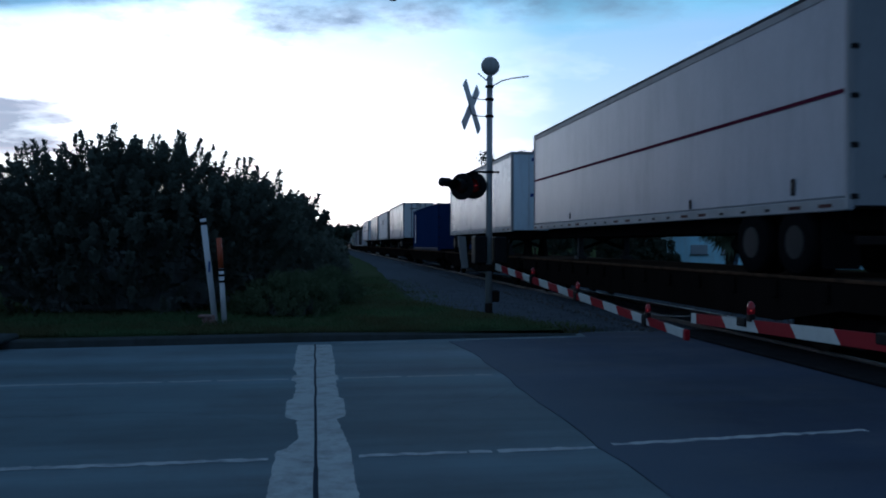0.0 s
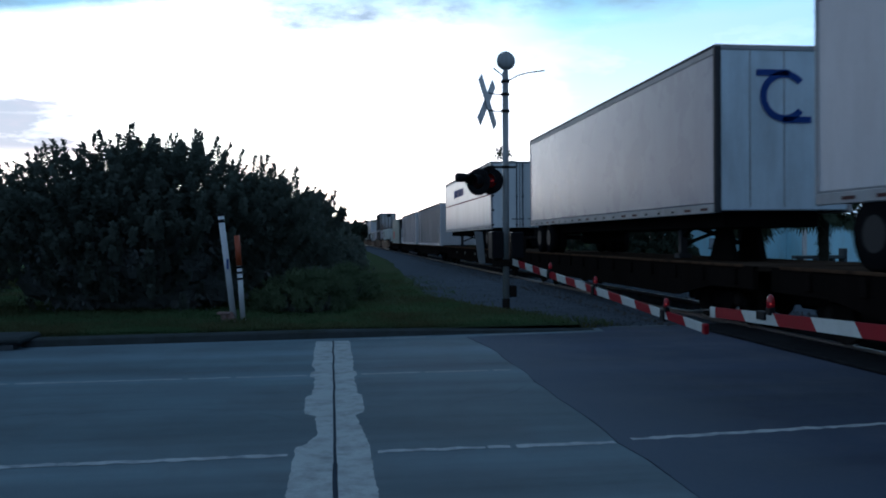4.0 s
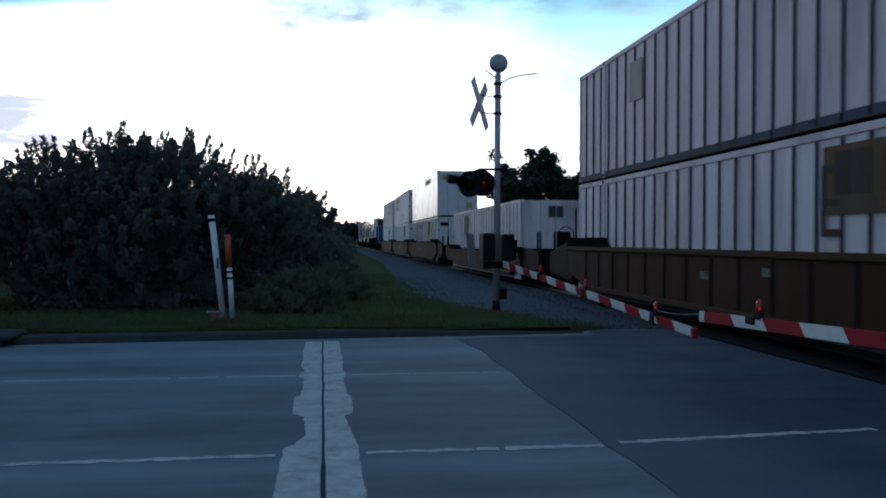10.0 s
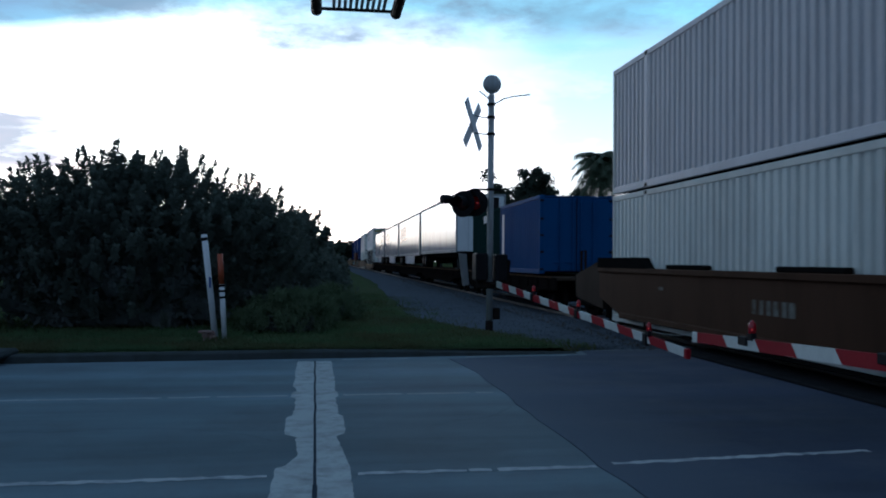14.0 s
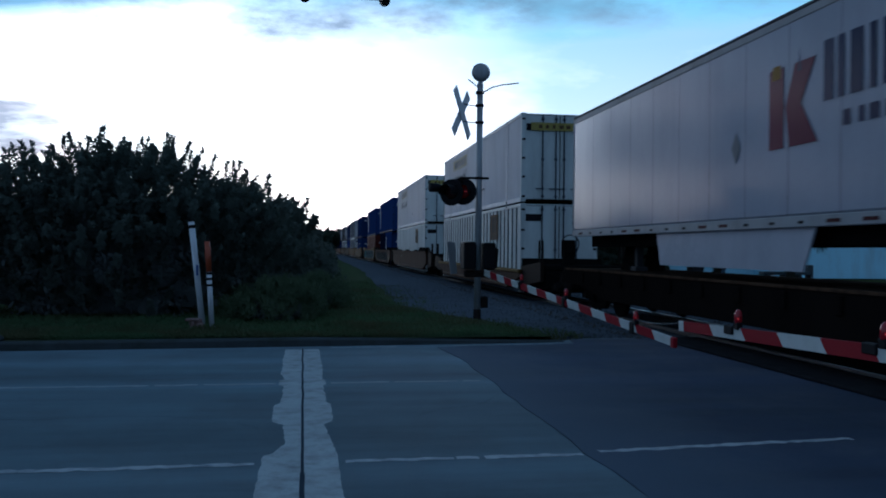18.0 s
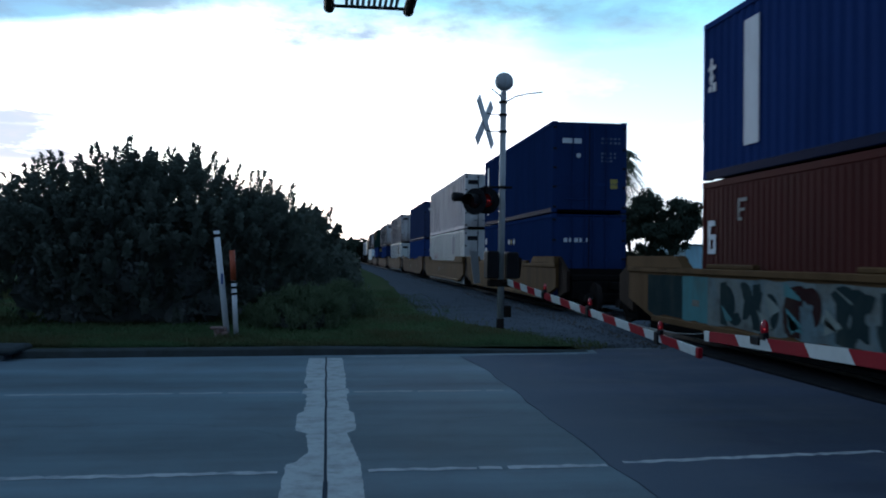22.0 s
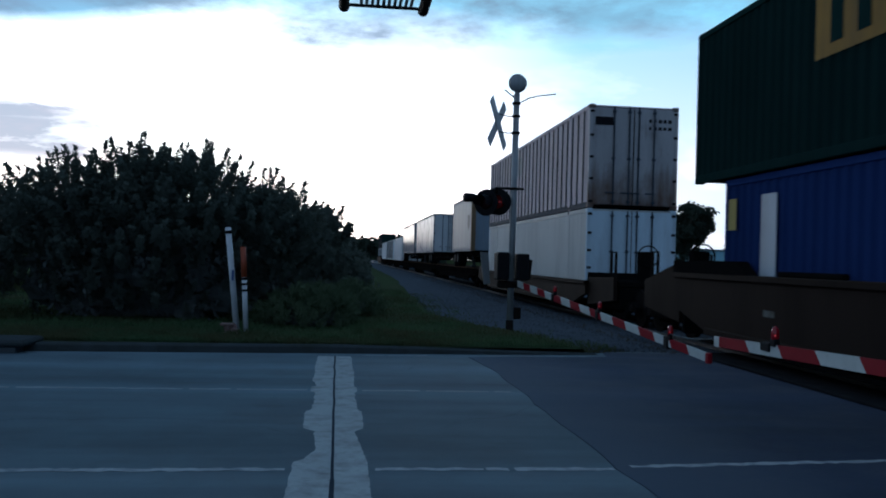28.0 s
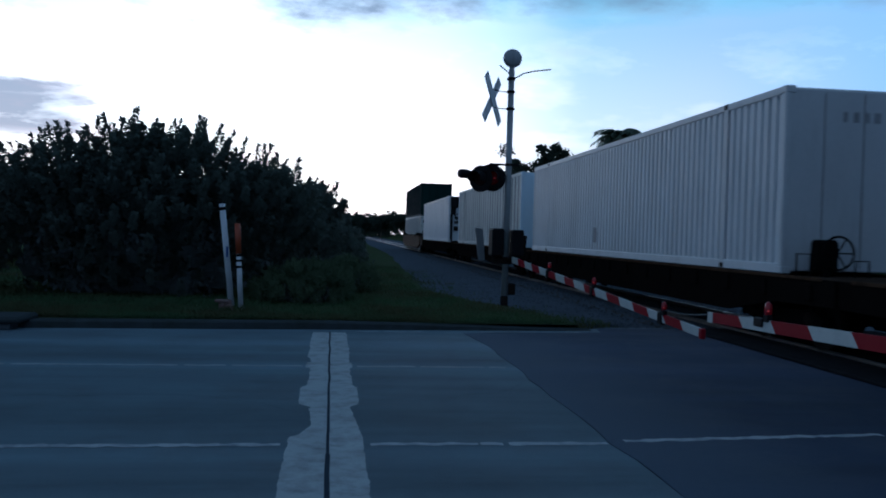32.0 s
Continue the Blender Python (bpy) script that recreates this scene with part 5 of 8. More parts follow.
graffiti_pale = surface("graffiti_pale", (0.20, 0.23, 0.21), 0.7, 0, 0.2, 1.2, 16, 0.05, (0.09, 0.075, 0.05), 0.7, 2, spec=0.0)
graffiti_teal = surface("graffiti_teal", (0.09, 0.20, 0.21), 0.7, 0, 0.2, 1.2, 16, 0.05, (0.09, 0.075, 0.05), 0.6, 2, spec=0.0)
graffiti_pink = surface("graffiti_pink", (0.17, 0.12, 0.10), 0.7, 0, 0.2, 1.2, 16, 0.05, (0.09, 0.06, 0.04), 0.6, 2, spec=0.0)
graffiti_brown = surface("graffiti_brown", (0.035, 0.018, 0.018), 0.7, 0, 0.2, 1.2, 16, 0.05, (0.05, 0.04, 0.03), 0.5, 2, spec=0.0)
graffiti_mottle = surface("graffiti_mottle", (0.058, 0.050, 0.040), 0.7, 0, 0.3, 2.4, 12, 0.05, (0.16, 0.17, 0.165), 0.8, 1, second=(0.024, 0.022, 0.022), second_scale=2.0, spec=0.0)
graffiti_red = paint("graffiti_red", (0.22, 0.06, 0.06), 0.6, 0.5)
graffiti_field = surface("graffiti_field", (0.165, 0.185, 0.175), 0.7, 0, 0.3, 1.4, 16, 0.05, (0.06, 0.055, 0.045), 0.8, 1, second=(0.12, 0.165, 0.18), second_scale=0.9, spec=0.0)
graffiti_dark = surface("graffiti_dark", (0.022, 0.034, 0.036), 0.7, 0, 0.2, 1.2, 16, 0.05, (0.06, 0.07, 0.06), 0.5, 2, spec=0.0)


def moving(ob, s):
    MOVING.append((ob, s, tuple(ob.location)))


def bars(parent, x, y, z, n, w, h, gap, material, face="side", label="rows of small marking bars"):
    """Unreadable small writing as a row of bars on a side (x) or an end (y) face."""
    rnd = random.Random(n * 31 + int(z * 100))
    sh, last = Shape(), None
    for i in range(n):
        k = w * rnd.uniform(0.55, 1.0)
        o = i * (w + gap)
        if face == "side":
            sh.box(x - 0.004, y + o, z, x - 0.0005, y + o + k, z + h)
        else:
            sh.box(x + o, y - 0.004, z, x + o + k, y - 0.0005, z + h)
        last, sh = part("marking", sh, material, parent, label), Shape()
    return last


def side_profile(style, L, depth):
    """Rows (x, y) of the outer face of a side wall; x grows inwards."""
    if style == "corr":
        p, out = 0.278, []
        n = int(L / p)
        p = L / n
        for i in range(n):
            for f, d in ((0.0, 0.0), (0.26, 0.0), (0.5, depth), (0.76, depth)):
                out.append((d, (i + f) * p))
        return out + [(0.0, L)]
    if style in ("fine", "faint"):
        p, out = 0.24 if style == "fine" else 0.18, []
        n = int(L / p)
        p = L / n
        for i in range(n):
            for f, d in ((0.0, 0.0), (0.46, 0.0), (0.54, depth), (0.88, depth)):
                out.append((d, (i + f) * p))
        return out + [(0.0, L)]
    return [(0.0, 0.0), (0.0, L)]


def rods(parent, W, H, n, y, material, hinge=True):
    """Lock rods, handles, keepers and hinges on an end door."""
    for k, f in enumerate((0.275, 0.447, 0.553, 0.725) if n == 4 else (0.35, 0.65)):
        x = W * f
        r = part("lock_rod", Shape().tube([(x, y - 0.035, 0.10), (x, y - 0.035, H - 0.06)], 0.024, 8), material, parent, "vertical lock rod")
        part("door_handle", Shape().box(x - 0.24, y - 0.07, H * 0.14, x + 0.05, y - 0.045, H * 0.14 + 0.04, 0.008), material, r, "steel door handle")
        for z in (0.18, H * 0.48, H - 0.2):
            part("keeper", Shape().box(x - 0.05, y - 0.06, z - 0.03, x + 0.05, y - 0.004, z + 0.03, 0.008), material, r)
    if hinge:
        for z in (H * 0.06, H * 0.28, H * 0.49, H * 0.70, H * 0.93):
            for x in (0.02, W - 0.14):
                part("hinge", Shape().box(x, y - 0.03, z - 0.035, x + 0.12, y - 0.003, z + 0.035, 0.01), black_metal, parent, "dark hinge strap")


def end_wall(ob, style, W, H, mat_, accent, y=0.0):
    """The near end of a container or trailer box at y."""
    if style == "doors":
        for k, (a, b) in enumerate(((0.07, W / 2 - 0.012), (W / 2 + 0.012, W - 0.07))):
            d = part("door", Shape().box(a, y + 0.015, 0.09, b, y + 0.07, H - 0.09, 0.012), mat_, ob, "end door")
            if mat_ in (blue, blue_deep, blue_grey, navy, blue_bright, green_dark, red_brown):
                part("hinge_bar", Shape().box(a + 0.05, y + 0.004, H * 0.30, b - 0.05, y + 0.0145, H * 0.33), mat_, d)
            elif k == 0:
                part("number_plate_patch", Shape().box(a + 0.10, y + 0.005, H * 0.80, a + 0.62, y + 0.014, H * 0.88), black_mark, d, "dark marking patch")
            else:
                bars(d, a + 0.42, y + 0.014, H * 0.84, 5, 0.11, 0.10, 0.03, black_mark, "end")
                bars(d, a + 0.42, y + 0.014, H * 0.77, 5, 0.11, 0.09, 0.03, black_mark, "end")
        rods(ob, W, H, 4, y + 0.015, accent)
        part("door_gasket", Shape().box(W / 2 - 0.011, y + 0.012, 0.09, W / 2 + 0.011, y + 0.06, H - 0.09), black_metal, ob)
    elif style == "doors_smooth":
        for a, b in ((0.05, W / 2 - 0.01), (W / 2 + 0.01, W - 0.05)):
            part("door", Shape().box(a, y + 0.01, 0.06, b, y + 0.06, H - 0.07, 0.01), mat_, ob, "smooth end door")
        rods(ob, W, H, 4, y + 0.01, accent, True)
        part("door_gasket", Shape().box(W / 2 - 0.01, y + 0.008, 0.06, W / 2 + 0.01, y + 0.05, H - 0.07), black_metal, ob)
    elif style == "bays":
        part("front_wall", Shape().box(0.05, y + 0.05, 0.05, W - 0.05, y + 0.09, H - 0.05), mat_, ob)
        for k in range(5):
            x = 0.18 + (W - 0.36) * k / 4
            if mat_ is rusty_end or k in (0, 4):
                part("front_post", Shape().box(x - 0.045, y + 0.0, 0.1, x + 0.045, y + 0.05, H - 0.1, 0.01), seam_dark if mat_ is rusty_end else mat_, ob)
            else:
                part("front_seam", Shape().box(x - 0.01, y + 0.044, 0.1, x + 0.01, y + 0.0495, H - 0.1), rail_grey, ob)
        if mat_ is not rusty_end:
            for x in (W * 0.79, W * 0.87):
                part("front_slot", Shape().box(x - 0.03, y + 0.030, H * 0.42, x + 0.03, y + 0.0505, H * 0.90, 0.006), black_mark, ob, "tall dark slot")
        frame_ = part("marking_frame", Shape().box(W * 0.39, y + 0.040, H * 0.77, W * 0.62, y + 0.0485, H * 0.93), rail_grey, ob, "grey frame of a marking patch")
        part("marking_patch", Shape().box(W * 0.405, y + 0.0335, H * 0.785, W * 0.50, y + 0.0395, H * 0.915).box(W * 0.515, y + 0.034, H * 0.785, W * 0.605, y + 0.0395, H * 0.915), seam_dark, frame_, "dark marking patch")
    elif style == "louvre":
        part("front_wall", Shape().box(0.04, y + 0.05, 0.04, W - 0.04, y + 0.09, H - 0.04), mat_, ob)
        for k in range(9):
            z = 0.22 + (H - 0.5) * k / 8
            part("rib", Shape().box(0.12, y + 0.0, z, W - 0.12, y + 0.05, z + 0.13, 0.02), mat_, ob, "horizontal stiffening rib")
    elif style == "reefer":
        part("bulkhead", Shape().box(0.04, y + 0.10, 0.04, W - 0.04, y + 0.14, H - 0.04), white_clean, ob)
        unit = part("cooling_unit", Shape().box(W * 0.34, y - 0.10, H * 0.79, W * 0.90, y + 0.10, H * 0.985, 0.05), white_clean, ob, "white cooling unit housing")
        for x in (W * 0.37, W * 0.65):
            for k in range(4):
                part("vent_slot", Shape().box(x, y - 0.108, H * (0.82 + 0.035 * k), x + W * 0.20, y - 0.098, H * (0.82 + 0.035 * k) + 0.05), black_metal, unit)
        part("dark_bay", Shape().box(W * 0.06, y + 0.02, H * 0.60, W * 0.94, y + 0.09, H * 0.775, 0.02), black_metal, ob)
        part("dark_jamb", Shape().box(W * 0.045, y + 0.0, 0.06, W * 0.10, y + 0.098, H * 0.60, 0.01).box(W * 0.905, y - 0.04, H * 0.76, W * 0.955, y + 0.09, H * 0.985, 0.01), black_metal, ob, "dark unit side")
        part("feed_pipe", Shape().tube([(W * 0.42, y - 0.01, H * 0.70), (W * 0.55, y - 0.04, H * 0.665), (W * 0.72, y - 0.01, H * 0.70)], 0.028, 6), rod_grey, ob, "", True)
        part("dark_corner", Shape().box(W * 0.05, y - 0.06, H * 0.76, W * 0.335, y + 0.09, H * 0.985, 0.03), black_metal, ob)
        part("control_box", Shape().box(W * 0.18, y - 0.02, H * 0.61, W * 0.36, y + 0.02, H * 0.74, 0.02), aluminium, ob)
        part("control_box", Shape().box(W * 0.80, y - 0.03, H * 0.62, W * 0.95, y + 0.02, H * 0.75, 0.02), aluminium, ob)
        fan = part("fan_ring", Shape().lathe((W * 0.5, y + 0.02, H * 0.44), (W * 0.5, y + 0.098, H * 0.44), [(0, 0.36), (0.3, 0.37), (1, 0.37)], 28), black_metal, ob, "round dark fan")
        part("fan_hub", Shape().lathe((W * 0.5, y - 0.0, H * 0.44), (W * 0.5, y + 0.03, H * 0.44), [(0, 0.10), (0.3, 0.12), (1, 0.12)], 20), white_clean, fan)
        part("fan_guard", Shape().lathe((W * 0.5, y + 0.008, H * 0.44), (W * 0.5, y + 0.022, H * 0.44), [(0, 0.29), (1, 0.29)], 24), rib_grey, fan, "grey fan disc")
        for a, b in ((0.14, 0.36), (0.86, 0.64)):
            part("brace", Shape().prism([(W * a - 0.03, y + 0.03, H * 0.60), (W * a + 0.05, y + 0.03, H * 0.60), (W * b + 0.05, y + 0.03, H * 0.22), (W * b - 0.03, y + 0.03, H * 0.22)], (0, 0.06, 0)), black_metal, ob, "slanting dark brace")
        part("lower_panel", Shape().box(W * 0.10, y + 0.03, 0.08, W * 0.93, y + 0.095, H * 0.20, 0.02), white_clean, ob)
        part("access_hatch", Shape().box(W * 0.13, y + 0.02, H * 0.24, W * 0.26, y + 0.095, H * 0.34, 0.015).box(W * 0.70, y + 0.02, H * 0.21, W * 0.88, y + 0.095, H * 0.30, 0.015), dark_steel, ob)
        for x0, x1, z in ((0.15, 0.24, 0.50), (0.14, 0.25, 0.40), (0.78, 0.88, 0.44)):
            part("small_hatch", Shape().box(W * x0, y + 0.03, H * z, W * x1, y + 0.099, H * (z + 0.055), 0.01), leg_grey, ob)
    else:
        part("front_wall", Shape().box(0.04, y + 0.02, 0.04, W - 0.04, y + 0.08, H - 0.04, 0.02), mat_, ob, "plain front wall")
        for k in range(3):
            x = W * (0.25 + 0.25 * k)
            part("seam", Shape().box(x - 0.008, y + 0.012, 0.1, x + 0.008, y + 0.0195, H - 0.1), rail_grey, ob)


def container(label, s0, s1, z0, colour, style="corr", end="doors", H=2.90, W=2.60, dx=0.0, end_colour=None, rib_colour=None, top_rail=None, stripe=None, group="containers on the train"):
    L = s1 - s0
    ob = thing("container", label, "container", group)
    ob.location = (SIDE_X + dx, s0, z0)
    ec = end_colour or colour
    tr = top_rail or colour
    key = (style, round(L, 1), H, W, colour.name, rib_colour is seam_dark)

    def wall(sign):
        def make():
            sh = Shape()
            base = 0.0255 if style == "post" else 0.012
            prof = [(base + d, y) for d, y in side_profile(style, L - 0.16, {"corr": 0.036, "faint": 0.010}.get(style, 0.038))]
            if sign > 0:
                prof = [(W - x, y) for x, y in prof]
            sh.sheet([(x, y + 0.08, 0.15) for x, y in prof], (0, 0, H - 0.27))
            inner = 0.09 if sign < 0 else W - 0.09
            sh.box(min(inner, inner + 0.01), 0.08, 0.15, max(inner, inner + 0.01), L - 0.08, H - 0.12)
            return sh.mesh("side_wall", colour)
        return cached(key + (sign,), make)

    for sign in (-1, 1):
        part("side_wall", wall(sign), None, ob, "corrugated side wall" if style in ("corr", "fine", "faint") else "sheet side wall")
        x0, x1 = (0.0, 0.07) if sign < 0 else (W - 0.07, W)
        # Rails of blue containers take the shaded copy of the wall colour.
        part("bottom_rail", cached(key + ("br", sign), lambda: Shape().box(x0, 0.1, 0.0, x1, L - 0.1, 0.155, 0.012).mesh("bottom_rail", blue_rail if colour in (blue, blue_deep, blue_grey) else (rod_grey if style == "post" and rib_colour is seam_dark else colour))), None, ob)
        part("top_rail", cached(key + ("tr", sign, tr.name), lambda: Shape().box(x0, 0.1, H - 0.125, x1, L - 0.1, H - 0.005, 0.012).mesh("top_rail", tr)), None, ob)
    if style == "post":
        rc = rib_colour or seam_dark
        n = int(round(L / 0.61))
        me = cached(("post", H, rc.name), lambda: Shape().box(0.0, -0.038 if rc is seam_dark else -0.034, 0.02 if rc is seam_dark else 0.15, 0.029, 0.038 if rc is seam_dark else 0.034, H - 0.12, 0.008).mesh("side_post", rc))
        for i in range(1, n):
            part("side_post", me, None, ob).location = (0.0, L * i / n, 0)
        wide = L / n
        pm = cached(("panel", round(L, 1), H, colour.name), lambda: Shape().box(0.0255, 0.012, 0.16, 0.0292, wide - 0.012, H - 0.125).mesh("side_panel", colour))
        for i in range(n):
            if 0 < i < n - 1:
                part("side_panel", pm, None, ob).location = (0.0, wide * i, 0)
    if L > 15:
        # the posts over which a long container is lifted and stacked
        sp = cached(("spost", H, colour.name, style), lambda: Shape().box(-0.002, -0.085, 0.0, 0.05, 0.085, H, 0.008).mesh("stack_post", colour))
        sc = cached(("sbox",), lambda: Shape().box(-0.008, -0.075, 0.01, 0.02, 0.075, 0.10, 0.01).mesh("stack_casting", black_mark))
        for y in (2.05, L - 2.05):
            post = part("stack_post", sp, None, ob)
            post.location = (0, y, 0)
            for z in (0.0, H - 0.11):
                part("stack_casting", sc, None, post).location = (0, 0, z)
    roof = cached(key + ("roof",), lambda: Shape().box(0.06, 0.06, H - 0.06, W - 0.06, L - 0.06, H - 0.02).mesh("roof", colour))
    part("roof", roof, None, ob)
    part("floor", cached(key + ("floor",), lambda: Shape().box(0.07, 0.1, 0.03, W - 0.07, L - 0.1, 0.14).mesh("floor", under_mat)), None, ob)
    corner = cached(("cpost", H, tr.name, ec.name), lambda: Shape().box(0, 0, 0.11, 0.10, 0.10, H - 0.11, 0.014).mesh("corner_post", ec))
    cast = cached(("cast", ec.name), lambda: Shape().box(-0.004, -0.004, 0, 0.168, 0.172, 0.118, 0.016).mesh("corner_casting", ec))
    for x in (0, W - 0.10):
        for y in (0, L - 0.10):
            part("corner_post", corner, None, ob).location = (x, y, 0)
    for x in (0, W - 0.164):
        for y in (0, L - 0.168):
            for z in (0, H - 0.118):
                part("corner_casting", cast, None, ob).location = (x, y, z)
    end_wall(ob, end, W, H, ec, ec if ec in (blue, blue_deep, blue_grey, navy, green_dark, red_brown, blue_bright) else rod_grey)
    part("far_end", cached(key + ("fe",), lambda: Shape().box(0.05, L - 0.09, 0.05, W - 0.05, L - 0.04, H - 0.05).mesh("far_end", colour)), None, ob)
    if stripe:
        part("white_stripe", Shape().box(-0.003, L - stripe - (0.25 if stripe > 1.5 else 0.16), 0.45, 0.010, L - stripe + (0.25 if stripe > 1.5 else 0.16), H - 0.35), white_mark, ob, "tall white marking stripe")
    moving(ob, s0)
    return ob, L, H, W, 0.0255 if style == "post" else 0.012


def patch_on_side(c, y0, y1, z0, z1, material, label="marking patch on the side", lift=0.0):
    x = c[4] - lift
    return part("marking_patch", Shape().box(x - 0.005, y0, z0, x - 0.0008, y1, z1), material, c[0], label)


def emblem(c, frac, dark=None, low=None):
    """A weathered square emblem behind the posts of a ribbed side."""
    ob, L, H, W, base = c
    y = frac if frac > 1 else L * frac
    patch_on_side(c, y - 0.66, y + 0.66, H * 0.60, H * 0.92, dark or emblem_brown, "weathered square emblem patch", base)
    patch_on_side(c, y - 0.52, y + 0.52, H * 0.61, H * 0.68, low or emblem_ochre, "faded lower band of the emblem", base + 0.004)
    for d in (-0.40, 0.02):
        patch_on_side(c, y + d, y + d + 0.36, H * 0.69, H * 0.89, emblem_dark, "dark block of the emblem", base + 0.004)


def hunt_marks(c, y, z=2.13, zt=1.45, wide=3.6):
    """Yellow panel and the dark word under it, as on the pale containers; y, z: the panel's near lower corner."""
    ob, L, H, W, base = c
    patch_on_side(c, y, y + wide, z, z + 0.50, yellow_mark, "yellow panel")
    rnd = random.Random(int(L * 100))
    yy = y + 0.25
    while yy < y + wide - 0.4:
        w = rnd.uniform(0.22, 0.42)
        part("emblem_bar", Shape().box(base - 0.0095, yy, z + 0.10, base - 0.0055, yy + w, z + 0.40), black_mark, ob, "dark bar on the yellow panel")
        yy += w + 0.10
    t = part("lettering", lettering("Intermodal", 0.78, black_mark), None, ob, "dark word Intermodal")
    t.matrix_local = Matrix.Translation((base - 0.005, y + wide, zt)) @ Matrix.Rotation(radians(-90), 4, "Z")
    # Strips in the wall colour stand for grooves that break up the marking.
    ribs = Shape()
    n = int((L - 0.16) / 0.16)
    p = (L - 0.16) / n
    for k in range(n):
        a = 0.08 + (k + 0.58) * p
        if y - 0.1 < a < y + wide + 0.1:
            ribs.box(base - 0.0125, a, zt - 0.05, base - 0.008, a + 0.24 * p, z + 0.52)
    part("worn_rib", ribs, lilac, ob, "pale strips standing for grooves across the marking")
    bars(ob, -0.004, L * 0.36, H * 0.26, 6, 0.07, 0.09, 0.04, black_mark)


def hunt_end(c):
    ob, L, H, W, base = c
    part("yellow_panel", Shape().box(W * 0.12, -0.050, H * 0.80, W * 0.90, -0.044, H * 0.89), yellow_mark, ob, "yellow panel on the end")
    bars(ob, W * 0.22, -0.051, H * 0.825, 6, 0.16, 0.11, 0.07, emblem_brown, "end")
    part("placard", Shape().box(W * 0.72, -0.050, H * 0.18, W * 0.86, -0.044, H * 0.30), yellow_mark, ob)


def wheel_set(parent, y, z, r=0.50, W=2.5):
    for x in (0.02, W - 0.52):
        for d in (0.0, 0.27):
            w = part("wheel", Shape().lathe((x + d, y, z), (x + d + 0.23, y, z), [(0, r * 0.62), (0.02, r * 0.9), (0.12, r), (0.88, r), (0.98, r * 0.9), (1, r * 0.62)], 24), rubber, parent, "black tyre", True)
            part("rim", Shape().lathe((x + d - 0.004, y, z), (x + d + 0.10, y, z), [(0, r * 0.50), (0.5, r * 0.46), (1, r * 0.2)], 20), hub_grey, w, "dull wheel rim")
    part("axle", Shape().tube([(0.1, y, z), (W - 0.1, y, z)], 0.065, 10), under_mat, parent)


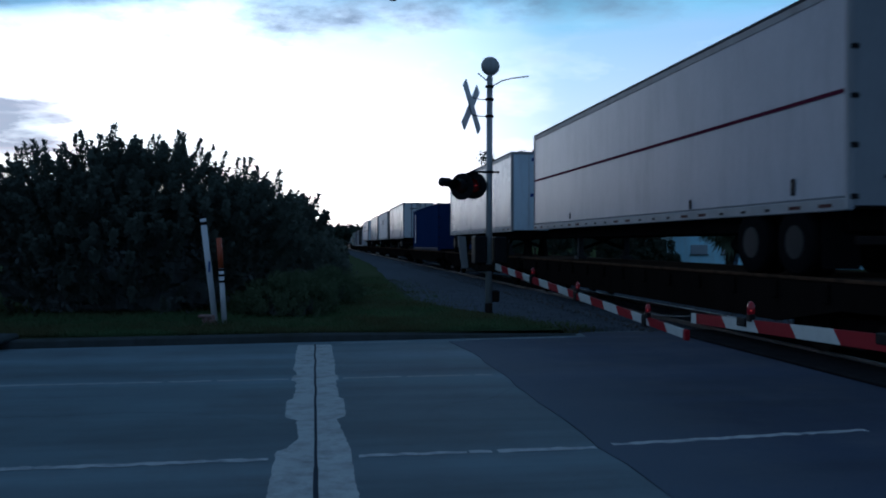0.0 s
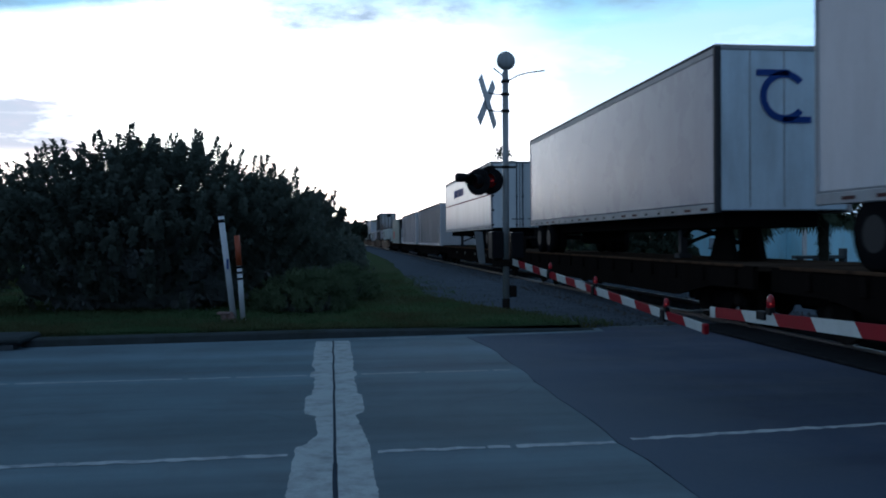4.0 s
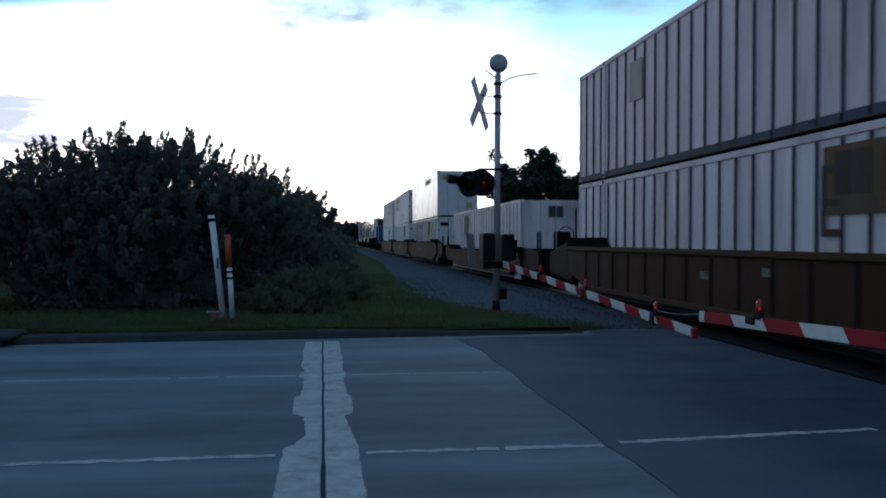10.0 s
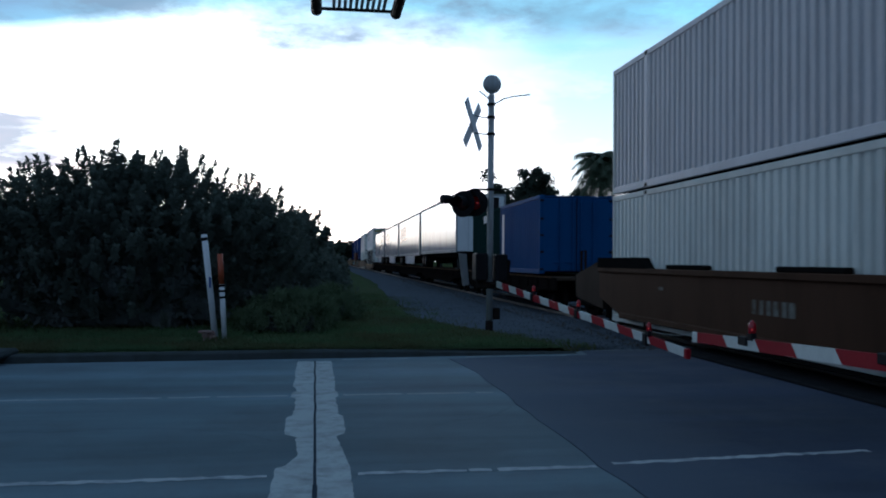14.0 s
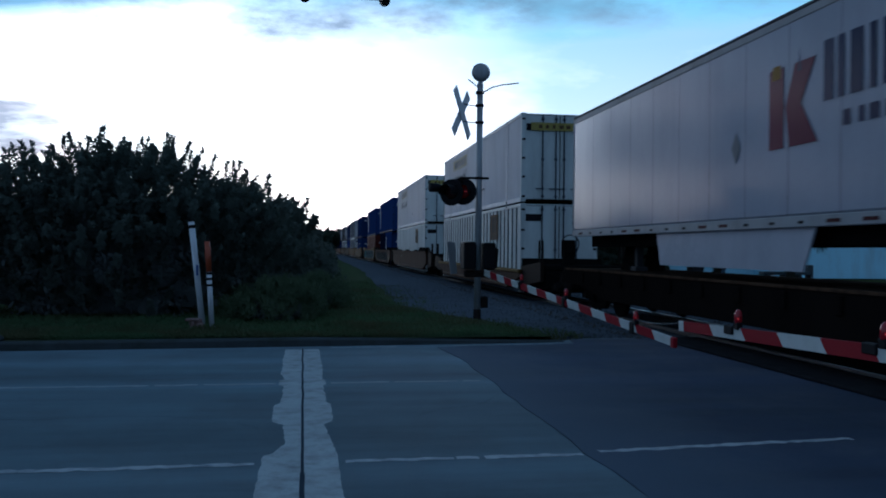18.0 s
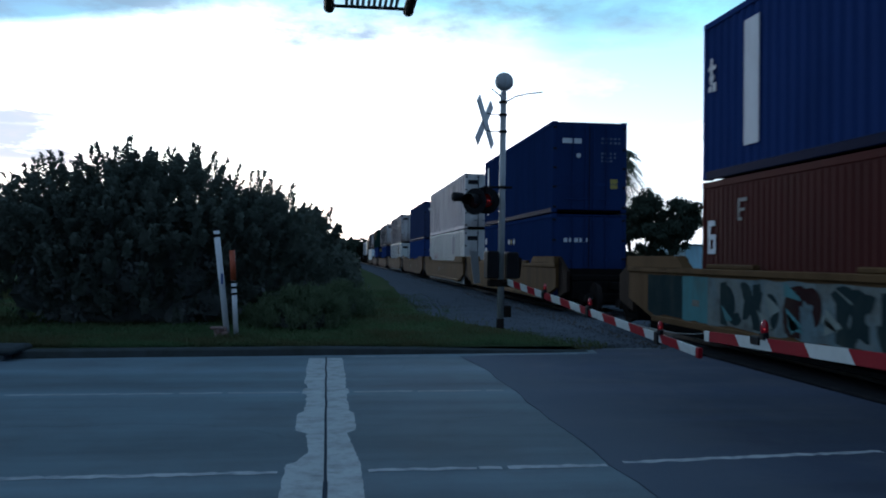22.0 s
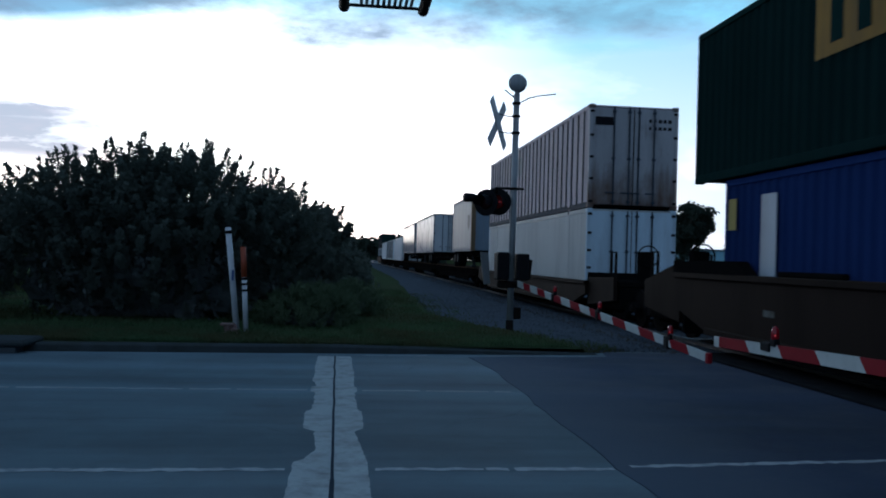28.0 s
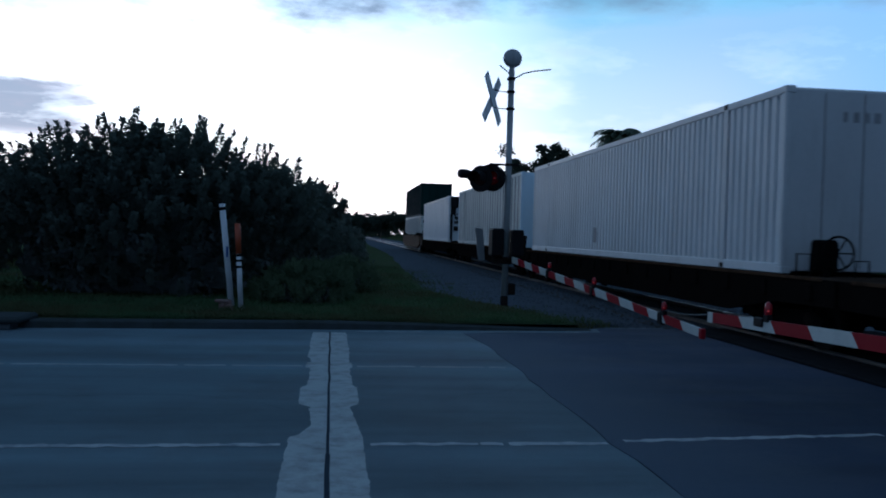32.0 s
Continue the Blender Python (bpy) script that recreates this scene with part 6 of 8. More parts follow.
def trailer(label, s0, s1, colour, end="doors_smooth", wheels_near=True, z_bottom=2.08, z_top=5.10, end_colour=None, seams=True, skirt=None, skirt_at=(3.6, 11.8)):
    """Semi-trailer on a flat car; its box runs from s0 (near end) to s1."""
    L, W, H = s1 - s0, 2.60, z_top - z_bottom
    t = thing("semi_trailer", label, "trailer", "trailers on the train")
    t.location = (SIDE_X, s0, z_bottom)
    body = part("box_body", cached(("tbody", round(L, 1), round(H, 2), colour.name), lambda: Shape().box(0.006, 0.05, 0.16, W - 0.006, L - 0.02, H, 0.035).mesh("box_body", colour)), None, t, "smooth panelled trailer body")
    part("bottom_rail", Shape().box(-0.008, 0.04, 0.0, 0.05, L - 0.04, 0.165, 0.012), rail_grey, t)
    part("bottom_rail", Shape().box(W - 0.05, 0.04, 0.0, W + 0.008, L - 0.04, 0.165, 0.012), rail_grey, t)
    part("top_rail", Shape().box(-0.006, 0.04, H - 0.17, 0.02, L - 0.04, H - 0.05, 0.008), rail_grey, t)
    part("roof_edge", Shape().box(-0.009, 0.03, H - 0.05, 0.03, L - 0.03, H + 0.004, 0.008), seam_dark, t, "dark roof edge")
    part("floor", Shape().box(0.05, 0.06, 0.02, W - 0.05, L - 0.06, 0.14), under_mat, t)
    for x in (-0.01, W - 0.09):
        for y in (-0.01, L - 0.09):
            part("corner_post", cached(("tpost", round(H, 2)), lambda: Shape().box(0, 0, 0, 0.10, 0.10, H, 0.02).mesh("corner_post", rail_grey)), None, t).location = (x, y, 0)
    if seams:
        me = cached(("tseam", round(H, 2)), lambda: Shape().box(0.0035, -0.006, 0.17, 0.0055, 0.006, H - 0.09).mesh("panel_seam", trailer_seam))
        for i in range(1, int(L / 1.22)):
            part("panel_seam", me, None, t).location = (0, 1.22 * i, 0)
    marker = cached(("marker",), lambda: Shape().box(-0.012, -0.07, 0.05, -0.0085, 0.07, 0.09).mesh("marker", black_mark))
    tape = cached(("tape",), lambda: Shape().box(-0.012, -0.15, 0.05, -0.0085, 0.15, 0.10).mesh("marker", dark_red))
    for i in range(int(L / 0.75)):
        part("marker", tape if i % 5 in (0, 1) else marker, None, t).location = (0, 0.5 + 0.75 * i, 0)
    holder = part("end_frame", Shape().box(-0.005, 0.0, H - 0.10, W + 0.005, 0.06, H - 0.002, 0.012), rail_grey, t)
    end_wall(t, end, W, H, end_colour or colour, rod_grey, 0.0)
    # One solid block, deeper than real cross members, to darken the gap below.
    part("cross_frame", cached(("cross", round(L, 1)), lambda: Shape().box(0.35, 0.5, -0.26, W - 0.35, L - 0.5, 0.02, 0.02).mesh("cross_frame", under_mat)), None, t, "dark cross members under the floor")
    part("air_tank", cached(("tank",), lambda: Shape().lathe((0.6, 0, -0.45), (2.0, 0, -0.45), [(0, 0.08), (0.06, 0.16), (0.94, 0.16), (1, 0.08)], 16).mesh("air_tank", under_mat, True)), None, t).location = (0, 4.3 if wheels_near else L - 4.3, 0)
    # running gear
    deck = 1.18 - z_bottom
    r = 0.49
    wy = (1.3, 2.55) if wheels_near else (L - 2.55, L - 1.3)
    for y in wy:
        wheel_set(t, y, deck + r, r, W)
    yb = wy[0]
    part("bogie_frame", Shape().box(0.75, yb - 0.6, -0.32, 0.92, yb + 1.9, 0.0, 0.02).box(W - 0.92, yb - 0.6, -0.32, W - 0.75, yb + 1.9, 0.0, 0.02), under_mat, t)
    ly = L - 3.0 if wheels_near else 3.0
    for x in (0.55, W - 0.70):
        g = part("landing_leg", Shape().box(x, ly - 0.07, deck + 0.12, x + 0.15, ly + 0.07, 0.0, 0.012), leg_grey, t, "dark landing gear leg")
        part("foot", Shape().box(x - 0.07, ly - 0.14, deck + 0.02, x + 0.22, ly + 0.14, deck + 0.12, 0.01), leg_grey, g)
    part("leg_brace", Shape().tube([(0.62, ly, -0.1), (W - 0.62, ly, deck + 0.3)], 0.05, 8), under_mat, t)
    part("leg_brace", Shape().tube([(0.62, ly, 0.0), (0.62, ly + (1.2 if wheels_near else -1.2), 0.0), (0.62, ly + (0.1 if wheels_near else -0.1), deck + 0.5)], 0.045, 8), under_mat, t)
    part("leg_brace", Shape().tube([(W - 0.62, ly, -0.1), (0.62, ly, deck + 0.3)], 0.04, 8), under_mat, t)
    if wheels_near:
        part("rear_bumper", Shape().box(0.15, 0.0, deck + 0.45, W - 0.15, 0.09, deck + 0.57, 0.015), dark_steel, t)
        for x in (0.55, W - 0.62):
            part("bumper_strut", Shape().box(x, 0.0, deck + 0.55, x + 0.08, 0.08, 0.02, 0.01), dark_steel, t)
        for x in (0.05, W - 0.62):
            part("mud_flap", Shape().box(x, wy[0] - 0.66, deck + 0.12, x + 0.56, wy[0] - 0.64, deck + 0.80), rubber, t, "mud flap")
    if skirt:
        part("side_skirt", Shape().prism([(0.06, skirt_at[0], 0.0), (0.06, skirt_at[1], 0.0), (0.06, skirt_at[1] - 0.2, -0.62), (0.06, skirt_at[0] + 0.3, -0.62)], (0.03, 0, 0)), skirt, t, "white side skirt")
    moving(t, s0)
    return t, L, H, W, 0.006


def truck(parent, y, detail=True):
    """A two-axle bogie under a car, centred at y; x from the car's own side."""
    cx = 1.30
    fr = part("truck", Shape().box(cx - 1.0, y - 0.22, 0.34, cx + 1.0, y + 0.22, 0.62, 0.03), under_mat, parent, "dark steel bogie")
    for sx in (-0.98, 0.98):
        out = [(0, -1.25, 0.52), (0, -0.95, 0.66), (0, -0.35, 0.62), (0, -0.28, 0.34), (0, 0.28, 0.34), (0, 0.35, 0.62), (0, 0.95, 0.66), (0, 1.25, 0.52), (0, 1.2, 0.40), (0, 0.7, 0.44), (0, 0.45, 0.22), (0, -0.45, 0.22), (0, -0.7, 0.44), (0, -1.2, 0.40)]
        part("side_frame", Shape().prism([(cx + sx - 0.06 + p[0], y + p[1], p[2]) for p in out], (0.12, 0, 0)), under_mat, fr)
        for q in (-0.88, 0.88):
            part("wheel", Shape().lathe((cx + sx * 0.76 - 0.065, y + q, 0.50), (cx + sx * 0.76 + 0.065, y + q, 0.50), [(0, 0.40), (0.02, 0.45), (0.3, 0.45), (0.31, 0.42), (1, 0.42)] if sx < 0 else [(0, 0.42), (0.69, 0.42), (0.7, 0.45), (0.98, 0.45), (1, 0.40)], 24), dark_steel, fr, "railway wheel")
            part("bearing", Shape().lathe((cx + sx - 0.09, y + q, 0.50), (cx + sx + 0.09, y + q, 0.50), [(0, 0.09), (0.2, 0.12), (0.8, 0.12), (1, 0.09)], 14), dark_steel, fr)


def coupler(parent, y0, y1, x=1.30):
    part("coupler", Shape().box(x - 0.10, min(y0, y1), 0.72, x + 0.10, max(y0, y1), 0.95, 0.02), under_mat, parent)


def well_car(label, s0, s1, colour, ga, gb, truck_near=True, truck_far=True, top=1.50, marks=0, side=None, hump=0.18, chord=None, pads=True):
    """Well car unit under a load from s0 to s1; ga, gb: length of the platforms before and behind."""
    L, W = s1 - s0, 2.60
    c = thing("well_car", label, "well car", "railway cars")
    c.location = (SIDE_X, s0, 0.06)
    e = 0.28                              # the well is a little longer than its load
    for sx in (0, 1):
        x0, x1 = (-0.14, -0.02) if sx == 0 else (W + 0.02, W + 0.14)
        lo = 0.36
        out = [(x0, -e - 0.2, 0.75), (x0, 1.1, lo), (x0, L - 1.1, lo), (x0, L + e + 0.2, 0.75), (x0, L + e + 0.2, top - 0.06), (x0, -e - 0.2, top - 0.06)]
        part("side_sill", Shape().prism(out, (x1 - x0, 0, 0)), side or colour, c, "weathered well car side")
        xa, xb = (x0 - 0.05, x1 + 0.02) if sx == 0 else (x0 - 0.02, x1 + 0.05)
        part("top_chord", Shape().box(xa, -e - 0.2, top - 0.16, xb, L + e + 0.2, top - 0.05, 0.015), chord or colour, c)
        part("bottom_chord", Shape().box(xa, 1.0, lo - 0.02, xb, L - 1.0, lo + 0.10, 0.015), colour, c)
        if hump > 0.1:
            for ya, yb, sl in ((-e - 0.2, 2.3, 0.35), (L + e + 0.2, L - 2.3, -0.35)):
                part("end_guide", Shape().prism([(xa, ya, top - 0.052), (xa, yb + sl, top - 0.052), (xa, yb, top + hump), (xa, ya, top + hump)], (xb - xa, 0, 0)), under_mat if colour in (well_brown, well_red) else colour, c, "raised end guide")
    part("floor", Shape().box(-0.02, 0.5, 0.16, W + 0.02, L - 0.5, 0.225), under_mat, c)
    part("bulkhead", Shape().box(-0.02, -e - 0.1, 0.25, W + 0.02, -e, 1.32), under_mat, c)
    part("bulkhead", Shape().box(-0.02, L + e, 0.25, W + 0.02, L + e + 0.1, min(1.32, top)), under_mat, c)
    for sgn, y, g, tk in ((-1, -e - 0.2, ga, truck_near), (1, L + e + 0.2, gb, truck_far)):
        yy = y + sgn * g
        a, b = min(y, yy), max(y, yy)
        # Solid block added to make the gap over the truck dark.
        part("draft_gear", Shape().box(0.12, a, 0.42, W - 0.12, b, 0.97, 0.03), under_mat, c, "dark block standing for draft gear and brake rigging")
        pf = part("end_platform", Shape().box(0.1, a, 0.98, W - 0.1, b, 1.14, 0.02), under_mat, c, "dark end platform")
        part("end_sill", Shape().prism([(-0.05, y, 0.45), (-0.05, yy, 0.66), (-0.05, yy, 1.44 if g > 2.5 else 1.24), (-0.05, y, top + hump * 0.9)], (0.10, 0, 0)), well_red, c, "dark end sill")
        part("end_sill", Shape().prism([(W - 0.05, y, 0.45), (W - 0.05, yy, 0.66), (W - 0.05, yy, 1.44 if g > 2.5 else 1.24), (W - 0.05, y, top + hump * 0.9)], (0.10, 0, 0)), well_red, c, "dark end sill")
        if g > 1.2:
            for x in (0.05, W - 0.05):
                part("hand_rail", Shape().tube([(x, yy - sgn * 0.15, 1.14), (x, yy - sgn * 0.15, 1.86), (x, yy - sgn * 0.5, 1.86), (x, yy - sgn * 0.5, 1.14)], 0.034, 6), dark_steel, pf)
            part("brake_stand", Shape().box(W * 0.30, min(yy - sgn * 0.7, yy - sgn * 0.4), 1.14, W * 0.44, max(yy - sgn * 0.7, yy - sgn * 0.4), 1.9, 0.02), under_mat, pf, "dark brake stand")
            wy = min(yy - sgn * 0.7, yy - sgn * 0.4) - 0.04
            ring = [2 * math.pi * q / 20 for q in range(21)]
            part("brake_wheel", Shape().tube([(W * 0.37 + 0.27 * math.cos(q), wy, 1.78 + 0.27 * math.sin(q)) for q in ring], 0.018, 6, False), under_mat, pf, "dark hand brake wheel", True)
        if tk:
            truck(c, yy - sgn * 0.4 if g > 1.2 else yy)
        coupler(c, yy, yy + sgn * 0.9)
    rnd = random.Random(int(s0))
    if marks:
        bars(c, -0.14, L * 0.52, 0.80, 6, 0.16, 0.22, 0.06, dull_mark, label="pale reporting marks as bars")
    for k in range(2):
        y, z = L * rnd.uniform(0.1, 0.9), rnd.uniform(0.75, 1.1)
        part("small_marking", Shape().box(-0.146, y, z, -0.1405, y + rnd.uniform(0.15, 0.35), z + rnd.uniform(0.06, 0.14)), dull_mark, c, "small pale marking")
    if hump > 0.1 and pads:
        for k in range(3):
            y = 4.4 + (L - 8.8) * k / 2
            part("guide_block", Shape().box(-0.16, y - 0.85, top - 0.05, -0.02, y + 0.85, top + 0.035, 0.02), under_mat if colour in (well_brown, well_red) else colour, c, "long guide pad")
    moving(c, s0)
    return c


def flat_car(label, s0, s1, colour=None, deck=1.14, wheel=False):
    """Flat car with a dark deck, deep side sill, stake pockets and two bogies."""
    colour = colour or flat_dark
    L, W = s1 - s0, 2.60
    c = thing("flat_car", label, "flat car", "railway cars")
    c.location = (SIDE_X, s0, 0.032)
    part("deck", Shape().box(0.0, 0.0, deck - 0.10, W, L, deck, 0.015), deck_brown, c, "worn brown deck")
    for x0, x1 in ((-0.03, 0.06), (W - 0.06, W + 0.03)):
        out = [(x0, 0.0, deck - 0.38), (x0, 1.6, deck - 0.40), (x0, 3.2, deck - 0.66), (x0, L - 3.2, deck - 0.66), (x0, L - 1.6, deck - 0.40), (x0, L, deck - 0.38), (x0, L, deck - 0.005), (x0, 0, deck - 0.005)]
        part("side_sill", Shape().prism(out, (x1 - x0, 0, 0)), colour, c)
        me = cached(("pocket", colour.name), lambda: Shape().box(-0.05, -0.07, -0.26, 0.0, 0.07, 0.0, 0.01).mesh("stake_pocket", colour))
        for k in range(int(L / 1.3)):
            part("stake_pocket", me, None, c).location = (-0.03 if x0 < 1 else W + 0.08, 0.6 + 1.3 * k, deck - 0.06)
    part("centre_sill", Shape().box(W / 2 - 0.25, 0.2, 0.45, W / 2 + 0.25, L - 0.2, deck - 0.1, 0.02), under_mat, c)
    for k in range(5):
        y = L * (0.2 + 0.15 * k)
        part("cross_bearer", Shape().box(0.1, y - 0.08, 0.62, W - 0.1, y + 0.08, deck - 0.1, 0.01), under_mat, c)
    truck(c, 2.0)
    truck(c, L - 2.0)
    coupler(c, 0, -0.8)
    coupler(c, L, L + 0.8)
    part("rub_rail", Shape().box(-0.055, 0.3, deck - 0.03, -0.032, L - 0.3, deck + 0.02, 0.006), rust_edge, c, "worn rusty deck edge")
    if wheel:
        cz, yw, rim = deck + 0.36, 1.12, Shape()
        rim.tube([(0.70 + 0.25 * math.cos(a), yw, cz + 0.25 * math.sin(a)) for a in [2 * math.pi * q / 24 for q in range(25)]], 0.018, 8, False)
        w = part("brake_wheel", rim, under_mat, c, "dark spoked hand brake wheel", True)
        for q in range(6):
            a = math.pi * q / 3
            part("spoke", Shape().tube([(0.70, yw + 0.03, cz), (0.70 + 0.25 * math.cos(a), yw, cz + 0.25 * math.sin(a))], 0.012, 6), under_mat, w)
        part("gear_housing", Shape().box(0.36, yw + 0.05, cz - 0.30, 0.76, yw + 0.22, cz + 0.20, 0.05), under_mat, w, "dark brake gear housing")
        part("brake_column", Shape().box(0.50, yw + 0.04, deck, 0.62, yw + 0.16, cz, 0.01), under_mat, w)
        for x, h in ((0.04, 0.34), (0.98, 0.25)):
            part("grab_iron", Shape().tube([(x, yw, deck), (x, yw, deck + h), (x + 0.22, yw, deck + h), (x + 0.22, yw, deck)], 0.016, 6), under_mat, c)
    moving(c, s0)
    return c


def hitch(s, label="dark folding trailer hitch on the flat car deck"):
    h = thing("trailer_hitch", label, "trailer hitch", "hitches")
    h.location = (SIDE_X, s, 1.18)
    part("stand", Shape().prism([(0.95, -0.5, 0.0), (0.95, 0.6, 0.0), (0.95, 0.15, 0.82), (0.95, -0.15, 0.82)], (0.12, 0, 0)), under_mat, h)
    part("stand", Shape().prism([(1.53, -0.5, 0.0), (1.53, 0.6, 0.0), (1.53, 0.15, 0.82), (1.53, -0.15, 0.82)], (0.12, 0, 0)), under_mat, h)
    part("head_plate", Shape().box(0.85, -0.35, 0.80, 1.75, 0.35, 0.88, 0.02), under_mat, h)
    moving(h, s)


def logo_ring(c, x, z, r, material, label="dark ring emblem"):
    """A broken ring with two tails on the near end of a trailer."""
    ob = c[0]
    sh = Shape()
    n = 26
    for i in range(n):
        a, b = radians(40 + 280 * i / n), radians(40 + 280 * (i + 1) / n)
        sh.prism([(x + r * math.cos(a), -0.006, z + r * math.sin(a)), (x + r * math.cos(b), -0.006, z + r * math.sin(b)), (x + 0.74 * r * math.cos(b), -0.006, z + 0.74 * r * math.sin(b)), (x + 0.74 * r * math.cos(a), -0.006, z + 0.74 * r * math.sin(a))], (0, 0.024, 0))
    sh.box(x - r * 1.15, -0.006, z + r * 0.80, x + r * 0.2, 0.018, z + r * 1.04)
    sh.box(x - r * 0.1, -0.006, z - r * 1.04, x + r * 1.1, 0.018, z - r * 0.80)
    part("emblem", sh, material, ob, label)


def side_letters(c, y_left, z, height, count, material, seed, label):
    """A painted name as a row of plain blocks, each a broad bar and a slim one; y_left is the end further along the train."""
    ob = c[0]
    rnd = random.Random(seed)
    y = y_left
    for i in range(count):
        sh = Shape()
        w = height * rnd.uniform(0.50, 0.70)
        k, g = height * rnd.uniform(0.26, 0.34), height * rnd.uniform(0.14, 0.20)
        sh.box(-0.006, y - k, z, -0.001, y, z + height)
        sh.box(-0.006, y - w, z, -0.001, y - w + g, z + height)
        y -= w + height * 0.15
        part("name_block", sh, material, ob, label)


def build_train():
    F = flat_car
    dark = "dark grimy flat car carrying "
    # trailers and boxes on flat cars
    c = trailer("long white trailer with a maroon stripe along its side", 10.1, 26.6, trailer_bright, "doors_smooth", True, end_colour=grey_front, seams=False)
    part("stripe", Shape().box(-0.005, 0.1, 1.53, -0.0005, 16.4, 1.588), maroon, c[0], "thin maroon stripe")
    for y, z0, z1 in ((1.25, 0.26, 0.50), (4.7, 0.20, 0.37), (12.4, 0.25, 0.40)):
        part("side_vent", Shape().box(-0.012, y, z0, -0.004, y + 0.10, z1, 0.003), black_mark, c[0], "small dark side vent")
    F(dark + "a striped trailer", 8.6, 28.0)
    c = trailer("white trailer with a blue ring emblem on its front", 29.9, 44.7, trailer_white, "plain", False, z_top=4.95, end_colour=pale_blue_end, seams=False)
    logo_ring(c, 1.3, 2.15, 0.48, blue_mark)
    bars(c[0], 0.7, 0.019, 1.25, 6, 0.13, 0.12, 0.06, blue_mark, "end")
    F(dark + "a white trailer", 28.6, 46.6)
    hitch(31.5)
    c = container("dark blue corrugated container on a flat car", 50.35, 64.25, 1.22, blue_deep, "corr", "doors", 2.86, 2.44, 0.08, stripe=1.45)
    F(dark + "a blue container", 48.0, 66.2)
    # Doors whiter than the sides: the light they catch is in the colour.
    c = trailer("white trailer with double rear doors and dark hinges", 71.7, 86.5, trailer_white, "doors_smooth", True, seams=False, end_colour=white_clean)
    part("placard", Shape().box(2.1, -0.01, 0.55, 2.45, 0.005, 0.88), yellow_mark, c[0], "yellow placard")
    patch_on_side(c, 12.45, 13.25, 1.3, 2.3, rail_grey, "faded square emblem")
    patch_on_side(c, 12.65, 13.05, 1.55, 2.05, trailer_white, "pale middle of the emblem", 0.005)
    bars(c[0], 0.55, 0.008, 2.45, 4, 0.10, 0.12, 0.04, black_mark, "end")
    bars(c[0], 1.65, 0.008, 2.45, 5, 0.10, 0.12, 0.04, black_mark, "end")
    F(dark + "a trailer with rear doors", 68.2, 87.6)
    c = trailer("pale refrigerated trailer with a cooling unit on its front", 89.7, 103.0, lilac, "reefer", False)
    side_letters(c, 8.0, 1.65, 0.50, 7, rail_grey, 3, "faded grey name marks")
    F(dark + "a refrigerated trailer", 88.2, 104.2)
    hitch(91.4)
    c = trailer("white trailer with dark corner posts and a blue ring emblem", 106.2, 121.2, trailer_white, "plain", False, end_colour=pale_blue_end, seams=False)
    logo_ring(c, 1.3, 2.1, 0.46, blue_mark)
    part("dark_post", Shape().box(-0.014, -0.014, 0.0, 0.10, 0.10, 3.0, 0.02), seam_dark, c[0])
    F(dark + "a white trailer", 104.8, 122.6)
    hitch(108.0)
    # Lighter doors again, for the light that falls on the end.
    c = trailer("white trailer with a maroon stripe and rear doors", 129.1, 145.6, trailer_bright, "doors_smooth", True, end_colour=white_clean, seams=False)
    part("stripe", Shape().box(-0.005, 0.1, 1.53, -0.0005, 16.4, 1.588), maroon, c[0], "thin maroon stripe")
    side_letters(c, 12.4, 1.95, 0.42, 12, blue_mark, 5, "dark blue name marks")
    k = F(dark + "a striped trailer", 125.5, 146.8)
    for y in (4.6, 7.9, 11.3, 14.6):
        part("white_label", Shape().box(-0.036, y, 0.80, -0.0305, y + 0.36, 0.93), dull_mark, k, "small pale label on the side sill")
    c = container("white container with dark side posts and a pale front", 148.65, 165.2, 1.20, white_rust, "post", "plain", 2.92, top_rail=seam_dark, end_colour=lilac)
    patch_on_side(c, 0.20, 0.55, 0.22, 0.50, white_mark)
    F(dark + "a ribbed white container", 147.4, 166.2)
    c = container("white container with side posts on a flat car", 167.7, 184.3, 1.20, white_rust, "post", "plain", 2.92, end_colour=lilac, rib_colour=rib_grey, top_rail=seam_dark)
    F(dark + "a ribbed white container", 166.8, 186.6)
    c = container("grey white refrigerated container with red name marks", 190.9, 203.3, 1.20, cream_grey, "faint", "reefer", 2.86, 2.44, 0.08)
    for k in range(3):
        ring = Shape()
        for q in range(16):
            a, d = 2 * math.pi * q / 16, 2 * math.pi * (q + 1) / 16
            y, z = 10.0 - 0.72 * k, 1.12
            ring.prism([(0.007, y + 0.37 * math.cos(a), z + 0.34 * math.sin(a)), (0.007, y + 0.37 * math.cos(d), z + 0.34 * math.sin(d)), (0.007, y + 0.12 * math.cos(d), z + 0.12 * math.sin(d)), (0.007, y + 0.12 * math.cos(a), z + 0.12 * math.sin(a))], (0.004, 0, 0))
        part("emblem_ring", ring, signal_red, c[0], "red ring of the emblem")
    part("emblem_foot", Shape().box(0.007, 7.55, 0.62, 0.011, 10.35, 0.74), signal_red, c[0], "red bar of the emblem")
    F(dark + "a refrigerated container", 188.6, 205.0)
    # first well cars
    c = container("low white container with fine posts in a brown well car", 210.6, 227.2, 0.27, white, "post", "bays", 2.90, rib_colour=white)
    emblem(c, 12.9)
    k = well_car("brown weathered well car with a single white container", 210.6, 227.2, well_brown, 2.6, 2.4)
    part("yellow_panel", Shape().box(-0.056, 17.15, 0.78, -0.0505, 18.0, 0.98), well_yellow, k, "dull yellow panel on the end sill")
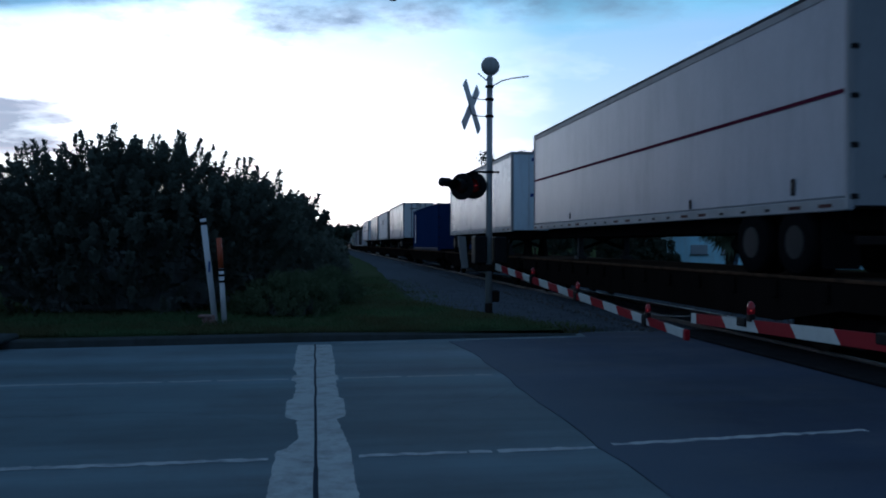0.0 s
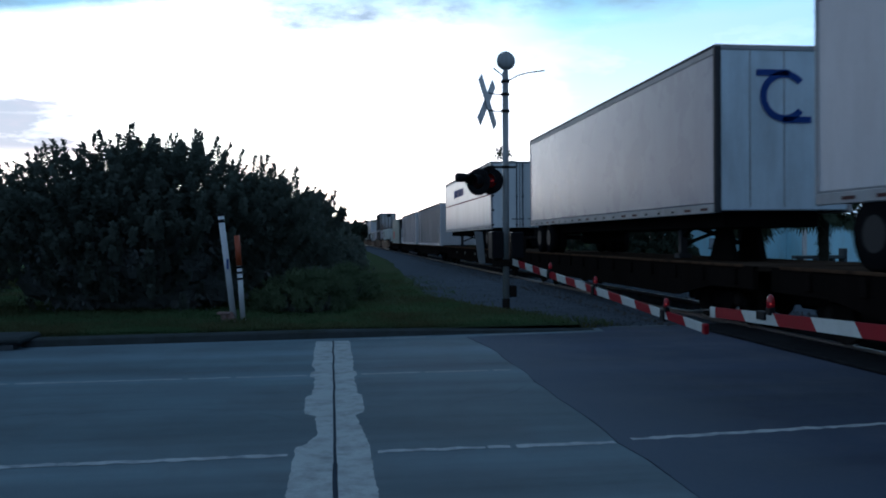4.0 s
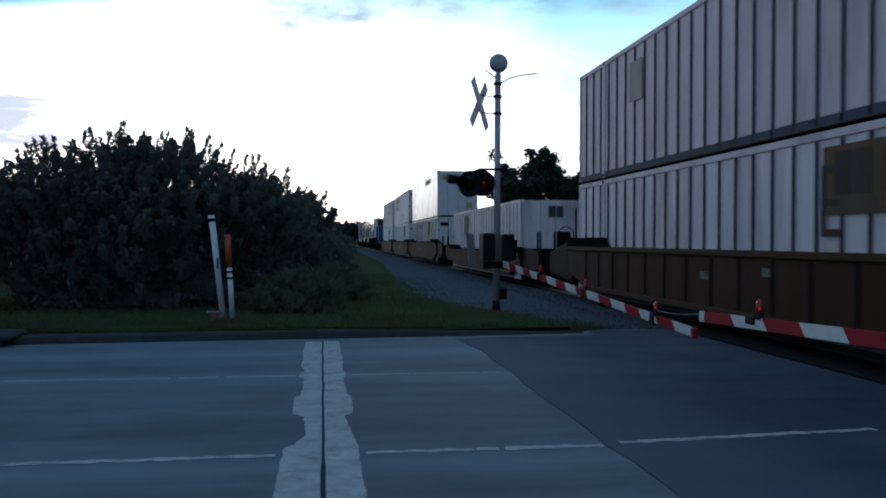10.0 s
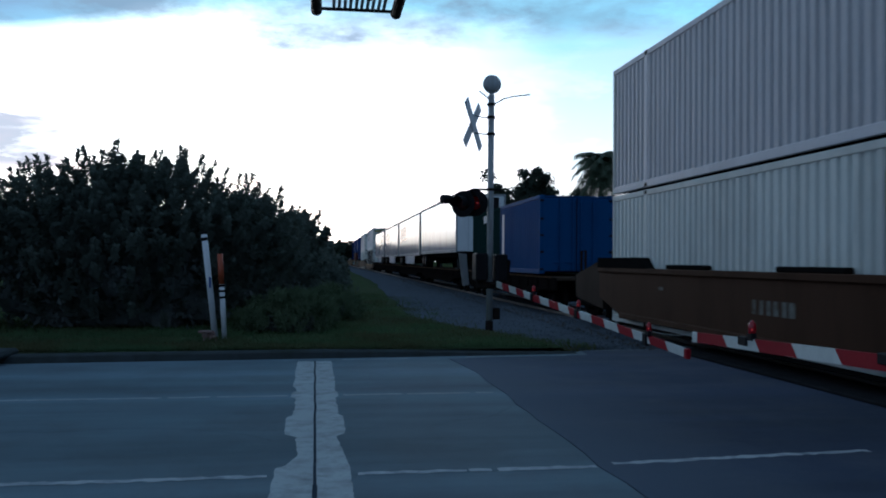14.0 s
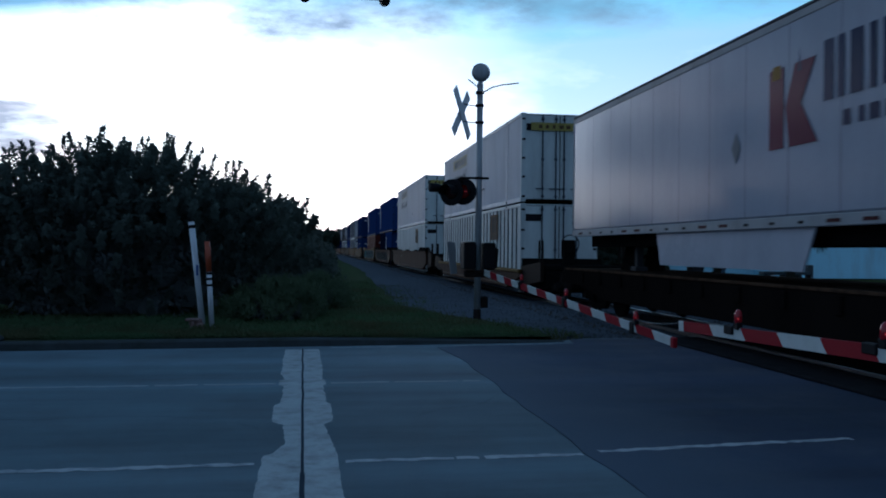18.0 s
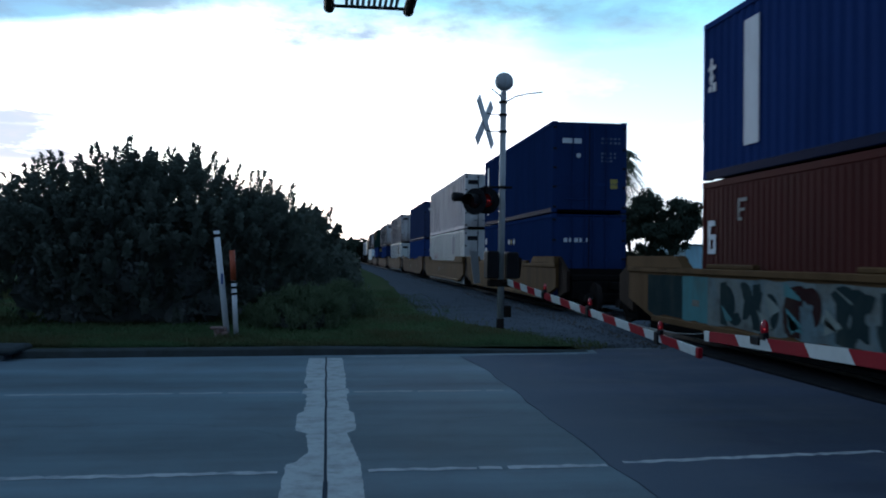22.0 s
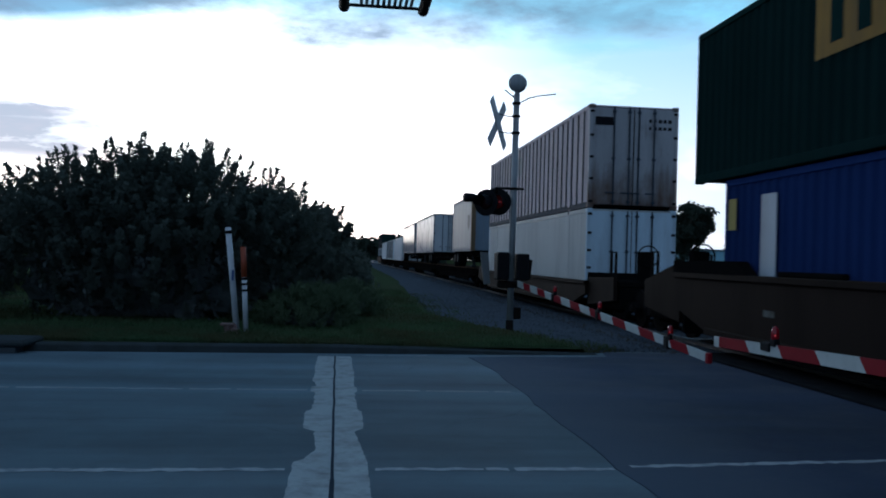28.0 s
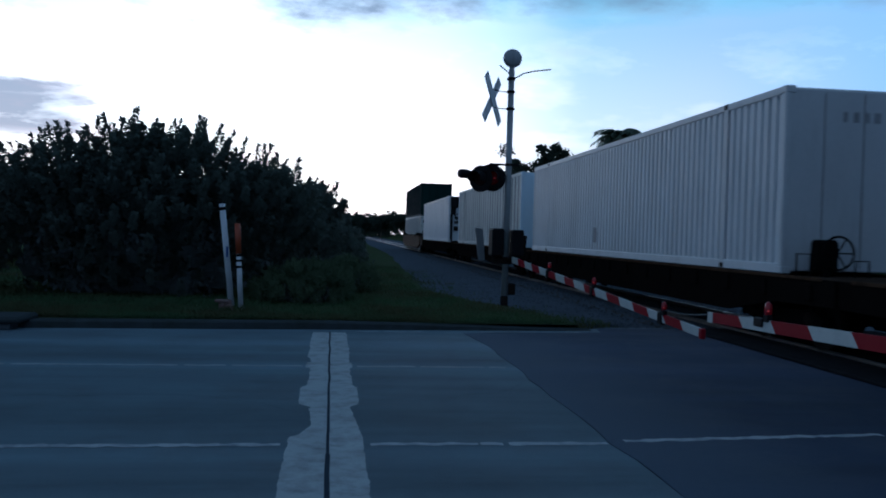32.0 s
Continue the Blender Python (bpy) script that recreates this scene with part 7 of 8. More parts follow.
    part("white_label", Shape().box(-0.056, 17.85, 1.02, -0.0505, 18.05, 1.25), white_mark, k, "small white label")
    c = container("rusty pinkish white container stacked on another", 234.66, 251.45, 3.22, pinkish, "post", "bays", 2.88, rib_colour=seam_dark, end_colour=rusty_end)
    part("emblem_bar", Shape().box(1.25, 0.02, 2.25, 1.75, 0.043, 2.7), black_mark, c[0])
    patch_on_side(c, 12.1, 12.9, 1.55, 2.45, faded_shield, "faded brown patch on the side", 0.026)
    c = container("white container with dark posts in a brown well car", 234.66, 251.45, 0.27, white_rust, "post", "doors", 2.90, rib_colour=seam_dark)
    emblem(c, 4.55)
    for y0, y1, z0, z1 in ((3.52, 3.62, 1.45, 2.42), (3.20, 3.52, 1.45, 1.55), (3.20, 3.52, 1.86, 1.95), (3.20, 3.52, 2.32, 2.42)):
        part("emblem_edge", Shape().box(-0.012, y0 + 1.62, z0, -0.0075, y1 + 1.62, z1), emblem_dark, c[0], "dark edge bar of the emblem")
    k = well_car("rust-brown well car under a double stack", 234.66, 251.45, well_brown, 2.4, 2.4, chord=rust_chord, pads=False)
    # Thin ribs whose dark colour stands for the shading of the stiffeners.
    rib = Shape().box(-0.152, -0.05, 0.44, -0.1405, 0.05, 1.32, 0.004).mesh("side_rib", dark_steel)
    for q in range(15):
        part("side_rib", rib, None, k, "upright stiffener, its shading in the dark colour").location = (0, 1.1 + 1.04 * q, 0)
    c = container("low weathered white container alone in a well car", 258.7, 275.4, 0.27, white_rust, "post", "bays", 2.86, rib_colour=rail_grey)
    emblem(c, 12.3)
    well_car("brown well car with a single low container", 258.7, 275.4, well_brown, 2.4, 2.4, top=1.2)
    # pale containers with yellow panels, double stacked
    c = container("pale lilac container with a yellow panel, stacked on top", 282.7, 299.6, 3.22, trailer_white, "plain", "plain", 2.90, end_colour=lilac)
    patch_on_side(c, 3.6, 7.0, 2.3, 2.66, yellow_mark, "yellow panel")
    bars(c[0], -0.009, 4.1, 2.38, 7, 0.22, 0.2, 0.12, black_mark)
    hunt_end(c)
    c = container("white container with dark posts under a pale one", 282.7, 299.6, 0.27, white, "post", "doors", 2.90, rib_colour=seam_dark)
    emblem(c, 4.5)
    well_car("brown articulated well car unit", 282.7, 299.7, well_brown, 2.2, 1.1, True, True, marks=1)
    c = container("pale container with yellow panel and rust-streaked doors", 302.96, 319.6, 3.22, lilac, "fine", "doors", 2.90, end_colour=grimy_end)
    hunt_marks(c, 10.6)
    hunt_end(c)
    c = container("white container with an emblem in a well car", 302.96, 319.6, 0.27, white, "post", "doors", 2.90, rib_colour=white)
    emblem(c, 3.95)
    k = well_car("brown articulated well car unit with pale marks", 302.96, 319.65, well_brown, 1.1, 1.1, False, True)
    part("worn_marking", Shape().box(-0.1455, 7.3, 0.80, -0.1405, 9.1, 1.16), dull_mark, k, "large worn pale marking")
    c = container("pale container with horizontal ribs on its end", 322.8, 339.6, 3.22, lilac, "fine", "louvre", 2.90, end_colour=white)
    hunt_marks(c, 3.4)
    c = container("pale container with yellow panel low in a well car", 322.8, 339.6, 0.27, white, "fine", "louvre", 2.90)
    hunt_marks(c, 3.4, 2.02, 1.34)
    part("yellow_panel", Shape().box(0.4, -0.006, 2.25, 2.2, -0.001, 2.62), yellow_mark, c[0], "yellow panel on the end")
    well_car("brown articulated well car unit with pale marks", 322.8, 339.65, well_brown, 1.1, 2.2, False, True, marks=1)
    # short boxes and trailers
    c = container("bright blue short container on a flat car", 346.75, 352.85, 1.24, blue_bright, "corr", "doors", 2.52, 2.44, 0.08, stripe=0.55)
    c = container("dark green short container on a flat car", 352.95, 359.0, 1.24, green_dark, "corr", "plain", 2.50, 2.44, 0.08)
    bars(c[0], -0.004, 2.4, 2.0, 4, 0.20, 0.30, 0.06, white_mark)
    F(dark + "two short containers", 344.6, 361.2)
    c = trailer("white trailer with a dark cooling bay on its front", 363.6, 379.6, trailer_silver, "plain", False, end_colour=white_clean)
    part("dark_bay", Shape().box(0.55, -0.03, 1.85, 2.25, 0.018, 2.85, 0.03), black_metal, c[0], "dark cooling unit bay")
    part("vent", Shape().box(0.9, -0.01, 0.75, 1.05, 0.018, 0.95, 0.01), black_metal, c[0])
    F(dark + "a silver trailer", 362.2, 380.4)
    hitch(365.2)
    for s0, s1, front, lab in ((380.6, 397.0, grey_front, "white smooth trailer with dark red name marks"), (398.3, 414.8, grey_front, "silver panelled trailer with dark red name marks"), (416.9, 433.1, dark_red, "white trailer with dark red rear doors")):
        c = trailer(lab, s0, s1, trailer_silver, "doors_smooth" if s0 > 410 else "plain", s0 > 410, end_colour=front, skirt=trailer_white, skirt_at=(5.5, 10.9) if s0 > 410 else (3.8, 11.0), z_bottom=2.0, z_top=5.08)
        K = {380.6: 15.0, 398.3: 15.0, 416.9: 6.6}[s0]
        side_letters(c, K - 1.35, 1.66, 0.80, 6, {380.6: name_maroon, 398.3: name_navy, 416.9: name_navy}[s0], int(s0), "large dark name marks")
        emblem_sh = Shape()
        for row in (((0.0, 0), (0.38, 0), (0.38, 1.16), (0.0, 1.16)), ((0.43, 0.58), (0.53, 0.0), (1.22, 0.0), (0.82, 0.58)), ((0.43, 0.58), (0.82, 0.58), (1.16, 1.16), (0.66, 1.16))):
            emblem_sh.prism([(-0.007, K - a, 1.15 + b) for a, b in row], (0.005, 0, 0))
        part("emblem_shape", emblem_sh, red_mark, c[0], "large dark red emblem shape")
        part("emblem_crest", Shape().box(-0.0085, K - 0.30, 2.16, -0.0072, K - 0.08, 2.36), mustard, c[0], "small ochre crest on the emblem")
        part("emblem_line", Shape().prism([(-0.0085, K - 0.75, 2.18), (-0.0085, K - 0.82, 2.18), (-0.0085, K - 0.78, 2.50)], (0.0013, 0, 0)), name_navy, c[0], "thin dark blue line over the emblem")
        bars(c[0], -0.001, K - 5.0, 1.28, 12, 0.21, 0.20, 0.07, name_maroon if s0 < 390 else name_navy)
        part("placard", Shape().prism([(-0.006, 7.6, 1.05), (-0.006, 7.75, 1.3), (-0.006, 7.6, 1.55), (-0.006, 7.45, 1.3)], (0.005, 0, 0)), rib_grey, c[0], "diamond placard holder")
        if s0 == 398.3:
            part("small_emblem", Shape().lathe((-0.006, 0.42, 0.72), (-0.001, 0.42, 0.72), [(0, 0.10), (1, 0.10)], 14), name_navy, c[0], "small dark round mark")
            part("corner_plate", Shape().box(-0.006, 0.72, 0.20, -0.001, 1.12, 0.30), emblem_brown, c[0], "small brown plate")
        F(dark + "a long highway trailer", s0 - 1.0, s1 + 0.75)
        hitch(s1 - 1.6 if s0 > 410 else s0 + 1.6)
    # second run of double stacks
    c = container("pale container with yellow panel and barred doors", 438.7, 455.0, 3.22, lilac, "fine", "doors", 2.90, end_colour=white)
    hunt_marks(c, 9.95)
    hunt_end(c)
    c = container("white container with dark posts on a yellow car", 438.7, 455.0, 0.27, white, "post", "doors", 2.90, rib_colour=seam_dark)
    emblem(c, 4.05)
    well_car("low brown well car with a yellow top edge", 438.7, 455.0, well_brown, 2.2, 2.2, top=1.02, hump=0.06, chord=well_yellow)
    c = container("pale container with yellow panel and barred doors", 462.5, 479.1, 3.22, lilac, "fine", "doors", 2.90, end_colour=white)
    hunt_marks(c, 9.95)
    hunt_end(c)
    c = container("white container with a square emblem in a well car", 462.5, 479.1, 0.27, white, "post", "doors", 2.90, rib_colour=white)
    emblem(c, 4.0)
    well_car("brown weathered well car", 461.3, 480.7, well_brown, 1.6, 0.9)
    wells = {484.2: (484.4, 499.9), 504.1: (503.3, 520.9), 529.2: (528.3, 544.5), 568.5: (567.9, 585.5)}
    for s0, s1, top_, low, car, lab in (
            (484.2, 498.35, blue, blue, well_brown, "dark blue corrugated container"),
            (504.1, 518.05, blue, red_brown, well_tan, "dark blue corrugated container"),
            (529.2, 541.45, blue_deep, blue_deep, well_tan, "dark blue corrugated container"),
            (568.5, 581.2, blue_grey, blue, well_mid, "dark blue corrugated container")):
        c = container(lab + ", stacked on top", s0, s1, 3.14, top_, "corr", "doors", 2.90, 2.44, 0.08, stripe={484.2: 1.05, 504.1: 1.85, 529.2: 0.85}.get(s0))
        part("name_plate", Shape().box(0.33, 0.004, 2.20, 0.95, 0.0135, 2.36), white_mark, c[0], "white oblong name plate")
        part("round_sign", Shape().lathe((0.86, 0.003, 1.82), (0.86, 0.0135, 1.82), [(0, 0.075), (1, 0.075)], 16), white_mark, c[0], "small round white sign")
        for k, z in enumerate((2.34, 2.20, 1.86, 1.74, 1.62)):
            bars(c[0], 1.60, 0.014, z, 5 - k // 2, 0.10, 0.07, 0.04, faded_white, "end")
        if s0 == 504.1:
            worn = Shape()
            for a, b, z0, z1 in ((0.30, 0.40, 1.72, 2.20), (0.22, 0.52, 1.98, 2.06), (0.26, 0.46, 1.80, 1.88), (0.40, 0.54, 1.58, 1.74), (0.24, 0.36, 1.60, 1.70)):
                worn.box(-0.006, s1 - s0 - b, z0, -0.0005, s1 - s0 - a, z1)
            part("worn_mark", worn, white_mark, c[0], "worn white marks beside the stripe")
        if s0 in (529.2, 568.5):
            part("placard", Shape().box(1.90, 0.004, 0.78, 2.14, 0.012, 1.08), yellow_mark if s0 == 529.2 else white_mark, c[0], "small square placard")
        if s0 == 484.2:
            c = container("short dark navy container low in a well car", 491.3, 497.4, 0.30, navy, "corr", "plain", 2.80, 2.44, 0.08)
        a = 0.9 if s0 == 484.2 else 0.0
        c = container(("dull red" if low is red_brown else "dark blue") + " corrugated container low in a well car", s0 + a, s1 if not a else 491.2, 0.30, low, "faint" if low is red_brown else "corr", "doors", 2.80, 2.44, 0.08, stripe=0.6 if s0 == 484.2 else None)
        bars(c[0], 0.4, 0.014, 1.9, 5, 0.13, 0.13, 0.04, white_mark, "end")
        if s0 == 504.1:
            end = s1 - s0
            shape = Shape()
            for a, b, z0, z1 in ((0.26, 0.36, 1.50, 2.06), (0.26, 0.54, 1.98, 2.08), (0.34, 0.58, 1.74, 1.83), (0.48, 0.58, 1.50, 1.78), (0.26, 0.58, 1.48, 1.57)):
                shape.box(-0.006, end - b, z0, -0.0005, end - a, z1)
            part("name_mark", shape, white_mark, c[0], "white painted figure shape")
            frame_sh = Shape()
            for a, b, z0, z1 in ((1.42, 1.74, 2.36, 2.42), (1.42, 1.48, 2.08, 2.36), (1.48, 1.66, 2.20, 2.25), (1.42, 1.56, 2.04, 2.09)):
                frame_sh.box(-0.006, end - b, z0, -0.0005, end - a, z1)
            part("small_sign", frame_sh, faded_shield, c[0], "small pale framed sign")
        if s0 == 529.2:
            end = s1 - s0
            for k in range(4):
                part("name_mark", Shape().box(-0.006, end - 0.62, 0.72 + 0.42 * k, -0.001, end - 0.30, 0.98 + 0.42 * k), white_mark, c[0], "white marking block")
            for y, mt in ((6.65, white_mark), (6.2, yellow_mark), (5.7, white_mark)):
                part("placard", Shape().prism([(-0.006, y - 0.14, 2.0), (-0.006, y, 1.86), (-0.006, y + 0.14, 2.0), (-0.006, y, 2.14)], (0.004, 0, 0)), mt, c[0], "diamond placard")
        g = well_car("graffiti-covered tan well car" if s0 == 504.1 else "tan weathered well car under a double stack", *wells[s0], car, 0.9, 0.9, side=car, marks=1 if s0 in (529.2, 568.5) else 0)
        if s0 == 484.2:
            rnd = random.Random(5)
            n = 40
            top = [(2.2 + 12.6 * k / n, 1.22 + 0.13 * noise.noise((k * 0.45, 2, 1))) for k in range(n + 1)]
            foot = [(2.2 + 12.6 * k / n, 0.52 + 0.12 * noise.noise((k * 0.6, 7, 1))) for k in range(n, -1, -1)]
            part("graffiti_field", Shape().prism([(-0.1445, p, q) for p, q in top + foot], (0.004, 0, 0)), graffiti_mottle, g, "mottled field of sprayed paint")
            for k in range(34):
                y, z, w = 2.4 + 12.0 * rnd.random(), rnd.uniform(0.62, 1.12), rnd.uniform(0.025, 0.06)
                r, turn, sweep = rnd.uniform(0.22, 0.62), rnd.uniform(0, 6.28), rnd.uniform(0.4, 1.2)
                arc = [turn + sweep * q / 7 for q in range(8)]
                band = [(y + (r + w) * math.cos(q), min(1.32, max(0.48, z + 0.9 * (r + w) * math.sin(q)))) for q in arc] + [(y + r * math.cos(q), min(1.32, max(0.48, z + 0.9 * r * math.sin(q)))) for q in reversed(arc)]
                stroke = Shape()
                for q in range(7):
                    stroke.prism([(-0.1485, *band[q]), (-0.1485, *band[q + 1]), (-0.1485, *band[14 - q]), (-0.1485, *band[15 - q])], (0.0035, 0, 0))
                part("graffiti_stroke", stroke, (graffiti_pale, graffiti_dark, graffiti_pale, graffiti_brown, graffiti_pink)[k % 5], g, "curved sprayed stroke")
        if s0 == 504.1:
            # a row of heavy sprayed shapes over a pale field
            rnd = random.Random(77)
            for y0, y1, mt in ((0.8, 14.0, graffiti_field), (14.0, 15.1, graffiti_teal), (15.1, 16.9, graffiti_dark)):
                n = max(4, int((y1 - y0) * 2.5))
                top = [(y0 + (y1 - y0) * k / n, 1.30 + 0.05 * noise.noise((k * 0.8, y0, 3))) for k in range(n + 1)]
                foot = [(y0 + (y1 - y0) * k / n, 0.48 + 0.10 * noise.noise((k * 0.9, y0, 8))) for k in range(n, -1, -1)]
                part("graffiti_field", Shape().prism([(-0.1445, p, q) for p, q in top + foot], (0.004, 0, 0)), mt, g, "sprayed paint field")
            y = 13.5
            for k in range(11):
                w, mt = rnd.uniform(0.85, 1.10), graffiti_brown if k in (2, 5, 9) else graffiti_dark
                body = Shape()
                for q in range(2 if k % 3 else 3):
                    cy, cz = y - w * (0.22 + 0.30 * q), rnd.uniform(0.78, 0.98)
                    r, thick, turn, sweep = rnd.uniform(0.12, 0.30), rnd.uniform(0.11, 0.17), rnd.uniform(0, 6.28), rnd.uniform(2.2, 4.2)
                    arc = [turn + sweep * v / 10 for v in range(11)]
                    ring = [[(cy + (r + o) * math.cos(v), min(1.29, max(0.50, cz + 1.05 * (r + o) * math.sin(v)))) for v in arc] for o in (thick, -thick * 0.6)]
                    for v in range(10):
                        body.prism([(-0.1485 - 0.0006 * q, *p) for p in (ring[0][v], ring[0][v + 1], ring[1][v + 1], ring[1][v])], (0.0030, 0, 0))
                lean = rnd.uniform(-0.12, 0.12)
                body.prism([(-0.1505, y - 0.02, 0.52), (-0.1505, y - 0.27, 0.50), (-0.1505, y - 0.25 + lean, 1.24), (-0.1505, y + lean, 1.22)], (0.0015, 0, 0))
                part("graffiti_shape", body, mt, g, "heavy dark sprayed shape")
                y -= w + 0.08
            for k in range(18):
                y, z, w = 1.2 + 12.4 * rnd.random(), rnd.uniform(0.55, 1.15), rnd.uniform(0.03, 0.07)
                part("graffiti_stroke", Shape().prism([(-0.1520, y, z), (-0.1520, y + rnd.uniform(0.2, 0.5), z + rnd.uniform(-0.2, 0.2)), (-0.1520, y + rnd.uniform(0.3, 0.5), z + 0.2 + w), (-0.1520, y + w, z + w)], (0.0010, 0, 0)), (graffiti_pale, graffiti_teal, graffiti_pale)[k % 3], g, "pale sprayed highlight")
    c = container("white container with dark seams and grimy doors, stacked", 547.1, 563.5, 3.22, white_rust, "post", "doors", 2.90, rib_colour=rib_grey, end_colour=grimy_end)
    patch_on_side(c, 3.9, 4.8, 1.6, 2.6, rail_grey, "faded grey emblem")
    c = container("white container with dark seams low in a well car", 547.1, 563.5, 0.27, white, "post", "doors", 2.90, rib_colour=rib_grey, end_colour=grimy_end)
    patch_on_side(c, 3.9, 4.8, 1.6, 2.6, rail_grey, "faded grey emblem")
    for k, (ya, yb) in enumerate(((13.35, 13.70), (13.70, 13.62), (13.62, 13.36), (13.36, 13.42), (13.42, 13.70), (12.98, 12.96), (12.66, 12.64), (12.98, 12.66), (12.36, 12.18), (12.0, 12.18), (12.30, 12.06), (11.62, 11.30), (11.46, 11.46), (11.62, 11.30))):
        za, zb = ((1.56, 1.52), (1.52, 1.36), (1.36, 1.30), (1.30, 1.18), (1.18, 1.14), (1.54, 1.16), (1.54, 1.16), (1.36, 1.36), (1.16, 1.52), (1.16, 1.52), (1.30, 1.30), (1.54, 1.53), (1.53, 1.16), (1.16, 1.15))[k]
        part("graffiti_stroke", Shape().prism([(0.0, ya - 0.02, za + 0.11), (0.0, ya + 0.02, za + 0.15), (0.0, yb + 0.02, zb + 0.15), (0.0, yb - 0.02, zb + 0.11)], (-0.004, 0, 0)), graffiti_red, c[0], "thin red paint stroke")
    for z in (2.42, 2.30):
        bars(c[0], -0.004, 12.55, z, 5, 0.12, 0.09, 0.04, rib_grey)
    well_car("tan weathered well car with pale marks", 547.0, 564.8, well_tan, 0.6, 0.8, marks=1, pads=False)
    c = container("rust-stained pinkish container stacked on a white one", 590.8, 607.4, 3.22, pinkish, "post", "doors", 2.90, rib_colour=seam_dark, end_colour=rusty_end)
    emblem(c, 3.9, rail_grey, rail_grey)
    c = container("white container with a brown emblem patch in a well car", 590.8, 607.4, 0.27, white, "post", "doors", 2.90, rib_colour=rail_grey)
    emblem(c, 3.75)
    well_car("tan weathered well car with pale marks", 590.6, 609.0, well_mid, 1.8, 1.8, marks=1)
    c = container("white ribbed container with grimy doors, stacked", 615.8, 632.2, 3.22, white_rust, "post", "doors", 2.90, rib_colour=seam_dark, end_colour=rusty_end)
    c = container("dark blue corrugated container low in a well car", 617.9, 630.1, 0.34, blue, "corr", "doors", 2.86, 2.44, 0.08)
    well_car("brown well car under a mixed double stack", 615.2, 633.6, well_brown, 1.8, 1.8)
    c = container("dark green corrugated container stacked on a shorter one", 640.8, 655.5, 3.22, green_dark, "corr", "doors", 2.90, 2.60)
    patch_on_side(c, 7.0, 10.5, 1.45, 2.55, mustard, "worn mustard yellow emblem panel")
    for k in range(5):
        part("emblem_bar", Shape().box(0.002, 7.25 + 0.64 * k, 1.62, 0.0068, 7.55 + 0.64 * k, 2.38), green_dark, c[0], "dark bar of the emblem")
    c = container("dark blue corrugated container with a white stripe", 642.1, 654.3, 0.34, blue, "corr", "doors", 2.86, 2.44, 0.08, stripe=1.6)
    part("placard", Shape().box(-0.006, 11.75, 1.95, -0.001, 12.05, 2.5), yellow_mark, c[0])
    part("placard", Shape().box(0.3, 0.004, 2.2, 0.7, 0.012, 2.7), yellow_mark, c[0])
    well_car("dark oxide well car with a yellow edge", 640.8, 655.5, well_red, 2.2, 2.0, side=well_red)
    c = container("rust-stained white container with dark side posts, stacked", 662.9, 679.4, 3.20, pinkish, "post", "doors", 2.92, rib_colour=seam_dark, end_colour=rusty_end)
    patch_on_side(c, 9.2, 10.4, 1.8, 2.5, rail_grey, "faded emblem")
    c = container("smooth white refrigerated container with plain doors", 662.9, 679.4, 0.86, cream, "faint", "doors_smooth", 2.32, end_colour=pale_blue_end)
    part("dark_unit", Shape().box(-0.05, 13.4, 0.1, -0.013, 14.2, 0.5, 0.03), black_metal, c[0])
    well_car("dark oxide low car under a white double stack", 662.9, 679.4, well_red, 2.2, 2.0, top=1.14, hump=0.05)
    # last trailers and boxes
    c = trailer("short grey brown trailer with a faded shield emblem", 685.1, 693.3, trailer_grey, "plain", False, end_colour=slate_end, seams=False)
    part("corner_edge", Shape().box(-0.016, -0.016, 0.0, 0.22, 0.22, 3.0, 0.03), brown_edge, c[0], "brown painted corner post")
    part("emblem", Shape().prism([(-0.006, 0.75, 2.0), (-0.006, 1.65, 2.0), (-0.006, 1.65, 1.45), (-0.006, 1.2, 1.1), (-0.006, 0.75, 1.45)], (0.005, 0, 0)), faded_shield, c[0], "faded brown shield emblem")
    part("sticker", Shape().box(1.75, 0.008, 2.35, 2.25, 0.019, 2.75), white_clean, c[0], "white sticker")
    F(dark + "a short trailer", 683.3, 703.0)
    hitch(686.4)
    # White of the doors raised above the sides to stand for their light.
    c = trailer("white trailer with rear doors and dark hinges", 705.5, 721.7, trailer_white, "doors_smooth", True, seams=False, end_colour=white_clean)
    part("placard", Shape().box(1.9, 0.0, 0.45, 2.3, 0.008, 0.8), black_mark, c[0])
    F(dark + "a white trailer", 703.8, 722.8)
    c = trailer("white trailer with a grey front and dark top edge", 724.4, 740.8, trailer_silver, "plain", False, end_colour=grey_front)
    part("dark_strip", Shape().box(0.3, -0.004, 2.72, 2.3, 0.018, 2.9), black_mark, c[0])
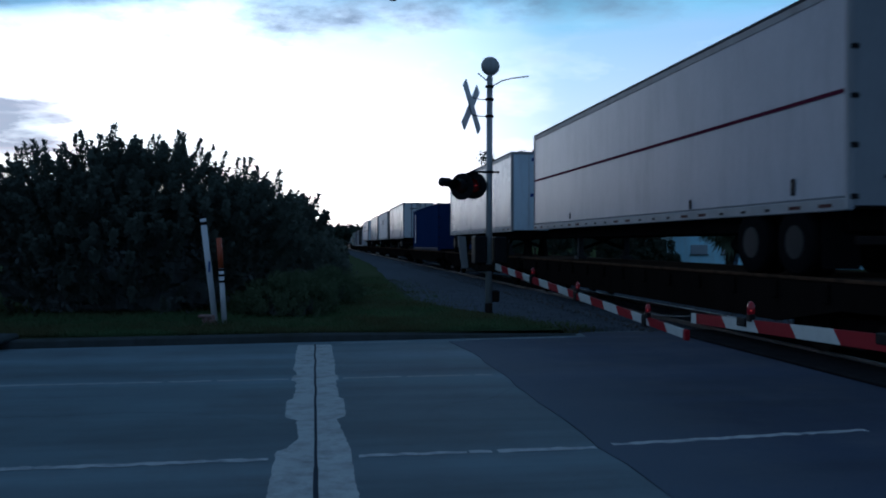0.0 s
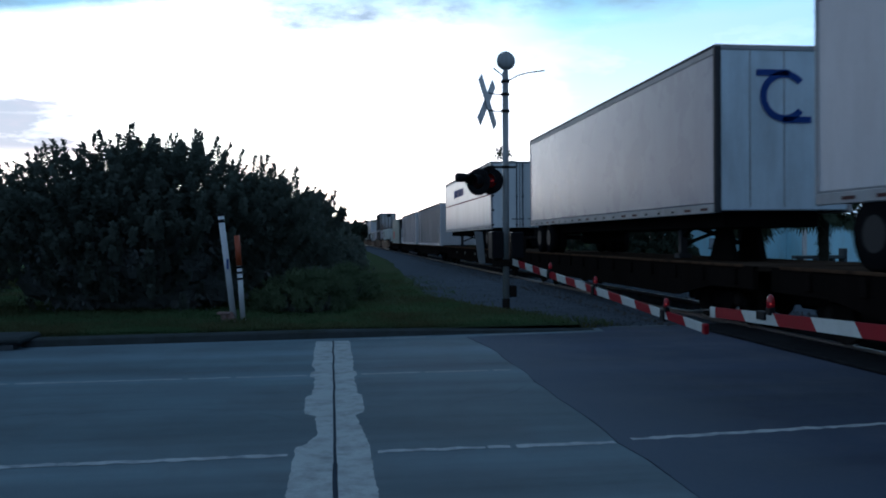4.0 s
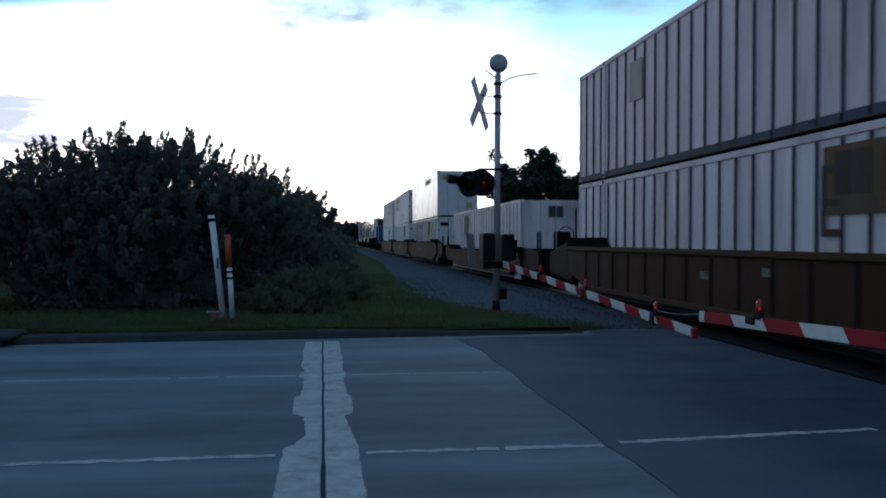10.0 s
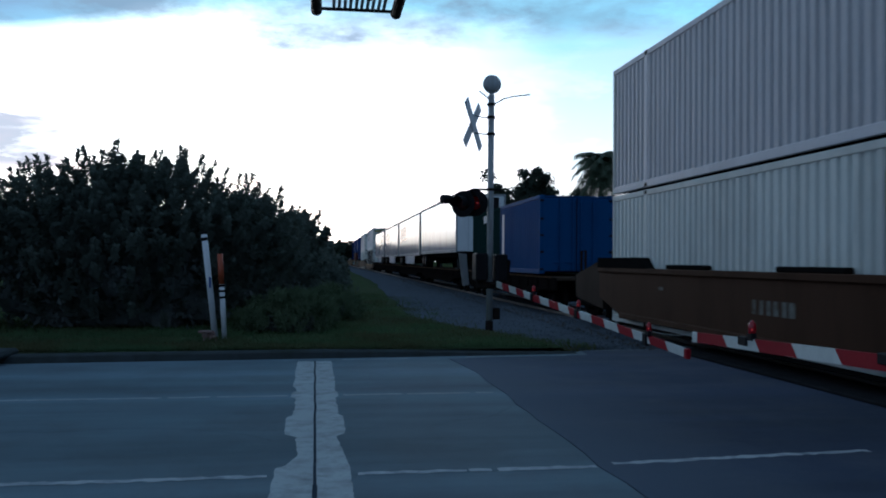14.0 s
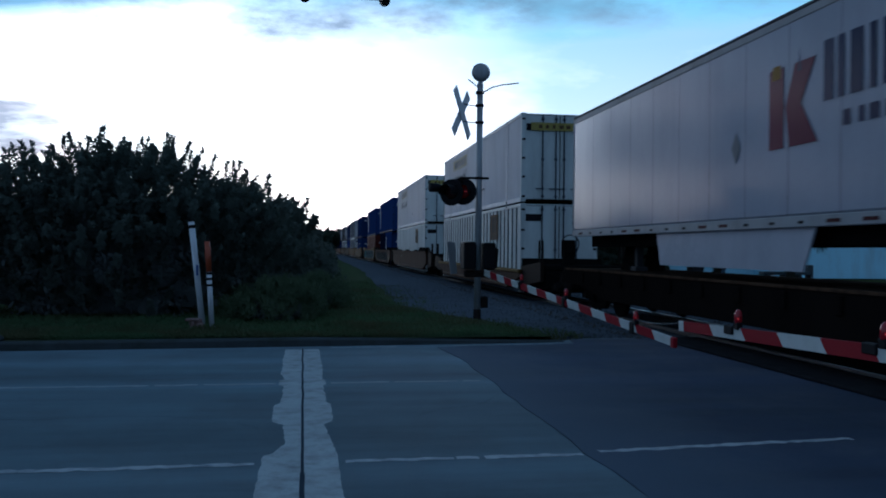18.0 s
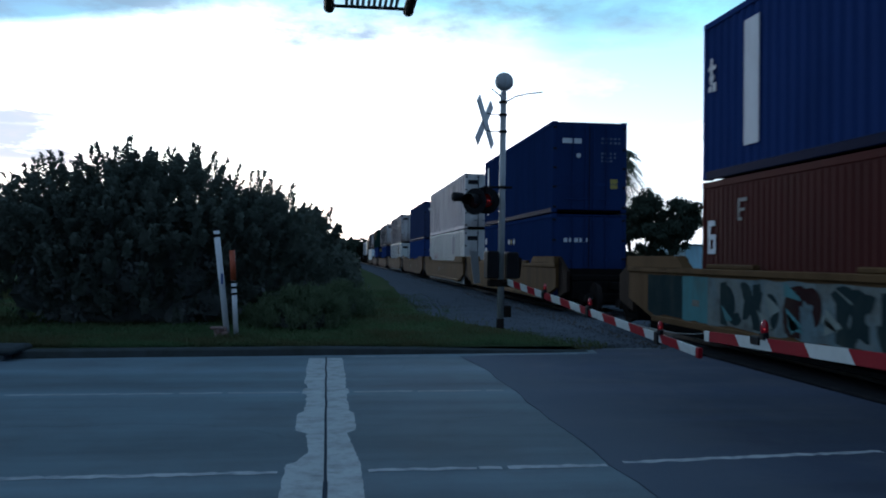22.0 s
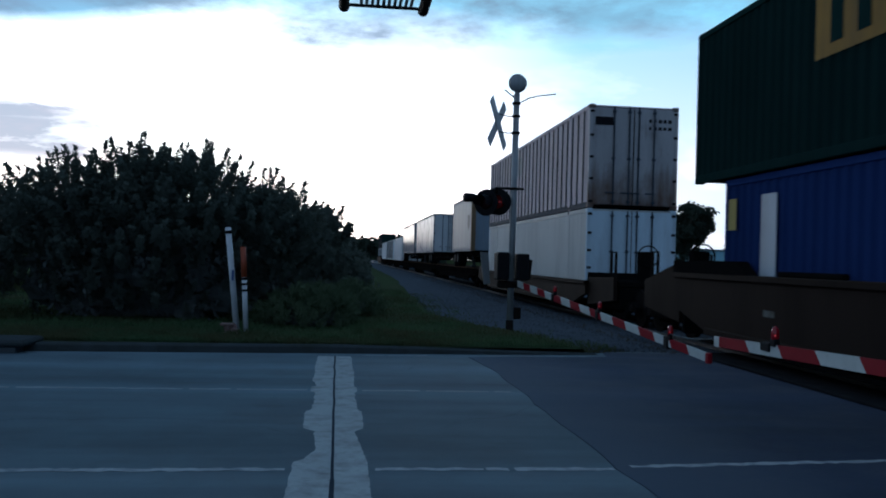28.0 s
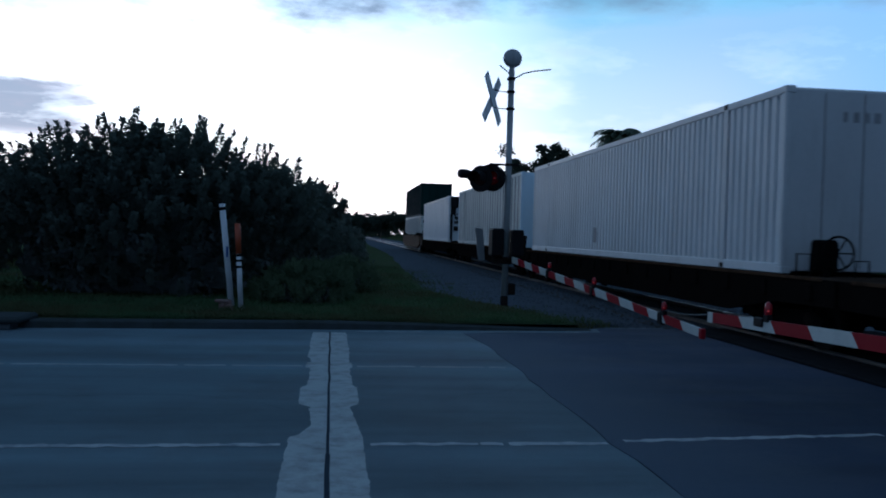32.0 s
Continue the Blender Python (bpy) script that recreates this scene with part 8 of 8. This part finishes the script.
    part("pale_panel", Shape().box(0.10, 0.004, 0.62, 2.50, 0.0185, 0.98, 0.006), pale_blue_end, c[0], "pale lower panel of the front wall")
    part("pale_panel", Shape().box(0.10, 0.004, 0.22, 2.50, 0.0185, 0.58, 0.006), slate_end, c[0], "blue grey lower panel of the front wall")
    part("side_plate", Shape().box(-0.006, 2.9, 0.32, -0.001, 3.08, 0.62), rail_grey, c[0], "small grey plate")
    F(dark + "a white trailer", 723.2, 741.8)
    hitch(726.2)
    c = container("white fine-ribbed container on a flat car with a hand brake", 743.4, 760.4, 1.20, white_clean, "fine", "plain", 2.88)
    bars(c[0], 0.95, 0.019, 2.35, 4, 0.12, 0.16, 0.05, rail_grey, "end")
    bars(c[0], 1.75, 0.019, 2.38, 4, 0.14, 0.13, 0.04, rail_grey, "end")
    part("side_hatch", Shape().box(-0.008, 9.5, 0.35, -0.002, 9.75, 0.75), rail_grey, c[0])
    F(dark + "a white container, with a brake wheel", 741.9, 761.4, wheel=True)
    c = container("white container with posts on a flat car", 762.5, 779.6, 1.20, white, "post", "plain", 2.90, rib_colour=rail_grey, end_colour=pale_blue_end)
    F(dark + "a white container", 761.6, 781.6)
    c = container("white container with a cooling unit on a flat car", 784.1, 800.3, 1.20, white_clean, "fine", "reefer", 2.88)
    F(dark + "a refrigerated container", 782.4, 801.4)
    container("dark green container at the end of the train, stacked", 802.9, 820.0, 3.20, green_dark, "post", "doors", 2.78, rib_colour=seam_dark)
    container("white container under a dark one at the end of the train", 802.9, 820.0, 0.27, white, "post", "doors", 2.93, rib_colour=rail_grey)
    well_car("brown well car at the end of the train", 802.9, 820.0, well_brown, 1.6, 2.2)


build_train()


# seconds and the metres that the train has gone
PROGRESS = [(0, 0.0), (4, 91.67), (8, 183.24), (12, 274.72), (16, 366.12), (20, 457.39), (24, 548.48), (28, 639.64), (32, 731.12)]


def motions():
    for ob, s, at in MOVING:
        rows = [(t, Matrix.Translation((at[0], s - gone, at[2]))) for t, gone in PROGRESS]
        walk(ob, rows)


motions()
